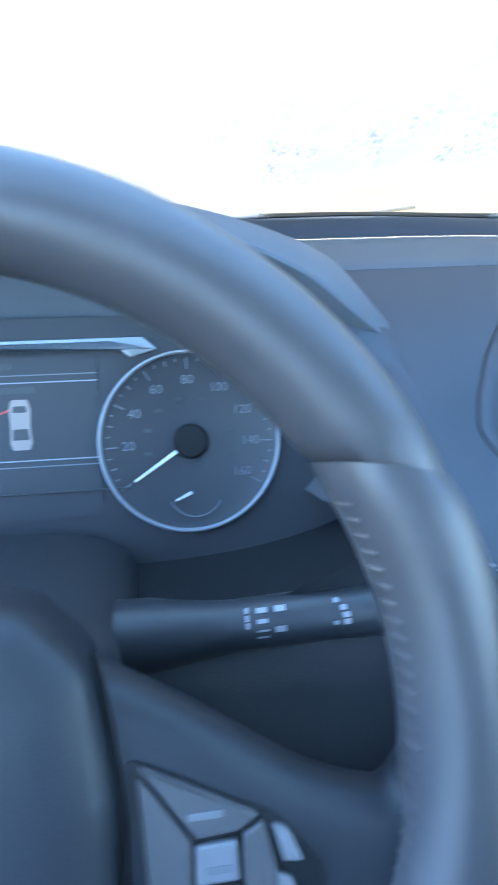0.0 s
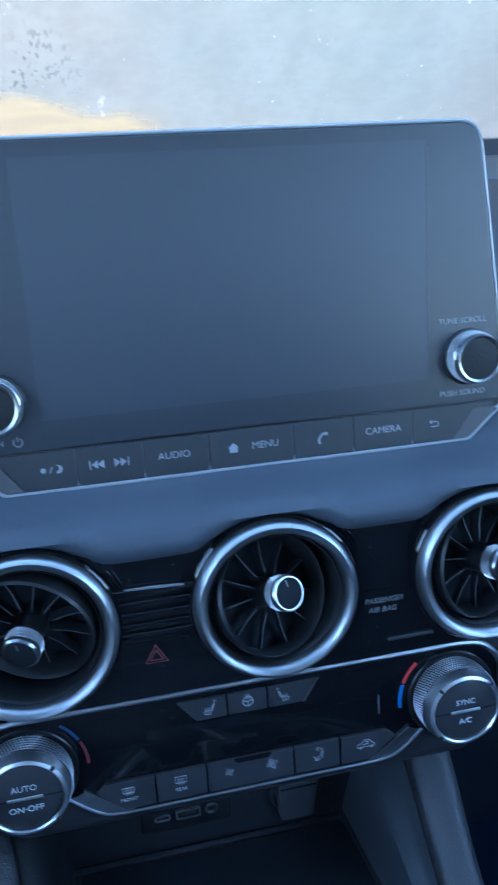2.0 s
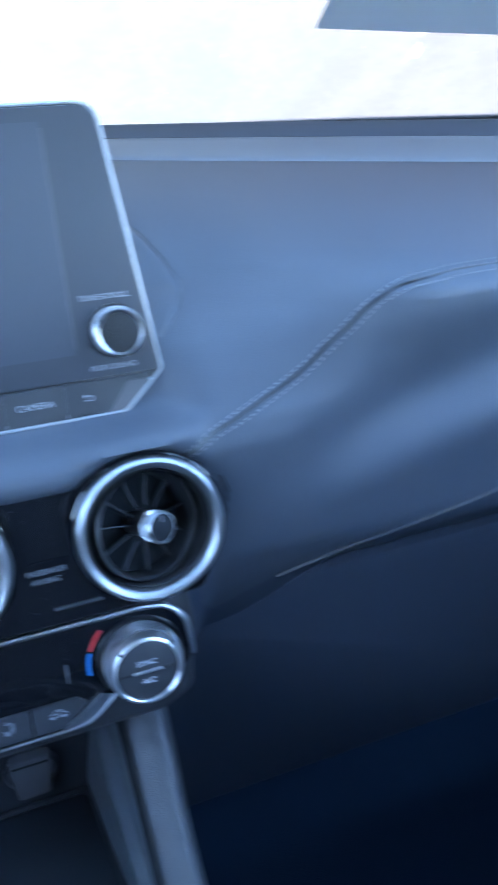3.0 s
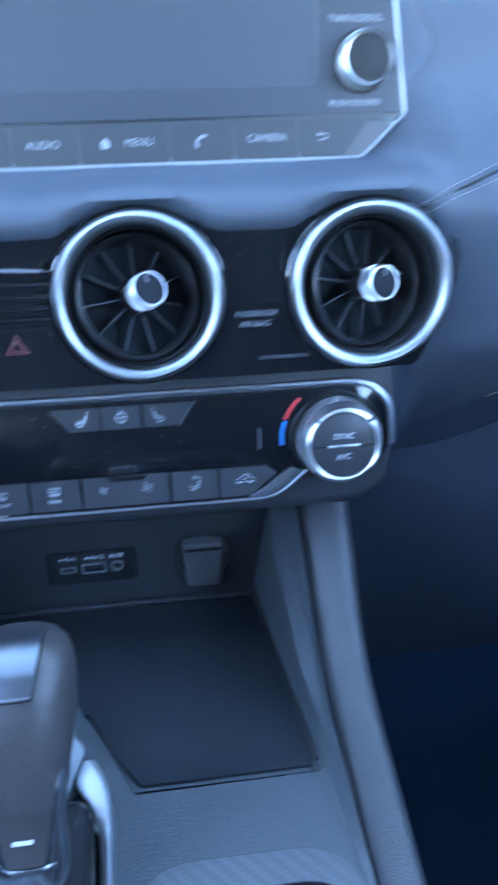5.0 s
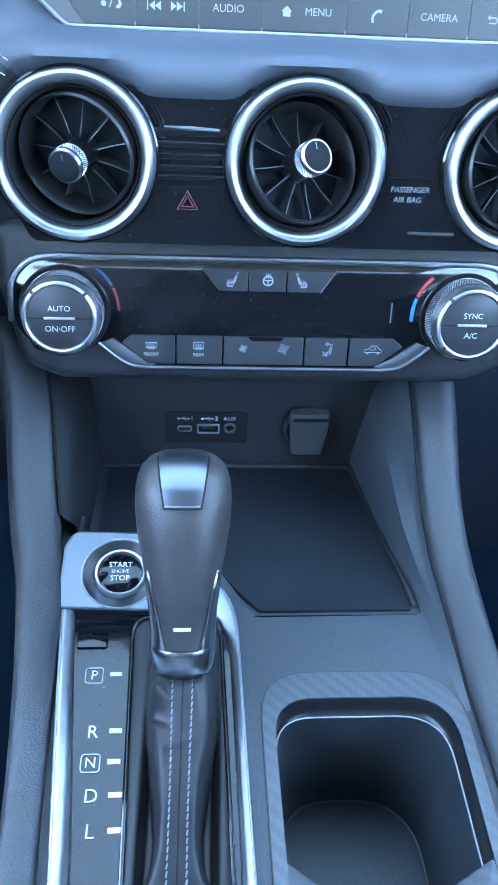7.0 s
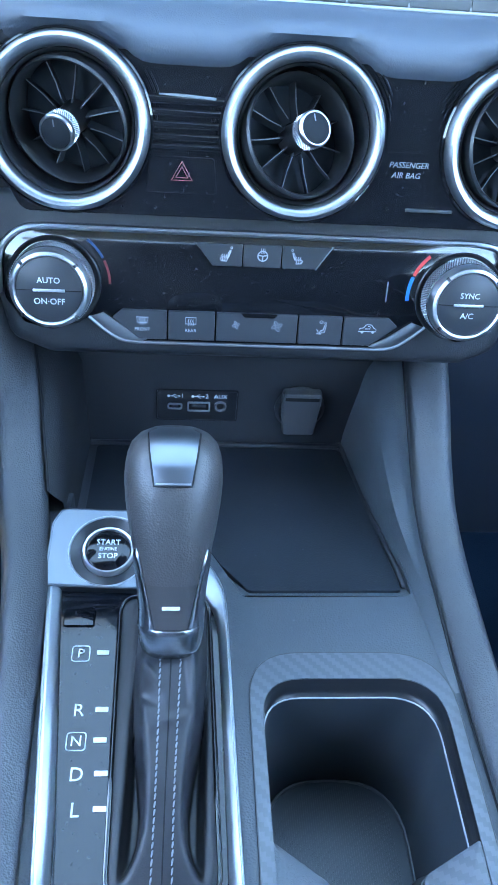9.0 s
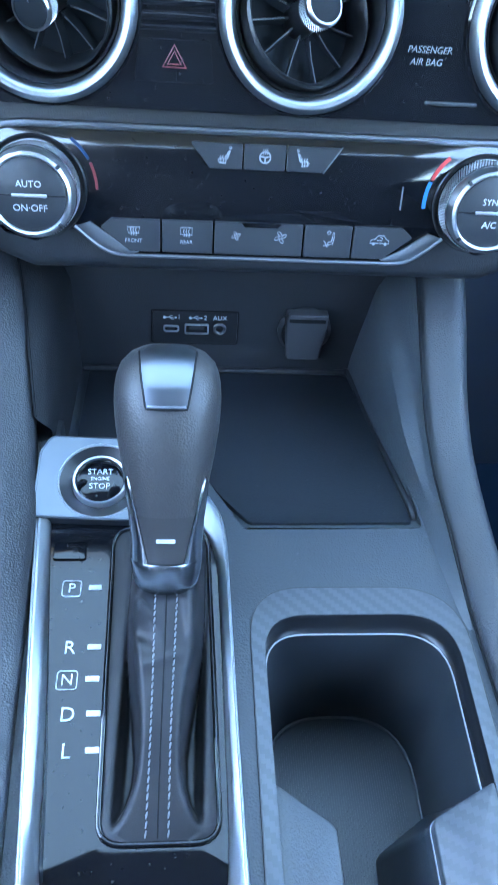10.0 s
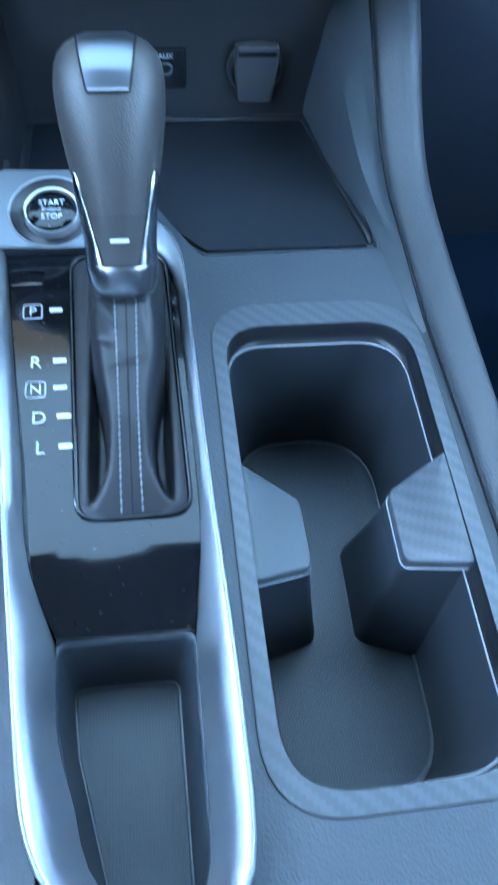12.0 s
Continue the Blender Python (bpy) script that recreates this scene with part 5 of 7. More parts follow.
for j in range(25):
    f = j / 24
    y = 0.412 - 0.232 * f
    b = Vector((interp(f, [(0, 0.0600), (0.7, 0.0755), (1, 0.0815)]), y, 0.604 + 0.0235 * min(1, f / 0.7)))
    p = Vector((interp(y, [(q[0], q[1]) for q in JOINT]), y, interp(y, [(q[0], q[2]) for q in JOINT])))
    fade = 1 - smooth01((f - 0.42) / 0.30)
    rows.append([b.lerp(p, k / 16) + Vector((-interp(k / 16, [(0, 0.0), (0.12, 0.0024), (0.30, 0.0036), (0.50, 0.0044), (0.58, 0.0042), (0.66, 0.0012), (0.74, -0.0012), (0.85, -0.0014), (1, 0.0)]) * fade, 0, interp(k / 16, [(0, 0.0), (0.45, 0.0), (0.56, 0.004), (0.7, 0.003), (1, 0.0)]) * fade)) for k in range(17)])
part("pocket_side", grid(rows), CONSOLE, console, "slanting pocket side", m=C0, sharp=24)
part("rail_gap", tube([r[-1] + Vector((0.0006, 0, 0.0006)) for r in rows[:-1]] + [Vector(q) for q in ( (0.0870, 0.12, 0.6285), (0.0864, 0.05, 0.6285), (0.0876, -0.1, 0.6285), (0.0896, -0.3, 0.6285))], 0.0007, 6), DEEP, console, "dark joint beside the rail", m=C0)
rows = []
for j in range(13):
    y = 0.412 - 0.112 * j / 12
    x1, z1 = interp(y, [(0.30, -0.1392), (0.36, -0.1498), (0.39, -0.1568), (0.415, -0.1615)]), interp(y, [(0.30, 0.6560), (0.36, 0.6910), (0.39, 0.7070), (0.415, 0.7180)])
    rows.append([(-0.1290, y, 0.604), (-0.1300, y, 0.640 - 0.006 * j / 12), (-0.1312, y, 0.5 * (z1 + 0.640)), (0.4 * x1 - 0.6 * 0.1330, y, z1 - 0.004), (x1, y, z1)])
# darker than the opposite side: its shade is put into the colour
part("pocket_side", grid(rows), DARK_PLASTIC, console, "pocket side with shade painted in", m=C0, sharp=60)
part("rail_gap", tube([Vector(r[-1]) + Vector((0, 0, 0.0006)) for r in rows], 0.0008, 6), DEEP, console, "dark joint beside the rail", m=C0)
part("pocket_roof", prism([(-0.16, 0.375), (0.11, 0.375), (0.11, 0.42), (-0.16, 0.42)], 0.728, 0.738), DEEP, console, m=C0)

# sockets on the pocket's back wall
UF = fr(0, 0.4115, 0.643)
usb = thing("socket_panel", UF @ pose(-0.0505, 0, 0), "small black panel with two data sockets and an audio jack", "sockets")
part("plate", prism(rrect(0, 0, 0.0575, 0.0255, 0.002), -0.002, 0.0014, 0.0006), BLACK, usb, sharp=18)
part("plate_edge", tube([(x, y, 0.0006) for x, y in rrect(0, 0, 0.0585, 0.0265, 0.002)], 0.0005, 5, True), DEEP, usb)
for nm, x, w, h in (("socket_small", -0.0160, 0.0108, 0.0052), ("socket_wide", 0.0012, 0.0165, 0.0082)):
    k = part(nm, sheet(rrect(x, -0.0004, w, h, 0.0022 if w < 0.012 else 0.0012), [rrect(x, -0.0004, w - 0.0022, h - 0.0022, 0.0016 if w < 0.012 else 0.0006)], 0.0024, 0.003), TURNED, usb, "grey metal frame")
    part("opening", prism(rrect(x, -0.0004, w - 0.002, h - 0.002, 0.001), 0.0, 0.0016), DEEP, k)
    part("tongue", prism(rrect(x, 0.0003, w - 0.006, h * 0.28, 0.0003), 0.0, 0.0021), BUTTON, k)
jack = part("audio_jack", lathe([(0.0046, 0), (0.0046, 0.0022), (0.0038, 0.0028), (0.0028, 0.0022), (0.0024, 0.0), (0.0, -0.0004)], 32), KEY_GREY, usb, "grey metal ring", m=pose(0.0168, 0, 0.0))
part("hole", lathe([(0.0024, 0.001), (0.0, 0.001)], 20), DEEP, jack)
U_H = 0.0016
lettering("socket_text", "1", 0.0050, PRINT, usb, pose(-0.0108, 0.0084, U_H))
lettering("socket_text", "2", 0.0050, PRINT, usb, pose(0.0070, 0.0084, U_H))
lettering("socket_text", "AUX", 0.0046, PRINT, usb, pose(0.0168, 0.0084, U_H))
for x in (-0.0165, 0.0008):
    bm = stroke([(x - 0.004, 0.0084), (x + 0.004, 0.0084)], 0.0006)
    prism(circle(x - 0.004, 0.0084, 0.0010, 12), 0, 0.0003, bm=bm)
    prism([(x + 0.0045, 0.0084), (x + 0.0030, 0.0092), (x + 0.0030, 0.0076)], 0, 0.0003, bm=bm)
    stroke([(x - 0.0016, 0.0084), (x, 0.0098), (x + 0.0014, 0.0098)], 0.0005, bm=bm)
    stroke([(x - 0.0006, 0.0084), (x + 0.001, 0.0070), (x + 0.002, 0.0070)], 0.0005, bm=bm)
    part("data_mark", bm, PRINT, usb, m=pose(0, 0, U_H))
outlet = thing("power_outlet", fr(0.0245, 0.4115, 0.643), "black power outlet with a closed flap on the back wall", "power outlet")
part("surround", lathe([(0.0185, 0), (0.0185, 0.002), (0.0160, 0.0045), (0.0145, 0.003), (0.0, 0.003)], 48), BUTTON, outlet)
flap = part("flap", prism(rounded([(-0.0118, -0.0195), (0.0118, -0.0195), (0.0145, 0.010), (0.0140, 0.0185), (-0.0140, 0.0185), (-0.0145, 0.010)], [0.004, 0.004, 0.004, 0.003, 0.003, 0.004]), 0.003, 0.0095, 0.0025, seg=3), FLAP, outlet, "rounded flap", sharp=18)
part("hinge", prism(rrect(0, 0.0176, 0.0262, 0.0036, 0.0014), 0.009, 0.0120, 0.0009), FLAP, flap, sharp=18)
part("slot", prism(rrect(0, 0.0138, 0.0246, 0.0040, 0.0008), 0.0092, 0.0098), DEEP, flap)

# ---- cup holder ----
cup = thing("cup_holder", pose(0.03, 0.08, 0.53), "double cup holder with a woven carbon-look surround, empty", "cup holder")
P0 = pose(-0.03, -0.08, -0.53)
part("surround", sheet(CUP_OUT, [CUP], DECK + 0.0008, 0.004), WEAVE, cup, "carbon-look weave surround", m=P0)
part("surround_edge", tube([(x, y, DECK + 0.0004) for x, y in CUP_OUT], 0.0005, 6, True), LOWER, cup, m=P0)
FLOOR_Z = 0.532
CUP_FLOOR = rounded([(-0.0085, -0.0150), (0.0680, -0.0170), (0.0705, 0.1850), (-0.0100, 0.1850)], [0.020, 0.034, 0.042, 0.036], 8)
LINER_TOP = rounded([(-0.0162, -0.0295), (0.0690, -0.0270), (0.0738, 0.1842), (-0.0169, 0.1842)], [0.025, 0.023, 0.025, 0.021], 8)


def blend(a, b, k, z):
    """The outline part of the way from one to the other, at a height."""
    return [(p[0] + (q[0] - p[0]) * k, p[1] + (q[1] - p[1]) * k, z) for p, q in zip(a, b)]


rings = [blend(CUP, LINER_TOP, k, z) for k, z in ((-0.05, DECK + 0.0010), (0.10, 0.6275), (0.22, 0.6255), (0.40, 0.6215), (0.70, 0.6190), (1.0, 0.6182))]
part("opening_rim", loft(rings, caps=False), BLACK, cup, "black inner rim", m=P0)
# light grey tube: highlight along the liner's rim, put into the colour
part("liner_edge", tube([(x, y, 0.6186) for x, y in LINER_TOP], 0.00045, 6, True), RIM, cup, "fine liner edge with a painted highlight", m=P0)
rings = [blend(LINER_TOP, CUP_FLOOR, k, z) for k, z in ((0.0, 0.6184), (0.12, 0.600), (0.45, 0.565), (0.70, 0.544), (0.82, 0.5370), (0.92, 0.5335), (1.02, FLOOR_Z))]
part("liner", loft(rings, caps=False), CUP_LINER, cup, "black liner wall", m=P0, sharp=60)
part("liner_floor", prism(CUP_FLOOR, FLOOR_Z - 0.006, FLOOR_Z - 0.0002), PADFLOOR, cup, "finely ribbed floor", m=P0)
# paler tube round the floor: the edge highlight is put into its colour
part("floor_edge", tube([(x, y, FLOOR_Z + 0.0012) for x, y in CUP_FLOOR], 0.0011, 6, True), CUP_EDGE, cup, "rounded edge, its highlight in the colour", m=P0)
bm = bmesh.new()
for k in range(52):
    x = -0.0040 + 0.0013 * k
    f = min(1.0, abs(x - 0.0305) / 0.036)
    far = 0.183 - 0.034 * (1 - math.sqrt(max(0.0, 1 - f * f)))
    loft([[(x, y, FLOOR_Z - 0.0004), (x + 0.0003, y, FLOOR_Z - 0.00005), (x + 0.0006, y, FLOOR_Z - 0.0004)] for y in (-0.008, far)], closed=True, bm=bm)
tagged(part("floor_ribs", bm, PADFLOOR, cup, "fine ribs", m=P0), kind="stuff")
# two dividers: a sloping top that meets the surround, a rounded lip, and walls that flare towards the floor
for top_o, base_o, out_x, out_z, tip_z in (([(-0.0172, 0.1095), (0.0088, 0.0968), (0.0094, 0.0630), (-0.0170, 0.0522)], [(-0.0120, 0.1230), (0.0165, 0.1040), (0.0205, 0.0600), (-0.0080, 0.0520)], -0.0168, 0.6240, 0.6118),
                                           ([(0.0752, 0.1065), (0.0508, 0.0990), (0.0500, 0.0630), (0.0735, 0.0505)], [(0.0720, 0.1290), (0.0420, 0.1095), (0.0408, 0.0590), (0.0710, 0.0470)], 0.0750, 0.6285, 0.6100)):
    right = out_x > 0.03
    a, b = rounded(top_o, [0.001, 0.0055, 0.0055, 0.001], 5), rounded(base_o, [0.001, 0.006, 0.006, 0.001], 5)
    tip_x = 0.0500 if right else 0.0095

    def top_z(x):
        return tip_z + (out_z - tip_z) * smooth01(min(1.0, max(0.0, (x - tip_x) / (out_x - tip_x))) * 0.9 + 0.05)

    cx, cy = sum(p[0] for p in a) / len(a), sum(p[1] for p in a) / len(a)
    levels = []
    for k, drop in ((0.0, 1.0), (0.03, 0.93), (0.30, 0.72), (0.62, 0.45), (0.88, 0.20), (0.99, 0.085)):
        levels.append([(q[0] + (p[0] - q[0]) * k, q[1] + (p[1] - q[1]) * k, top_z(p[0]) + (FLOOR_Z - 0.001 - top_z(p[0])) * drop) for p, q in zip(a, b)])
    part("divider", loft(levels), CUP_LINER, cup, "black divider", m=P0, sharp=60)
    caps = []
    for grow, low in ((0.988, 0.0068), (1.000, 0.0058), (1.002, 0.0030), (0.996, 0.0012), (0.975, 0.0002), (0.94, 0.0), (0.6, 0.0), (0.1, 0.0)):
        caps.append([(cx + (p[0] - cx) * grow, cy + (p[1] - cy) * grow, top_z(cx + (p[0] - cx) * grow) - low) for p in a])
    part("divider_top", loft(caps), WEAVE if right else CONSOLE, cup, "weave-patterned divider top" if right else "smooth black divider top", m=P0, sharp=50)
    n4 = len(a) // 4
    # light tube paints the highlight below the divider's top
    part("divider_edge", tube([(p[0], p[1], top_z(p[0]) - 0.0064) for p in a[n4 - 3:-n4 + 3]], 0.0005, 6), RIM, cup, "fine bright edge", m=P0)

# ---- gear selector ----
gate = thing("shift_gate", pose(-0.075, 0.15, 0.62), "glossy black gear gate in a satin silver frame, with white letters", "gear gate")
G0 = pose(0.075, -0.15, -0.62)
LO = [(-0.0335, -0.1030), (-0.0115, -0.1060), (0.0272, -0.1104), (0.0535, -0.1135), (0.0938, -0.1177), (0.1141, -0.1200), (0.1710, -0.1262), (0.2420, -0.1332), (0.2815, -0.1371)]
LI = [(-0.0300, -0.0880), (-0.0050, -0.0945), (0.0100, -0.0975), (0.0410, -0.0975), (0.0540, -0.1035), (0.0680, -0.1085), (0.0850, -0.1112), (0.1190, -0.1133), (0.1870, -0.1200), (0.2530, -0.1264), (0.2815, -0.1300)]
RO = [(-0.0335, -0.0281), (0.0090, -0.0283), (0.0500, -0.0295), (0.0864, -0.0310), (0.1150, -0.0318), (0.2330, -0.0337), (0.245, -0.0354), (0.255, -0.0390), (0.264, -0.0465)]
RI = [(-0.0300, -0.0420), (0.0100, -0.0424), (0.0410, -0.0424), (0.0540, -0.0400), (0.0680, -0.0378), (0.0850, -0.0362), (0.1040, -0.0362), (0.1600, -0.0374), (0.215, -0.0388), (0.230, -0.0410), (0.240, -0.0455), (0.248, -0.0530), (0.262, -0.060)]
G_Z = 0.6375


def sink(x, y, z=0.6340):
    """A point of the gate's inner plate, which slopes down towards the rear."""
    d = max(0.0, 0.0965 * (0.235 - y))
    return (-0.05 + (x + 0.05) * (1 + d / 0.31), y + 0.36 * d, z - d)


rows = []
for j in range(54):
    y = 0.2440 - 0.2775 * j / 53
    rows.append(((interp(y, LO), y), (interp(y, LI), y + 0.0035 * smooth01((0.0 - y) / 0.03))))
for o, i_ in (((-0.0998, -0.0440), (-0.0872, -0.0400)), ((-0.0945, -0.0560), (-0.0840, -0.0490)), ((-0.0860, -0.0665), (-0.0785, -0.0550)), ((-0.0720, -0.0725), (-0.0690, -0.0580)), ((-0.0520, -0.0735), (-0.0540, -0.0590)), ((-0.0370, -0.0715), (-0.0455, -0.0585)), ((-0.0292, -0.0650), (-0.0428, -0.0550)), ((-0.0282, -0.0520), (-0.0424, -0.0460))):
    rows.append((o, i_))
for j in range(56):
    y = -0.0335 + 0.2935 * j / 55
    rows.append(((interp(y, RO), y), (interp(y, RI), y + 0.0035 * smooth01((0.0 - y) / 0.03))))
for _ in range(4):
    rows = [rows[0]] + [tuple(tuple((a[e] + 2 * b[e] + c[e]) / 4 for e in (0, 1)) for a, b, c in zip(p, q, r)) for p, q, r in zip(rows, rows[1:], rows[2:])] + [rows[-1]]
# across the frame: an outer bead, a fine groove, the crest, then a hollow that falls to the bin
PROFILE = [(0.0, -0.0135, 0.0), (0.02, -0.0020, 0.0), (0.06, 0.0002, 0.0), (0.12, 0.0006, 0.0), (0.17, 0.0001, 0.0), (0.20, 0.0001, 0.0), (0.26, 0.0010, 0.0), (0.36, 0.0013, 0.0), (0.48, 0.0010, 0.04), (0.60, 0.0004, 0.14), (0.74, 0.0, 0.38), (0.88, -0.0008, 0.72), (0.97, -0.0018, 0.95), (1.0, -0.0026, 1.0), (1.0, -0.0300, 1.0)]
rings = []
for (ox, oy), (ix, iy) in rows:
    dip = 0.0275 * smooth01((0.094 - oy) / 0.050)
    wide = math.hypot(ix - ox, iy - oy)
    crest = 0.36 * min(0.0068, wide) / wide
    ring = []
    for k, h, d in PROFILE:
        k = k / 0.36 * crest if k <= 0.36 else crest + (k - 0.36) / 0.64 * (1 - crest)
        ring.append((ox + (ix - ox) * k, oy + (iy - oy) * k, G_Z + h - dip * d))
    rings.append(ring)
part("frame", grid(rings), RAIL_SILVER, gate, "satin silver frame round the gate and the bin", m=G0, sharp=50)
plate = rounded([(-0.1345, 0.2430), (-0.0905, 0.2412), (-0.0560, 0.2410), (-0.0530, 0.2500), (-0.0475, 0.2620), (-0.0640, 0.2800), (-0.0800, 0.2880), (-0.1290, 0.2896), (-0.1340, 0.2800)], [0.001, 0.002, 0.003, 0.004, 0.006, 0.012, 0.01, 0.006, 0.010], 6)


def plate_z(y):
    """The plate rises towards the front, so that the button faces the driver."""
    return 0.6390 + 0.287 * max(0.0, y - 0.2412)


P_TILT = math.degrees(math.atan(0.287))
P_C = (-0.1011, 0.2632)
bm = sheet(plate, [[(P_C[0] + x, P_C[1] + y * math.cos(radians(P_TILT))) for x, y in circle(0, 0, 0.0218, 48)]], 0.0, 0.022)
for v in bm.verts:
    v.co.z += plate_z(v.co.y)
part("button_plate", bm, PLATE_SILVER, gate, "satin silver plate around the start button", m=G0)
part("plate_edge", tube([(x, y, plate_z(y) - 0.0005) for x, y in plate], 0.0008, 6, True), PLATE_SILVER, gate, "rounded edge", m=G0)
BOOT = [sink(*p)[:2] for p in rounded([(-0.0870, 0.0830), (-0.0405, 0.0830), (-0.0440, 0.2390), (-0.0925, 0.2390)], [0.010, 0.010, 0.012, 0.012], 6)]
inner = [(interp(y, LI) + 0.0004, y) for y in [0.0415 + 0.2085 * k / 16 for k in range(17)]] + [(interp(y, RI) - 0.0004, y) for y in [0.25 - 0.2085 * k / 16 for k in range(17)]]
bm = sheet(inner, [BOOT], 0.6340, 0.010)
cut = bmesh.ops.bisect_plane(bm, geom=bm.verts[:] + bm.edges[:] + bm.faces[:], plane_co=(0, 0.080, 0), plane_no=(0, 1, 0))
for v in bm.verts:
    v.co.z -= max(0.0, 0.1 * (0.235 - v.co.y)) + 0.15 * max(0.0, 0.080 - v.co.y)
part("gloss_plate", bm, GATE_GLOSS, gate, "glossy black plate", m=G0)
part("gloss_lip", grid([[(-0.0975 + 0.0551 * k / 6, 0.0417 - 0.0025 * q, 0.6090 - 0.004 * q * q) for k in range(7)] for q in (0, 0.4, 0.8, 1.0)]), GATE_GLOSS, gate, m=G0)
part("boot_frame", tube([(x, y, 0.6345 - max(0.0, 0.1 * (0.235 - y))) for x, y in BOOT], 0.0012, 8, True), GLOSS, gate, "thin glossy frame", m=G0)
part("boot_frame_edge", tube([(x, y, 0.6356 - max(0.0, 0.1 * (0.235 - y))) for x, y in BOOT], 0.0003, 6, True), BUTTON, gate, m=G0)
part("release_cover", prism(rrect(-0.1135, 0.2250, 0.0165, 0.0110, 0.0015), 0.632, 0.6338, 0.0003), GATE_GLOSS, gate, "small glossy cover", m=G0)
for ch, x, y, box in (("P", -0.1098, 0.2020, 1), ("R", -0.1070, 0.1696, 0), ("N", -0.1063, 0.1536, 1), ("D", -0.1042, 0.1372, 0), ("L", -0.1030, 0.1208, 0)):
    x, y, z = sink(x, y, 0.6344)
    k = 0.80 if box else 1.0
    lettering("gear_letter", ch, 0.0092 * k, PRINT, gate, G0 @ pose(x, y, z, 5.7))
    part("gear_tick", prism(rrect(0, 0, 0.0062, 0.0024, 0.0003), -0.0003, 0.0002), PRINT, gate, m=G0 @ pose(x + 0.0112, y + 0.0006, z, 5.7))
    if box:
        part("letter_box", tube([(q[0], q[1], 0.0) for q in rrect(0, 0, 0.0090, 0.0088, 0.0018)], 0.00030, 4, True), PRINT, gate, m=G0 @ pose(x, y, z, 5.7))

start = thing("start_button", pose(P_C[0], P_C[1], plate_z(P_C[1]), P_TILT) @ pose(0, 0, -0.0082), "round black engine start button with a silver ring", "start button")
part("dish", lathe([(0.0220, 0.0082), (0.0205, 0.0072), (0.0165, 0.0060), (0.0150, 0.0050)], 48), BLACK, start, "dark grey dish")
part("dish_edge", lathe([(0.0214, 0.0078), (0.0217, 0.0086), (0.0222, 0.0088), (0.0226, 0.0082)], 48, ring=True), RIM, start, "fine bright edge")
part("ring", lathe([(0.0150, 0.004), (0.0149, 0.0085), (0.0142, 0.0098), (0.0132, 0.0094), (0.0129, 0.006)], 48, ring=True), TURNED, start, "bright silver ring")
part("cap", lathe([(0.0, 0.0092), (0.0105, 0.0090), (0.0127, 0.0080), (0.0129, 0.004)], 40), GATE_GLOSS, start, "glossy black cap")
lettering("cap_text", "START", 0.0046, PRINT, start, pose(0, 0.0044, 0.0094))
lettering("cap_text", "ENGINE", 0.0028, PRINT, start, pose(0, 0.0002, 0.0094))
lettering("cap_text", "STOP", 0.0046, PRINT, start, pose(0, -0.0042, 0.0094))


def boot_z(x, y):
    """Height of the leather: a gaiter that narrows and flares towards the rear, between two broad lips along the frame."""
    mid = -0.0640 - 0.012 * (0.16 - y)
    u = (x - mid) / 0.0230
    f = (y - 0.083) / 0.156
    ridge = interp(f, [(0, 0.001), (0.03, 0.004), (0.10, 0.010), (0.25, 0.017), (0.45, 0.025), (0.60, 0.031), (0.76, 0.034), (0.86, 0.022), (0.95, 0.008), (1, 0.002)])
    width = interp(f, [(0, 1.0), (0.03, 0.90), (0.06, 0.68), (0.10, 0.54), (0.16, 0.44), (0.24, 0.42), (0.33, 0.49), (0.42, 0.60), (0.52, 0.70), (0.65, 0.75), (0.80, 0.75), (1, 0.75)])
    floor_z = -0.009 * interp(f, [(0, 0.0), (0.04, 0.15), (0.12, 0.85), (0.25, 1.0), (0.45, 0.9), (0.8, 0.7), (1, 0.15)])
    side = math.exp(-(abs(u) / width) ** 11.0)
    lip = smooth01((abs(u) - 0.60) / 0.20)
    dome = 0.0010 * math.exp(-((abs(u) - 0.86) / 0.10) ** 2)
    zr, zl = floor_z + (ridge - floor_z) * side, floor_z + (0.0012 - floor_z) * lip + dome
    k = 0.0012
    z = max(zr, zl) + k * math.log(1 + math.exp(-abs(zr - zl) / k))
    fold = (0.0046 * math.exp(-((f - 0.575 + 0.10 * (u + 0.5)) / 0.022) ** 2) - 0.0044 * math.exp(-((f - 0.520 + 0.10 * (u + 0.5)) / 0.026) ** 2)) * math.exp(-((u + 0.48) / 0.24) ** 2)
    fold += (0.0015 * math.exp(-((u - 0.50 + 0.9 * (f - 0.55)) / 0.09) ** 2) - 0.0008 * math.exp(-((u - 0.32 + 0.9 * (f - 0.55)) / 0.10) ** 2)) * math.exp(-((f - 0.55) / 0.16) ** 2)
    fold += 0.0010 * math.exp(-((f - 0.43 - 0.04 * u) / 0.010) ** 2) * math.exp(-(u / 0.45) ** 4)
    fold += 0.0024 * noise.noise((x * 70, y * 38, 0.3)) * smooth01((f - 0.10) / 0.2) * math.exp(-((abs(u) - 0.42) / 0.30) ** 2) * smooth01((0.80 - f) / 0.1)
    return 0.6325 + z + fold * side


rows = []
for j in range(91):
    y = 0.0838 + 0.1545 * j / 90
    f = j / 90
    l, r = -0.0865 - 0.0055 * f, -0.0410 - 0.0035 * f
    rnd = 0.008 * (1 - math.sqrt(max(0, 1 - (1 - min(1, min(j, 90 - j) / 6)) ** 2)))
    rows.append([sink(l + rnd + (r - l - 2 * rnd) * i / 80, y, boot_z(l + (r - l) * i / 80, y)) for i in range(81)])
boot = thing("shift_boot", pose(-0.065, 0.16, 0.625), "creased black leather shift boot with pale double stitching", "shift boot")
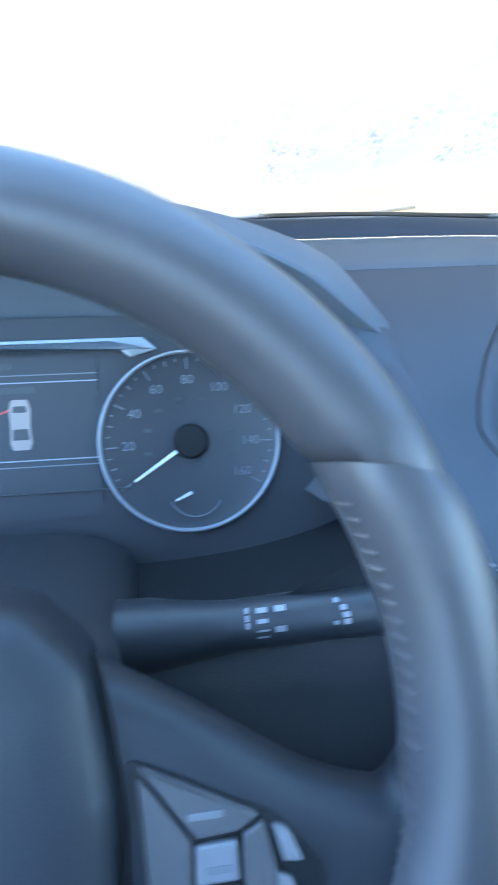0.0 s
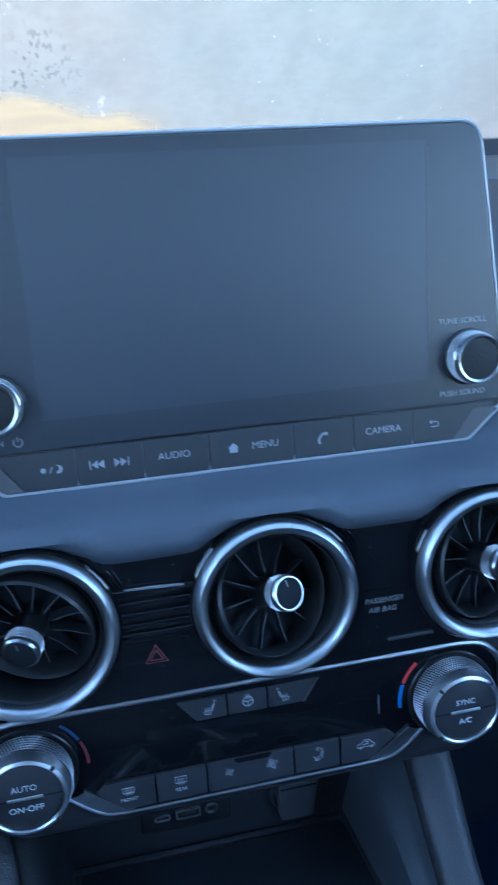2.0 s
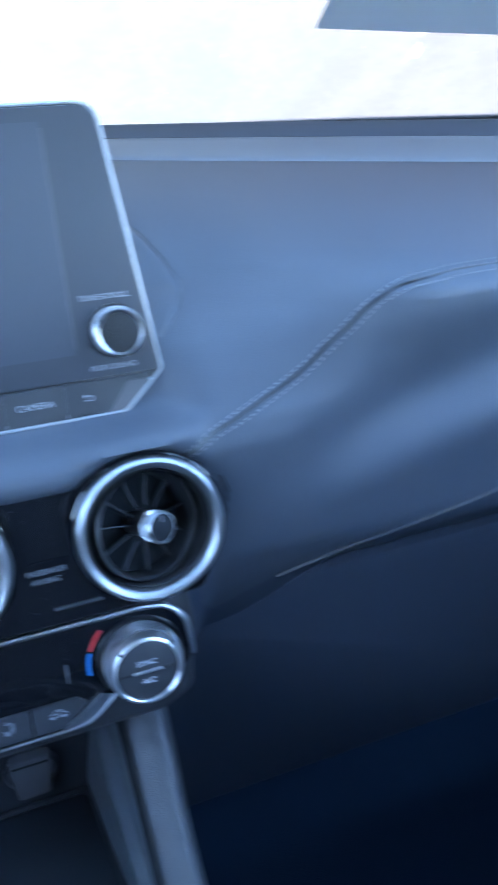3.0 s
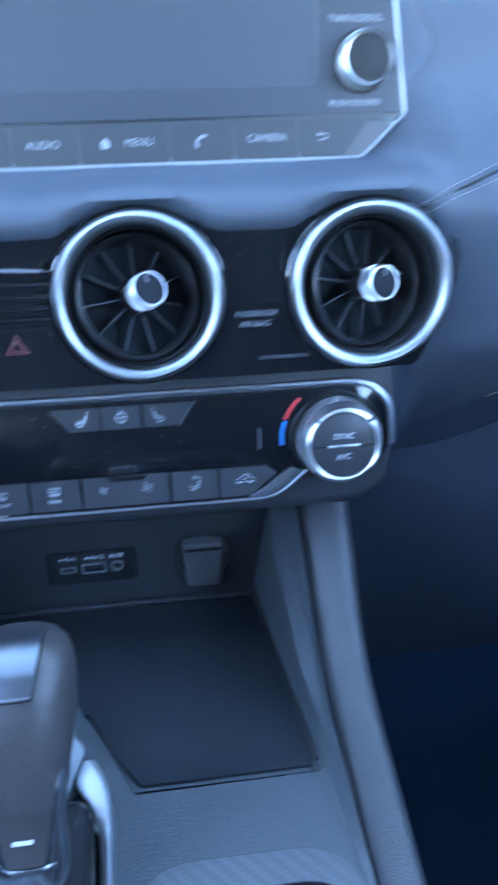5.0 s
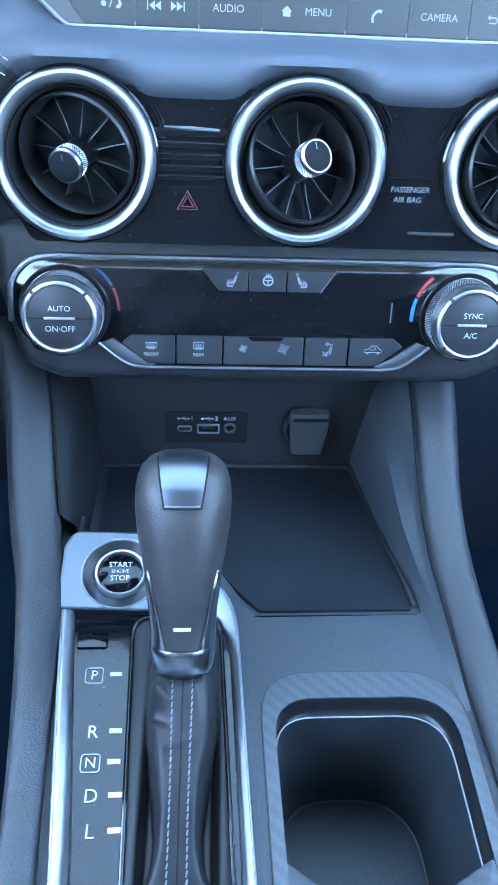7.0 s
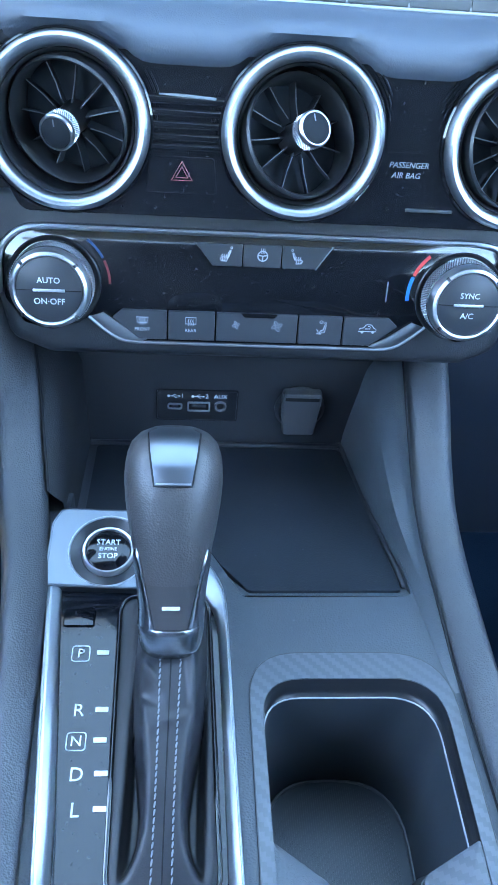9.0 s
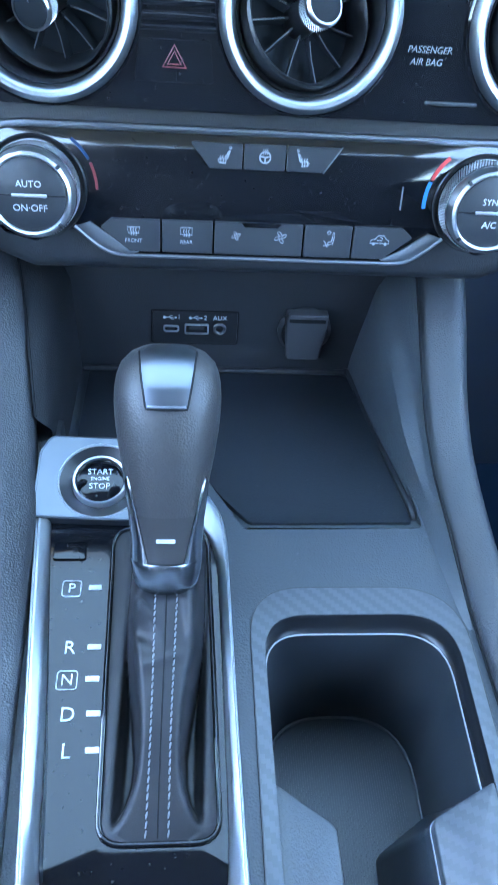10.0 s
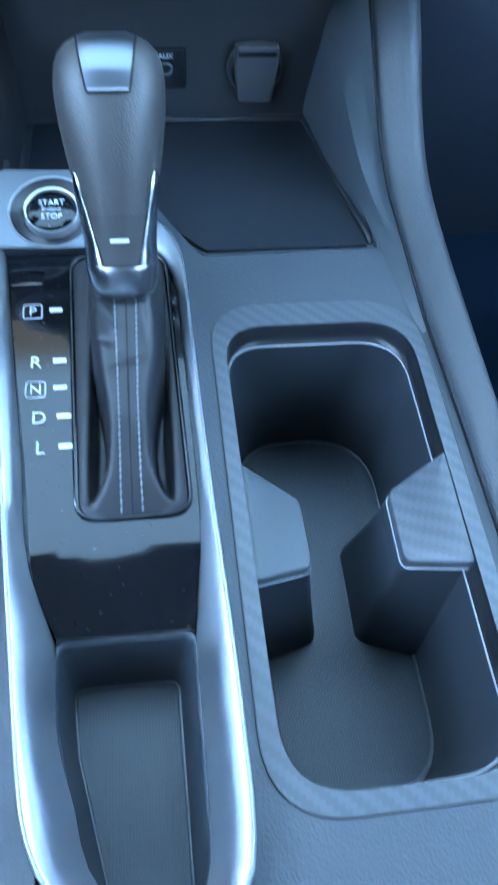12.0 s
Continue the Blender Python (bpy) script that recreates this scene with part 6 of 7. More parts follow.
B0 = pose(0.065, -0.16, -0.625)
part("leather", grid(rows), BOOT_LEATHER, boot, m=B0, sharp=80)


def boot_line(d, y):
    x = -0.0640 - 0.012 * (0.16 - y) + d * (1 + 0.10 * math.sin(40 * y))
    return x, y


def on_boot(d, y, h):
    x, y = boot_line(d, y)
    return Vector(sink(x, y, boot_z(x, y) + h))


part("seam", tube([on_boot(0.0004, 0.0850 + 0.110 * k / 90, 0.0001) for k in range(91)], 0.00032, 5), DEEP, boot, "centre seam", m=B0)
for d in (-0.0042, 0.0047):
    bm = bmesh.new()
    for k in range(37):
        y0 = 0.0852 + 0.110 * k / 37
        y1 = y0 + 0.110 / 37 * 0.80
        a, b, c = on_boot(d - 0.00022, y0, 0.0001), on_boot(d, (y0 + y1) / 2, 0.00055), on_boot(d + 0.00022, y1, 0.0001)
        tube([a, b, c], [0.00030, 0.00046, 0.00030], 6, bm=bm)
    tagged(part("stitching", bm, DIM_THREAD, boot, "pale thread", m=B0), kind="stuff")
    part("stitch_groove", tube([on_boot(d, 0.0850 + 0.110 * k / 60, -0.0001) for k in range(61)], 0.00035, 5), DEEP, boot, m=B0)

knob = thing("gear_selector", pose(-0.0640, 0.190, 0.655, -26.5), "leather-covered gear selector with satin silver insert and collar", "gear selector")
SEC = [(0.012, 0.0, 0.0150, 0.0142), (0.022, 0.001, 0.0150, 0.0150), (0.034, 0.002, 0.0160, 0.0168), (0.046, 0.0035, 0.0182, 0.0192), (0.060, 0.005, 0.0208, 0.0216), (0.074, 0.007, 0.0229, 0.0238), (0.085, 0.009, 0.0236, 0.0246), (0.0935, 0.011, 0.0229, 0.0234), (0.0990, 0.0125, 0.0208, 0.0204), (0.1030, 0.0138, 0.0168, 0.0160), (0.1054, 0.0145, 0.0115, 0.0105), (0.1062, 0.0147, 0.005, 0.0045)]


def knob_at(h, ang, off=0.0):
    c, rx, ry = interp(h, [(q[0], q[1]) for q in SEC]), interp(h, [(q[0], q[2]) for q in SEC]), interp(h, [(q[0], q[3]) for q in SEC])
    cs, sn = math.cos(ang), math.sin(ang)
    e = 2 / 2.5
    return ((rx + off) * math.copysign(abs(cs) ** e, cs), c + (ry + off) * math.copysign(abs(sn) ** e, sn), h + (off if h > 0.1 else 0))


HS = [0.012, 0.018, 0.024, 0.03, 0.036, 0.042, 0.048, 0.054, 0.060, 0.066, 0.072, 0.078, 0.083, 0.087, 0.091, 0.0945, 0.0970, 0.0990, 0.1010, 0.1030, 0.1043, 0.1054, 0.1062]
part("grip", loft([[knob_at(h, 2 * math.pi * i / 48) for i in range(48)] for h in HS]), LEATHER, knob, "black grained leather grip", sharp=70)
rows = []
for k in range(17):
    f = k / 16
    h = 0.0850 + (0.1058 - 0.0850) * f
    rx = interp(h, [(q[0], q[2]) for q in SEC])
    hw = min(0.0084 + 0.0036 * f, rx * 0.95)
    sp = math.asin(min(1, (hw / rx)) ** 1.25)
    rows.append([knob_at(h, -math.pi / 2 + sp * (2 * i / 14 - 1), 0.0006) for i in range(15)])
rows.append([(0.0085 * (2 * i / 14 - 1), 0.0150, 0.1065) for i in range(15)])
part("silver_insert", grid(rows), INSERT, knob, "satin silver insert", sharp=60)
part("insert_lip", tube([Vector(rows[1][i]) + Vector((0, -0.0002, -0.0004)) for i in range(1, 14)], 0.0006, 6), SILVER, knob, "bright lower bevel")
part("insert_gap", tube([rows[k][0] for k in range(16)][::-1] + list(rows[0][1:-1]) + [rows[k][14] for k in range(16)], 0.00045, 5), DEEP, knob)
rings = []
for h, rx, ry in ((-0.0010, 0.0120, 0.0122), (0.0004, 0.0140, 0.0136), (0.0030, 0.0150, 0.0145), (0.007, 0.0157, 0.0151), (0.0115, 0.0162, 0.0156), (0.0140, 0.0163, 0.0157), (0.0147, 0.0160, 0.0155), (0.0149, 0.0150, 0.0146)):
    rings.append([(rx * math.copysign(abs(math.cos(a)) ** 0.8, math.cos(a)), ry * math.copysign(abs(math.sin(a)) ** 0.8, math.sin(a)), h) for a in [2 * math.pi * i / 48 for i in range(48)]])
part("collar", loft(rings), COLLAR, knob, "satin silver collar", sharp=50)
for s in (-1, 1):
    rows = []
    for k in range(17):
        f = k / 16
        h = 0.012 + 0.042 * f
        rx = interp(h, [(q[0], q[2]) for q in SEC])
        a0 = math.asin(((0.0068 + 0.0092 * f) / rx) ** 1.25)
        a1 = a0 + 0.02 + (1.75 - a0) * (1 - f) ** 0.6
        r = [knob_at(h, -math.pi / 2 + s * (a0 + (a1 - a0) * i / 10), 0.0003 if i in (0, 10) else 0.0012) for i in range(11)]
        rows.append(r)
    part("side_trim", grid(rows), COLLAR, knob, "silver side trim", sharp=60)
rows = []
for k in range(9):
    h = 0.0150 + 0.022 * k / 8
    hw = 0.0074 + 0.0046 * k / 8
    rx = interp(h, [(q[0], q[2]) for q in SEC])
    sp = math.asin((hw / rx) ** 1.25)
    rows.append([knob_at(h, -math.pi / 2 + sp * (2 * i / 8 - 1), 0.0007) for i in range(9)])
part("mark_panel", grid(rows), KNOB_PANEL, knob, "dark panel with a white dash")
for q in ([r[0] for r in rows][::-1] + rows[0][1:-1] + [r[-1] for r in rows],):
    part("panel_gap", tube(q, 0.0003, 5), DEEP, knob)
p = knob_at(0.0262, -math.pi / 2, 0.0010)
part("mark", prism(rrect(0, 0, 0.0082, 0.0015, 0.0004), -0.0004, 0.0004), PRINT, knob, m=pose(p[0], p[1], p[2], 84))

# ---- storage bin behind the gate ----
bin_ = thing("storage_bin", pose(-0.07, -0.02, 0.57), "narrow open storage bin with a finely ribbed floor", "storage bin")
S0 = pose(0.07, 0.02, -0.57)
oo = rounded([(-0.0830, -0.0570), (-0.0424, -0.0590), (-0.0422, 0.0400), (-0.0976, 0.0400), (-0.0968, 0.0070)], [0.014, 0.010, 0.004, 0.004, 0.03], 6)
io = rounded([(-0.0790, -0.0530), (-0.0490, -0.0550), (-0.0499, 0.0330), (-0.0946, 0.0330), (-0.0924, 0.0050)], [0.014, 0.008, 0.005, 0.005, 0.03], 6)
rings = [[(x, y, z) for x, y in [(a[0] + (b[0] - a[0]) * k, a[1] + (b[1] - a[1]) * k) for a, b in zip(oo, io)]] for k, z in ((-0.10, 0.6030), (0.0, 0.6078), (0.10, 0.6074), (0.22, 0.6040), (0.6, 0.588), (0.88, 0.5755), (1.0, 0.5712))]
part("wall_liner", loft(rings, caps=False), CUP_LINER, bin_, m=S0, sharp=60)
# same paler tube: paints the highlight along the bin's floor edge
part("floor_edge", tube([(x, y, 0.5716) for x, y in io], 0.0010, 6, True), CUP_EDGE, bin_, m=S0)
part("floor_pad", prism(io, 0.566, 0.5708), PADFLOOR, bin_, "dark ribbed floor", m=S0)
bm = bmesh.new()
for k in range(30):
    x = -0.0890 + 0.0013 * k
    loft([[(x, y, 0.5706), (x + 0.0003, y, 0.57092), (x + 0.0006, y, 0.5706)] for y in (-0.040 if x > -0.083 else 0.0, 0.028)], closed=True, bm=bm)
tagged(part("ribs", bm, PADFLOOR, bin_, "fine ribs", m=S0), kind="stuff")


# ---- instrument cluster ----
CX = -0.430
clu = thing("instrument_cluster", fr(CX, 0.50, 0.939, 20), "dark instrument cluster with a round speedometer under a hood", "instrument cluster")
K0 = fr(CX, 0.50, 0.939, 20).inverted()
part("dial_plate", prism(rrect(0, -0.004, 0.40, 0.150, 0.03), -0.01, -0.003), GAUGE, clu, "black dial plate")
HOOD = [((-0.430, 0.503, 1.056), (-0.430, 0.492, 1.066), (-0.430, 0.545, 1.073), (-0.430, 0.66, 1.02)),
        ((-0.370, 0.503, 1.053), (-0.370, 0.492, 1.064), (-0.372, 0.545, 1.0705), (-0.370, 0.66, 1.02)),
        ((-0.317, 0.503, 1.044), (-0.316, 0.492, 1.0560), (-0.318, 0.545, 1.0610), (-0.310, 0.66, 1.012)),
        ((-0.263, 0.502, 1.0195), (-0.266, 0.4925, 1.0375), (-0.270, 0.545, 1.0480), (-0.258, 0.65, 1.005)),
        ((-0.232, 0.500, 1.0020), (-0.233, 0.4945, 1.0125), (-0.2305, 0.545, 1.0290), (-0.222, 0.635, 1.0)),
        ((-0.2055, 0.500, 0.9870), (-0.2060, 0.4975, 0.9905), (-0.2045, 0.530, 1.0000), (-0.203, 0.60, 0.995))]
cols = [spline([Vector(r[k]) for r in HOOD], 8) for k in range(4)]
cols = [[Vector((2 * CX - p.x, p.y, p.z)) for p in c[::-1]][:-1] + c for c in cols]
rows = [[(CX + (p.x - CX) * 0.84, 0.545, p.z - 0.075) for p in cols[0]], [(CX + (p.x - CX) * 0.90, 0.532, p.z - 0.040) for p in cols[0]], [(CX + (p.x - CX) * 0.975, 0.516, p.z - 0.008) for p in cols[0]], cols[0]]
for a in (0.12, 0.5, 0.88):
    rows.append([p.lerp(q, a) + Vector((0, -0.0008, 0)) for p, q in zip(cols[0], cols[1])])
for a in (0.02, 0.10, 0.25, 0.5, 0.8):
    rows.append([p.lerp(q, a) + Vector((0, 0, 0.004 * math.sin(math.pi * a))) for p, q in zip(cols[1], cols[2])])
for a in (0.0, 0.3, 0.7, 1.0):
    rows.append([p.lerp(q, a) + Vector((0, 0, 0.006 * math.sin(math.pi * a))) for p, q in zip(cols[2], cols[3])])
part("hood", grid(rows), PAD_TOP, clu, "grained charcoal hood", m=K0, sharp=40)
WING_O = [(-0.2080, 0.503, 0.997), (-0.2062, 0.467, 0.978), (-0.2085, 0.445, 0.964), (-0.2150, 0.425, 0.952), (-0.2255, 0.406, 0.942), (-0.238, 0.391, 0.930)]
WING_I = [(-0.262, 0.508, 1.012), (-0.243, 0.502, 0.990), (-0.228, 0.494, 0.962), (-0.223, 0.486, 0.937), (-0.227, 0.472, 0.918), (-0.233, 0.462, 0.908)]
for s in (-1, 1):
    o2 = [Vector((s * (p.x - CX) + CX, p.y, p.z)) for p in spline([Vector(p) for p in WING_O], 8)]
    i2 = [Vector((s * (p.x - CX) + CX, p.y, p.z)) for p in spline([Vector(p) for p in WING_I], 8)]
    rows = [[(p.x + s * 0.004, p.y + 0.035, p.z - 0.004) for p in o2], [(p.x + s * 0.003, p.y + 0.006, p.z - 0.001) for p in o2]]
    for f, up in ((0.0, 0.0), (0.04, 0.0025), (0.12, 0.0042), (0.3, 0.0050), (0.6, 0.0036), (0.85, 0.001), (0.97, 0.0), (1.0, -0.0016)):
        rows.append([p.lerp(q, f) + Vector((s * up * 0.8, -up * 0.6, up * 0.3)) for p, q in zip(o2, i2)])
    part("side_wing", grid(rows), PAD, clu, "smooth side of the cluster's opening", m=K0, sharp=60)
    rows = [[(p.x - s * a, p.y + b, p.z) for p in i2] for a, b in ((0.0, 0.002), (0.006, 0.008), (0.016, 0.014))]
    part("patterned_strip", grid(rows), HOOD_INNER, clu, "fine patterned strip", m=K0)
    rows = [[(p.x - s * a, p.y + b, p.z) for p in i2] for a, b in ((0.0158, 0.0142), (0.022, 0.028), (0.036, 0.060))]
    part("inner_wall", grid(rows), HOOD_INNER, clu, "dark inner wall of the opening", m=K0)
part("lower_lip", grid([[(CX + 0.198 * (2 * i / 24 - 1), y, z + 0.018 * abs(2 * i / 24 - 1) ** 4) for i in range(25)] for y, z in ((0.53, 0.876), (0.49, 0.874), (0.455, 0.873), (0.42, 0.873), (0.398, 0.871), (0.388, 0.862), (0.386, 0.84))]), DARK_PLASTIC, clu, "black lower lip", m=K0)
# speedometer
GX, GY = 0.1087, 0.0
part("gauge_ring", lathe([(0.0492, -0.002), (0.0494, 0.0015), (0.0502, 0.0026), (0.0512, 0.0018), (0.0514, -0.002)], 72, ring=True), GREY_PRINT, clu, "thin pale gauge ring", m=pose(GX, GY, 0))
part("gauge_face", lathe([(0.0492, -0.001), (0.046, -0.003), (0.0, -0.003)], 64), GAUGE, clu, "dark gauge face", m=pose(GX, GY, 0.0008))
for i in range(33):
    a = radians(213 - 246 * i / 32)
    r0 = 0.0405 if i % 4 == 0 else 0.0438 if i % 2 == 0 else 0.0450
    part("gauge_tick", prism([(r0, -0.0003), (0.0468, -0.0004), (0.0468, 0.0004), (r0, 0.0003)], -0.0018, -0.0012), DIM_PRINT, clu, m=pose(GX, GY, 0, 0, 0, math.degrees(a)))
for k in range(1, 9):
    a = radians(213 - 246 * k / 8)
    lettering("gauge_number", str(20 * k), 0.0072, DIM_PRINT, clu, pose(GX + 0.0345 * math.cos(a), GY + 0.0345 * math.sin(a), -0.0014))
for k in range(1, 9):
    a = radians(213 - 246 * (k - 0.4) / 8)
    part("inner_bar", prism(rrect(0.0245 * math.cos(a), 0.0245 * math.sin(a), 0.0044, 0.0018, 0.0004), -0.0018, -0.0013), BUTTON, clu, m=pose(GX, GY, 0))
part("needle", prism([(0.004, -0.0011), (0.038, -0.0006), (0.038, 0.0006), (0.004, 0.0011)], 0.0008, 0.0018), PRINT, clu, "white needle", m=pose(GX, GY, 0, 0, 0, 213))
part("needle_hub", lathe([(0.0, 0.003), (0.0085, 0.0028), (0.0100, 0.0015), (0.0100, -0.002)], 32), DEEP, clu, "black hub", m=pose(GX, GY, 0))
part("fuel_needle", prism([(0.003, -0.0009), (0.013, -0.0005), (0.013, 0.0005), (0.003, 0.0009)], 0.0008, 0.0015), PRINT, clu, m=pose(GX + 0.002, GY - 0.0275, 0, 0, 0, 205))
bm = stroke([(GX + 0.002 + 0.0155 * math.cos(radians(q)), GY - 0.0275 + 0.0155 * math.sin(radians(q))) for q in range(205, 336, 8)], 0.0007)
part("fuel_scale", bm, DIM_PRINT, clu, m=pose(0, 0, -0.0012))
# information display between the gauges
part("display_glass", prism(rrect(0, 0.006, 0.118, 0.090, 0.006), -0.003, -0.0015), GAUGE, clu, "dark information display")
for y, mt in ((0.0405, DIM_PRINT), (0.0365, GREY_PRINT), (-0.0060, GREY_PRINT), (-0.0095, DIM_PRINT)):
    part("display_line", prism(rrect(0, y, 0.118, 0.0006, 0.0002), -0.0015, -0.0010), mt, clu)
part("top_trim", prism(rounded([(-0.085, 0.0590), (0.085, 0.0590), (0.093, 0.0520), (0.078, 0.0480), (0.068, 0.0565), (-0.068, 0.0565), (-0.078, 0.0480), (-0.093, 0.0520)], 0.001), -0.001, 0.002, 0.0006), SILVER, clu, "silver trim over the display")
part("lower_line", tube([(-0.11, -0.024, 0), (0.075, -0.024, 0)], 0.0005, 5), BUTTON, clu)
icon = [(0.0125, 0.000), (0.0215, 0.000), (0.0228, 0.004), (0.0222, 0.012), (0.0228, 0.022), (0.0212, 0.0275), (0.0128, 0.0275), (0.0112, 0.022), (0.0118, 0.012), (0.0112, 0.004)]
part("car_mark", prism(rounded(icon, 0.0018), -0.0015, -0.0010), CAR_PRINT, clu, "pale car shape on the display")
part("car_mark_glass", prism(rounded([(0.0125, 0.0055), (0.0215, 0.0055), (0.0210, 0.0115), (0.0130, 0.0115)], 0.001), -0.001, -0.0008), BUTTON, clu)
part("car_mark_glass", prism(rounded([(0.0130, 0.0205), (0.0210, 0.0205), (0.0202, 0.0240), (0.0138, 0.0240)], 0.001), -0.001, -0.0008), BUTTON, clu)
part("door_mark", prism([(0.0035, 0.0195), (0.0115, 0.0225), (0.0115, 0.0215), (0.0038, 0.0187)], -0.0015, -0.0009), RED, clu, "red open-door mark")
for x, w in ((0.004, 0.020), (0.012, 0.026)):
    part("text_bar", prism(rrect(x, 0.0455 if w < 0.024 else 0.0325, w, 0.0034, 0.0005), -0.0015, -0.0011), BUTTON, clu)

# ---- steering column and stalks ----
column = thing("steering_column", pose(CX, 0.42, 0.86), "black plastic steering column shroud", "column")
rings = []
for y, z, w, h in ((0.335, 0.880, 0.052, 0.032), (0.36, 0.878, 0.060, 0.037), (0.42, 0.870, 0.072, 0.046), (0.47, 0.862, 0.078, 0.050)):
    rings.append([(w * math.copysign(abs(math.cos(a)) ** 0.6, math.cos(a)), y - 0.42, z - 0.86 + h * math.copysign(abs(math.sin(a)) ** 0.6, math.sin(a)) - 0.008) for a in [2 * math.pi * i / 40 for i in range(40)]])
part("shroud", loft(rings), LOWER, column, sharp=50)
part("shroud_gap", tube([(0.0725, -0.06, 0.004), (0.0745, 0.0, 0.002), (0.079, 0.05, -0.004)], 0.0008, 5), DEEP, column)
stalk = thing("wiper_stalk", pose(-0.345, 0.405, 0.881), "black wiper stalk with white printed marks", "stalk")
ax = (Vector((-0.212, 0.385, 0.901)) - Vector((-0.345, 0.405, 0.881)))
SM = ax.to_track_quat("Z", "Y").to_matrix().to_4x4()
part("lever", lathe([(0.0, -0.02), (0.0190, -0.02), (0.0180, -0.005), (0.0150, 0.010), (0.0128, 0.026), (0.0122, 0.036), (0.0125, 0.040), (0.0125, 0.062), (0.0121, 0.066), (0.0119, 0.086), (0.0124, 0.090), (0.0124, 0.118), (0.0112, 0.128), (0.0080, 0.134), (0.0, 0.136)], 40), BUTTON, stalk, "tapered black lever", m=SM)
side = SM.inverted().to_3x3() @ Vector((0.1, -0.75, 0.5))
base_a = math.atan2(side.y, side.x)
up_a = SM.inverted().to_3x3() @ Vector((0, 0.4, 1))
sg = 1 if ((math.atan2(up_a.y, up_a.x) - base_a + math.pi) % (2 * math.pi) - math.pi) > 0 else -1


def stalk_mark(h, a, w, l):
    ang = base_a + sg * a
    r = 0.0126
    q = Matrix.Translation((r * math.cos(ang), r * math.sin(ang), h)) @ Matrix.Rotation(ang, 4, "Z") @ Matrix.Rotation(radians(90), 4, "Y")
    part("print_mark", prism(rrect(0, 0, w, l, 0.0003), -0.0002, 0.0003), GREY_PRINT, stalk, m=SM @ q)


for h, a, w, l in ((0.0415, 0.55, 0.0016, 0.0028), (0.0415, 0.25, 0.0016, 0.0028), (0.0415, -0.02, 0.0016, 0.0028), (0.0485, 0.50, 0.0050, 0.0026), (0.0485, 0.10, 0.0050, 0.0020), (0.0485, -0.25, 0.0056, 0.0008), (0.0480, -0.50, 0.0056, 0.0008), (0.0570, 0.50, 0.0050, 0.0030), (0.0565, -0.25, 0.0050, 0.0026), (0.0830, 0.55, 0.0024, 0.0024), (0.0860, 0.25, 0.0028, 0.0024), (0.0870, -0.02, 0.0034, 0.0024), (0.0870, -0.28, 0.0034, 0.0024), (0.0820, -0.28, 0.0024, 0.0016)):
    stalk_mark(h, a, w, l)

# ---- steering wheel ----
WHF = fr(CX, 0.295, 0.9204, 25.3)
wheel = thing("steering_wheel", WHF, "black leather steering wheel with grey spoke buttons", "steering wheel")
WR, RA, RB = 0.1802, 0.0200, 0.0215


def rim_part(name, a0, a1, grow, material, label, lace):
    n = max(4, int(abs(a1 - a0) / 3))
    rings = []
    for i in range(n + 1):
        a = radians(a0 + (a1 - a0) * i / n)
        e = 1 - 0.07 * (1 - smooth01(min(i, n - i) / 1.2))
        ring = []
        for q in [2 * math.pi * j / 24 for j in range(24)]:
            b = a - math.copysign(0.085, math.cos(a)) * math.cos(q) * (1 if math.sin(a) > 0.3 else 0) * (1 - smooth01(min(i, n - i) / 6))
            r = WR + (RA + grow) * e * math.cos(q)
            ring.append((r * math.cos(b), r * math.sin(b), (RB + grow) * e * math.sin(q)))
        rings.append(ring)
    ob = part(name, loft(rings), material, wheel, label, sharp=60)
    if lace:
        bm = bmesh.new()
        m = int(abs(a1 - a0) / 2.1)
        for i in range(m):
            a = radians(a0 + (a1 - a0) * (i + 0.5) / m)
            pts = []
            for q, da in ((2.62, -0.006), (2.80, 0.0), (2.98, 0.006)):
                r = WR + (RA + grow + 0.0001) * math.cos(q)
                pts.append((r * math.cos(a + da), r * math.sin(a + da), (RB + grow + 0.0001) * math.sin(q)))
            tube(pts, 0.0007, 6, bm=bm)
        tagged(part("lacing", bm, WHEEL_LEATHER, ob, "dark lacing thread"), kind="stuff")
    return ob


rim_part("rim_top", 29.0, 151.0, 0.0, WHEEL_LEATHER, "smooth black leather rim", False)
rim_part("rim_side", 28.9, -42, 0.0006, WHEEL_LEATHER, "greyish leather grip", True)
rim_part("rim_side", 151.1, 222, 0.0006, WHEEL_LEATHER, "greyish leather grip", True)
rim_part("rim_bottom", 222.8, 317.2, 0.0, WHEEL_LEATHER, "smooth black leather rim", False)
pad = rounded([(-0.060, 0.030), (-0.040, 0.050), (0.0, 0.057), (0.040, 0.050), (0.058, 0.030), (0.064, -0.010), (0.060, -0.075), (0.035, -0.095), (-0.035, -0.095), (-0.060, -0.075), (-0.064, -0.010)], 0.016, 5)
c = Vector((0.0, -0.02))
rings = [[(c.x + (x - c.x) * k, c.y + (y - c.y) * k, z) for x, y in pad] for k, z in ((1.0, -0.03), (1.0, 0.004), (0.985, 0.010), (0.95, 0.0145), (0.88, 0.0175), (0.7, 0.0200), (0.4, 0.0212), (0.05, 0.0215))]
part("airbag_cover", loft(rings), SPOKE, wheel, "smooth dark airbag cover", sharp=60)
TOPE = [(0.040, 0.040), (0.060, 0.029), (0.090, 0.011), (0.120, -0.009), (0.135, -0.0165), (0.148, -0.0208), (0.156, -0.0215), (0.163, -0.015), (0.172, -0.004), (0.180, 0.002)]
LOWE = [(0.040, -0.10), (0.090, -0.115), (0.130, -0.118), (0.160, -0.105), (0.180, -0.095)]
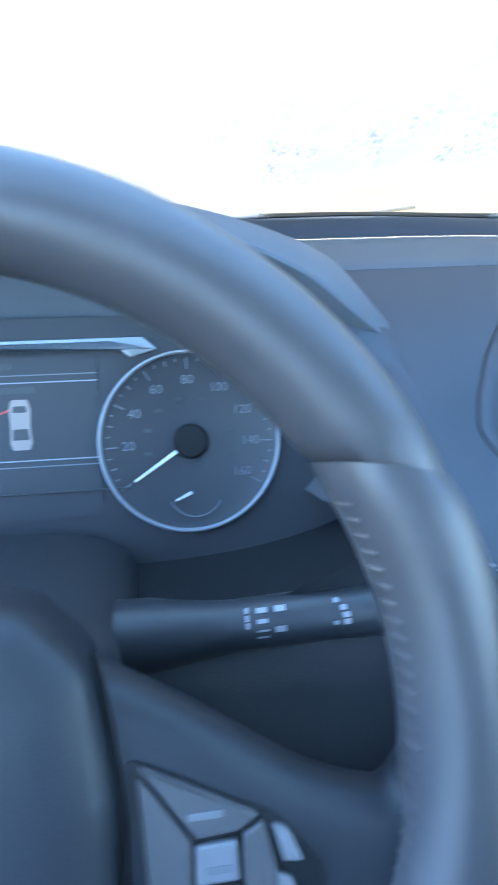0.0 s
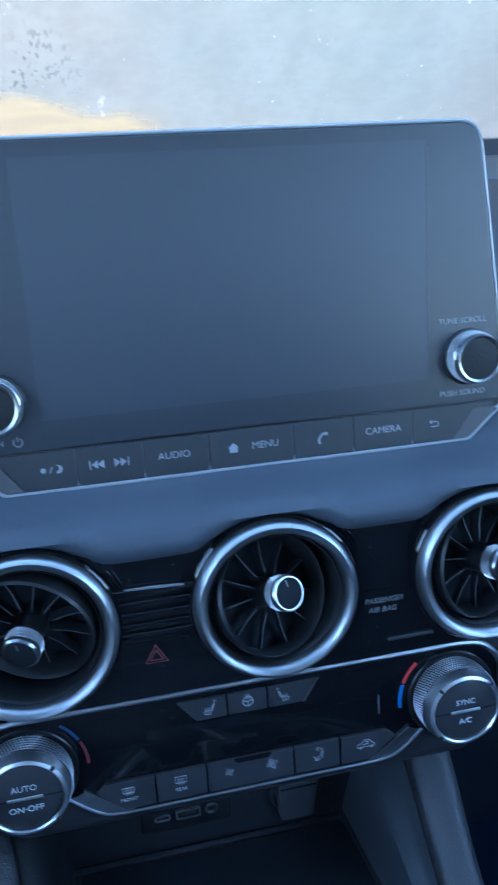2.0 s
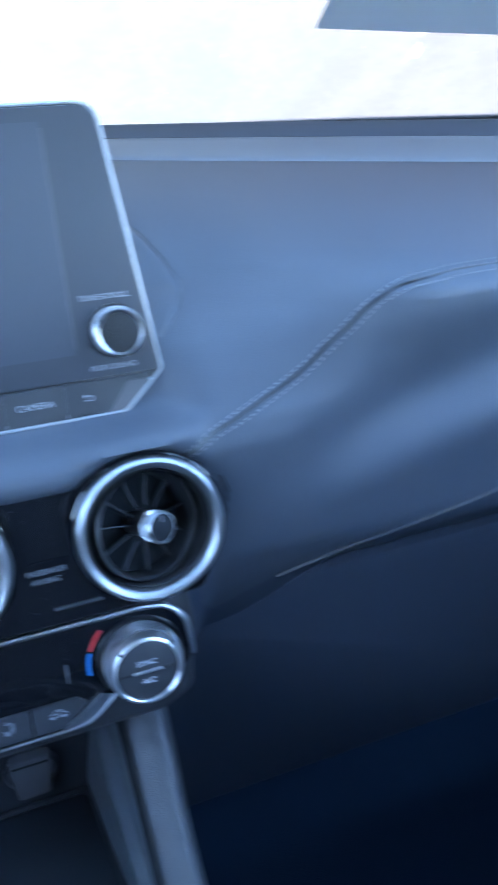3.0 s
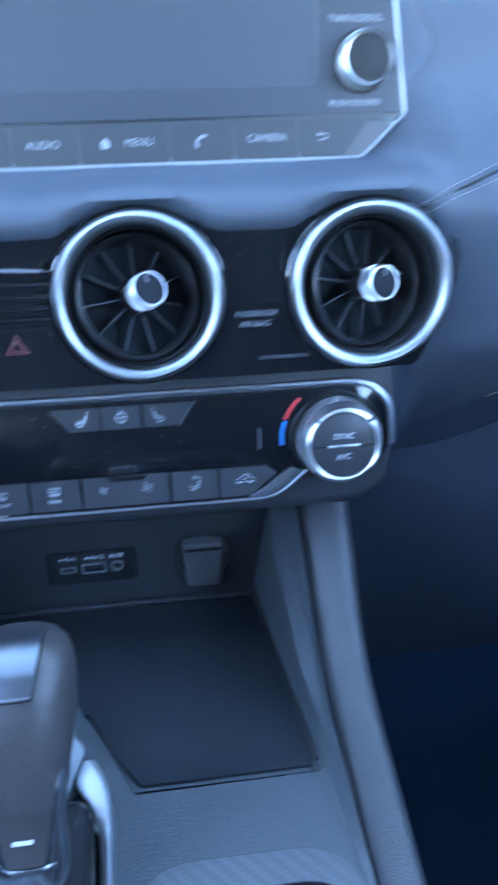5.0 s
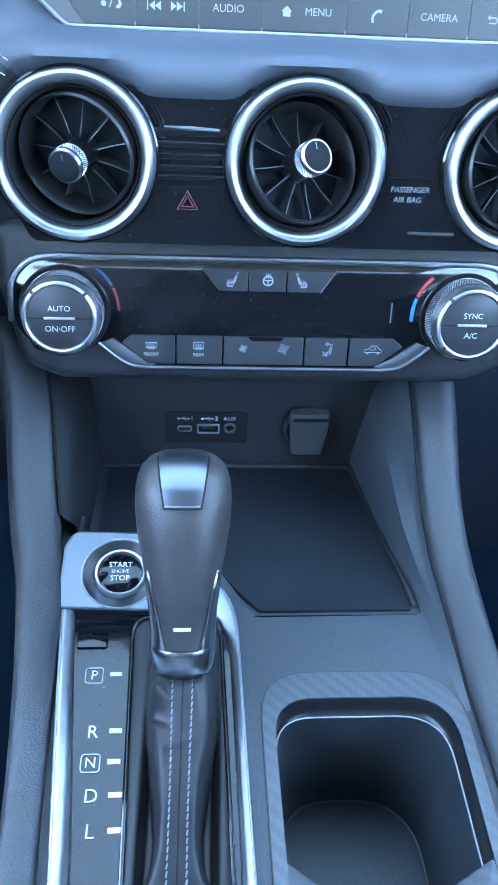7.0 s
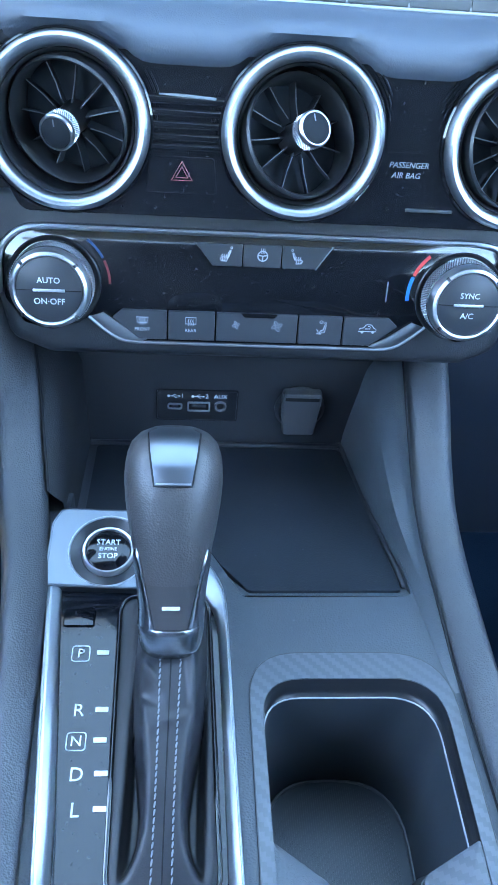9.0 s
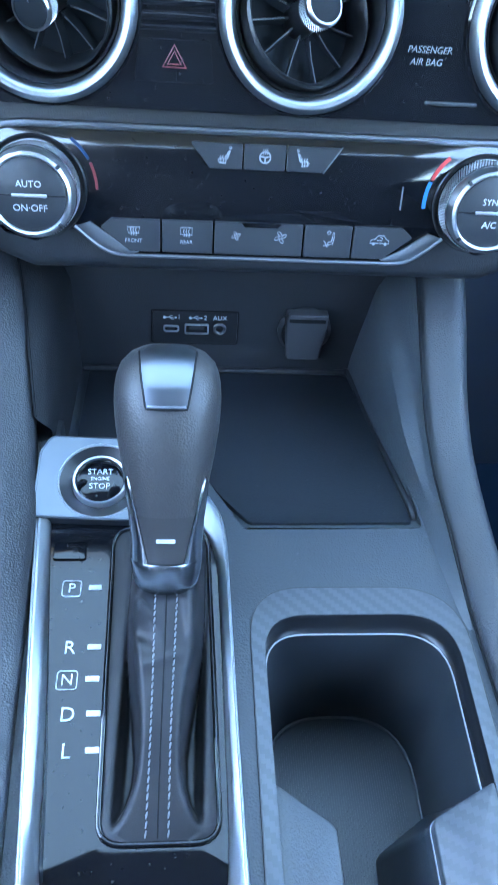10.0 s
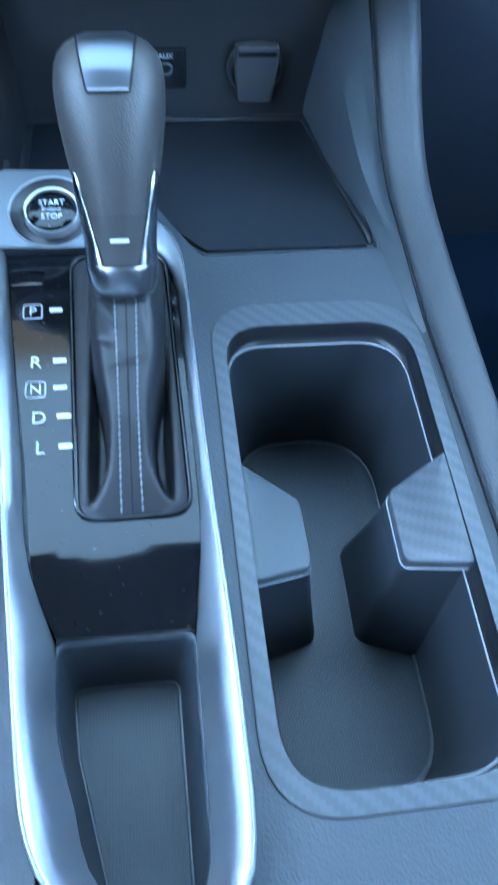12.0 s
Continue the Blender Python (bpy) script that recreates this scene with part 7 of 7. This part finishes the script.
for s in (-1, 1):
    rows = []
    tops = [(p.x, p.y) for p in spline([Vector((*p, 0)) for p in TOPE], 6)]
    for x, y in tops:
        low = interp(x, LOWE)
        rows.append([(s * x, yy, z) for yy, z in ((y - 0.004, -0.022), (y - 0.0005, -0.014), (y, -0.008), (y - 0.0012, -0.003), (y - 0.0045, 0.0015), (y - 0.0095, 0.0042), (y - 0.016, 0.0050), (y - 0.024, 0.0048), (low + 0.016, 0.0048), (low + 0.006, 0.002), (low, -0.006), (low, -0.02))])
    part("spoke", grid(rows), SPOKE, wheel, "dark padded spoke", sharp=60)
    part("cover_gap", tube([(s * x, y, z) for x, y, z in ((0.0585, 0.034, 0.003), (0.0625, 0.010, 0.0055), (0.0650, -0.02, 0.0055), (0.0640, -0.06, 0.0055), (0.062, -0.08, 0.0055))], 0.0014, 6), DEEP, wheel, "dark gap beside the cover")
    pan = rounded([(s * 0.0670, 0.000), (s * 0.1120, -0.0225), (s * 0.1275, -0.040), (s * 0.1290, -0.078), (s * 0.1000, -0.090), (s * 0.0720, -0.080), (s * 0.0700, -0.030)], [0.002, 0.006, 0.008, 0.01, 0.008, 0.008, 0.01], 4)
    panel = part("button_panel", prism(pan, 0.0, 0.0062), BLACK, wheel, "black button panel", sharp=18)
    for q in ([(0.0690, -0.0010), (0.1080, -0.0215), (0.1010, -0.0260), (0.0870, -0.0270)], [(0.0695, -0.0040), (0.0855, -0.0275), (0.0850, -0.0420), (0.0720, -0.0500)], [(0.0870, -0.0290), (0.1000, -0.0285), (0.1005, -0.0415), (0.0865, -0.0415)], [(0.1025, -0.0270), (0.1090, -0.0235), (0.1130, -0.0420), (0.1115, -0.0580), (0.1020, -0.0430)], [(0.0860, -0.0435), (0.1010, -0.0440), (0.1090, -0.0590), (0.0780, -0.0590), (0.0735, -0.0515)]):
        part("spoke_key", prism(rounded([(s * x, y) for x, y in q], 0.0012, 3), 0.006, 0.0092, 0.0010), SPOKE_SILVER if len(q) == 4 and q[0][0] == 0.0870 else KEY_GREY, panel, sharp=18)
    for x, y, w in ((0.0905, -0.0195, 0.0110), (0.0940, -0.0370, 0.0085), (0.0930, -0.0515, 0.0100)):
        part("key_mark", prism(rrect(s * x, y, w, 0.0024, 0.0006), 0.009, 0.0095), DIM_PRINT, panel, m=pose(0, 0, 0))
    for y0, y1 in ((-0.0245, -0.0385), (-0.0400, -0.0560)):
        part("silver_key", prism(rounded([(s * 0.1115, y0), (s * 0.1170, y0 - 0.003), (s * 0.1215, y1), (s * 0.1150, y1 + 0.001)], 0.001, 3), 0.006, 0.0090, 0.0008), SPOKE_SILVER, panel, "silver-grey key", sharp=18)
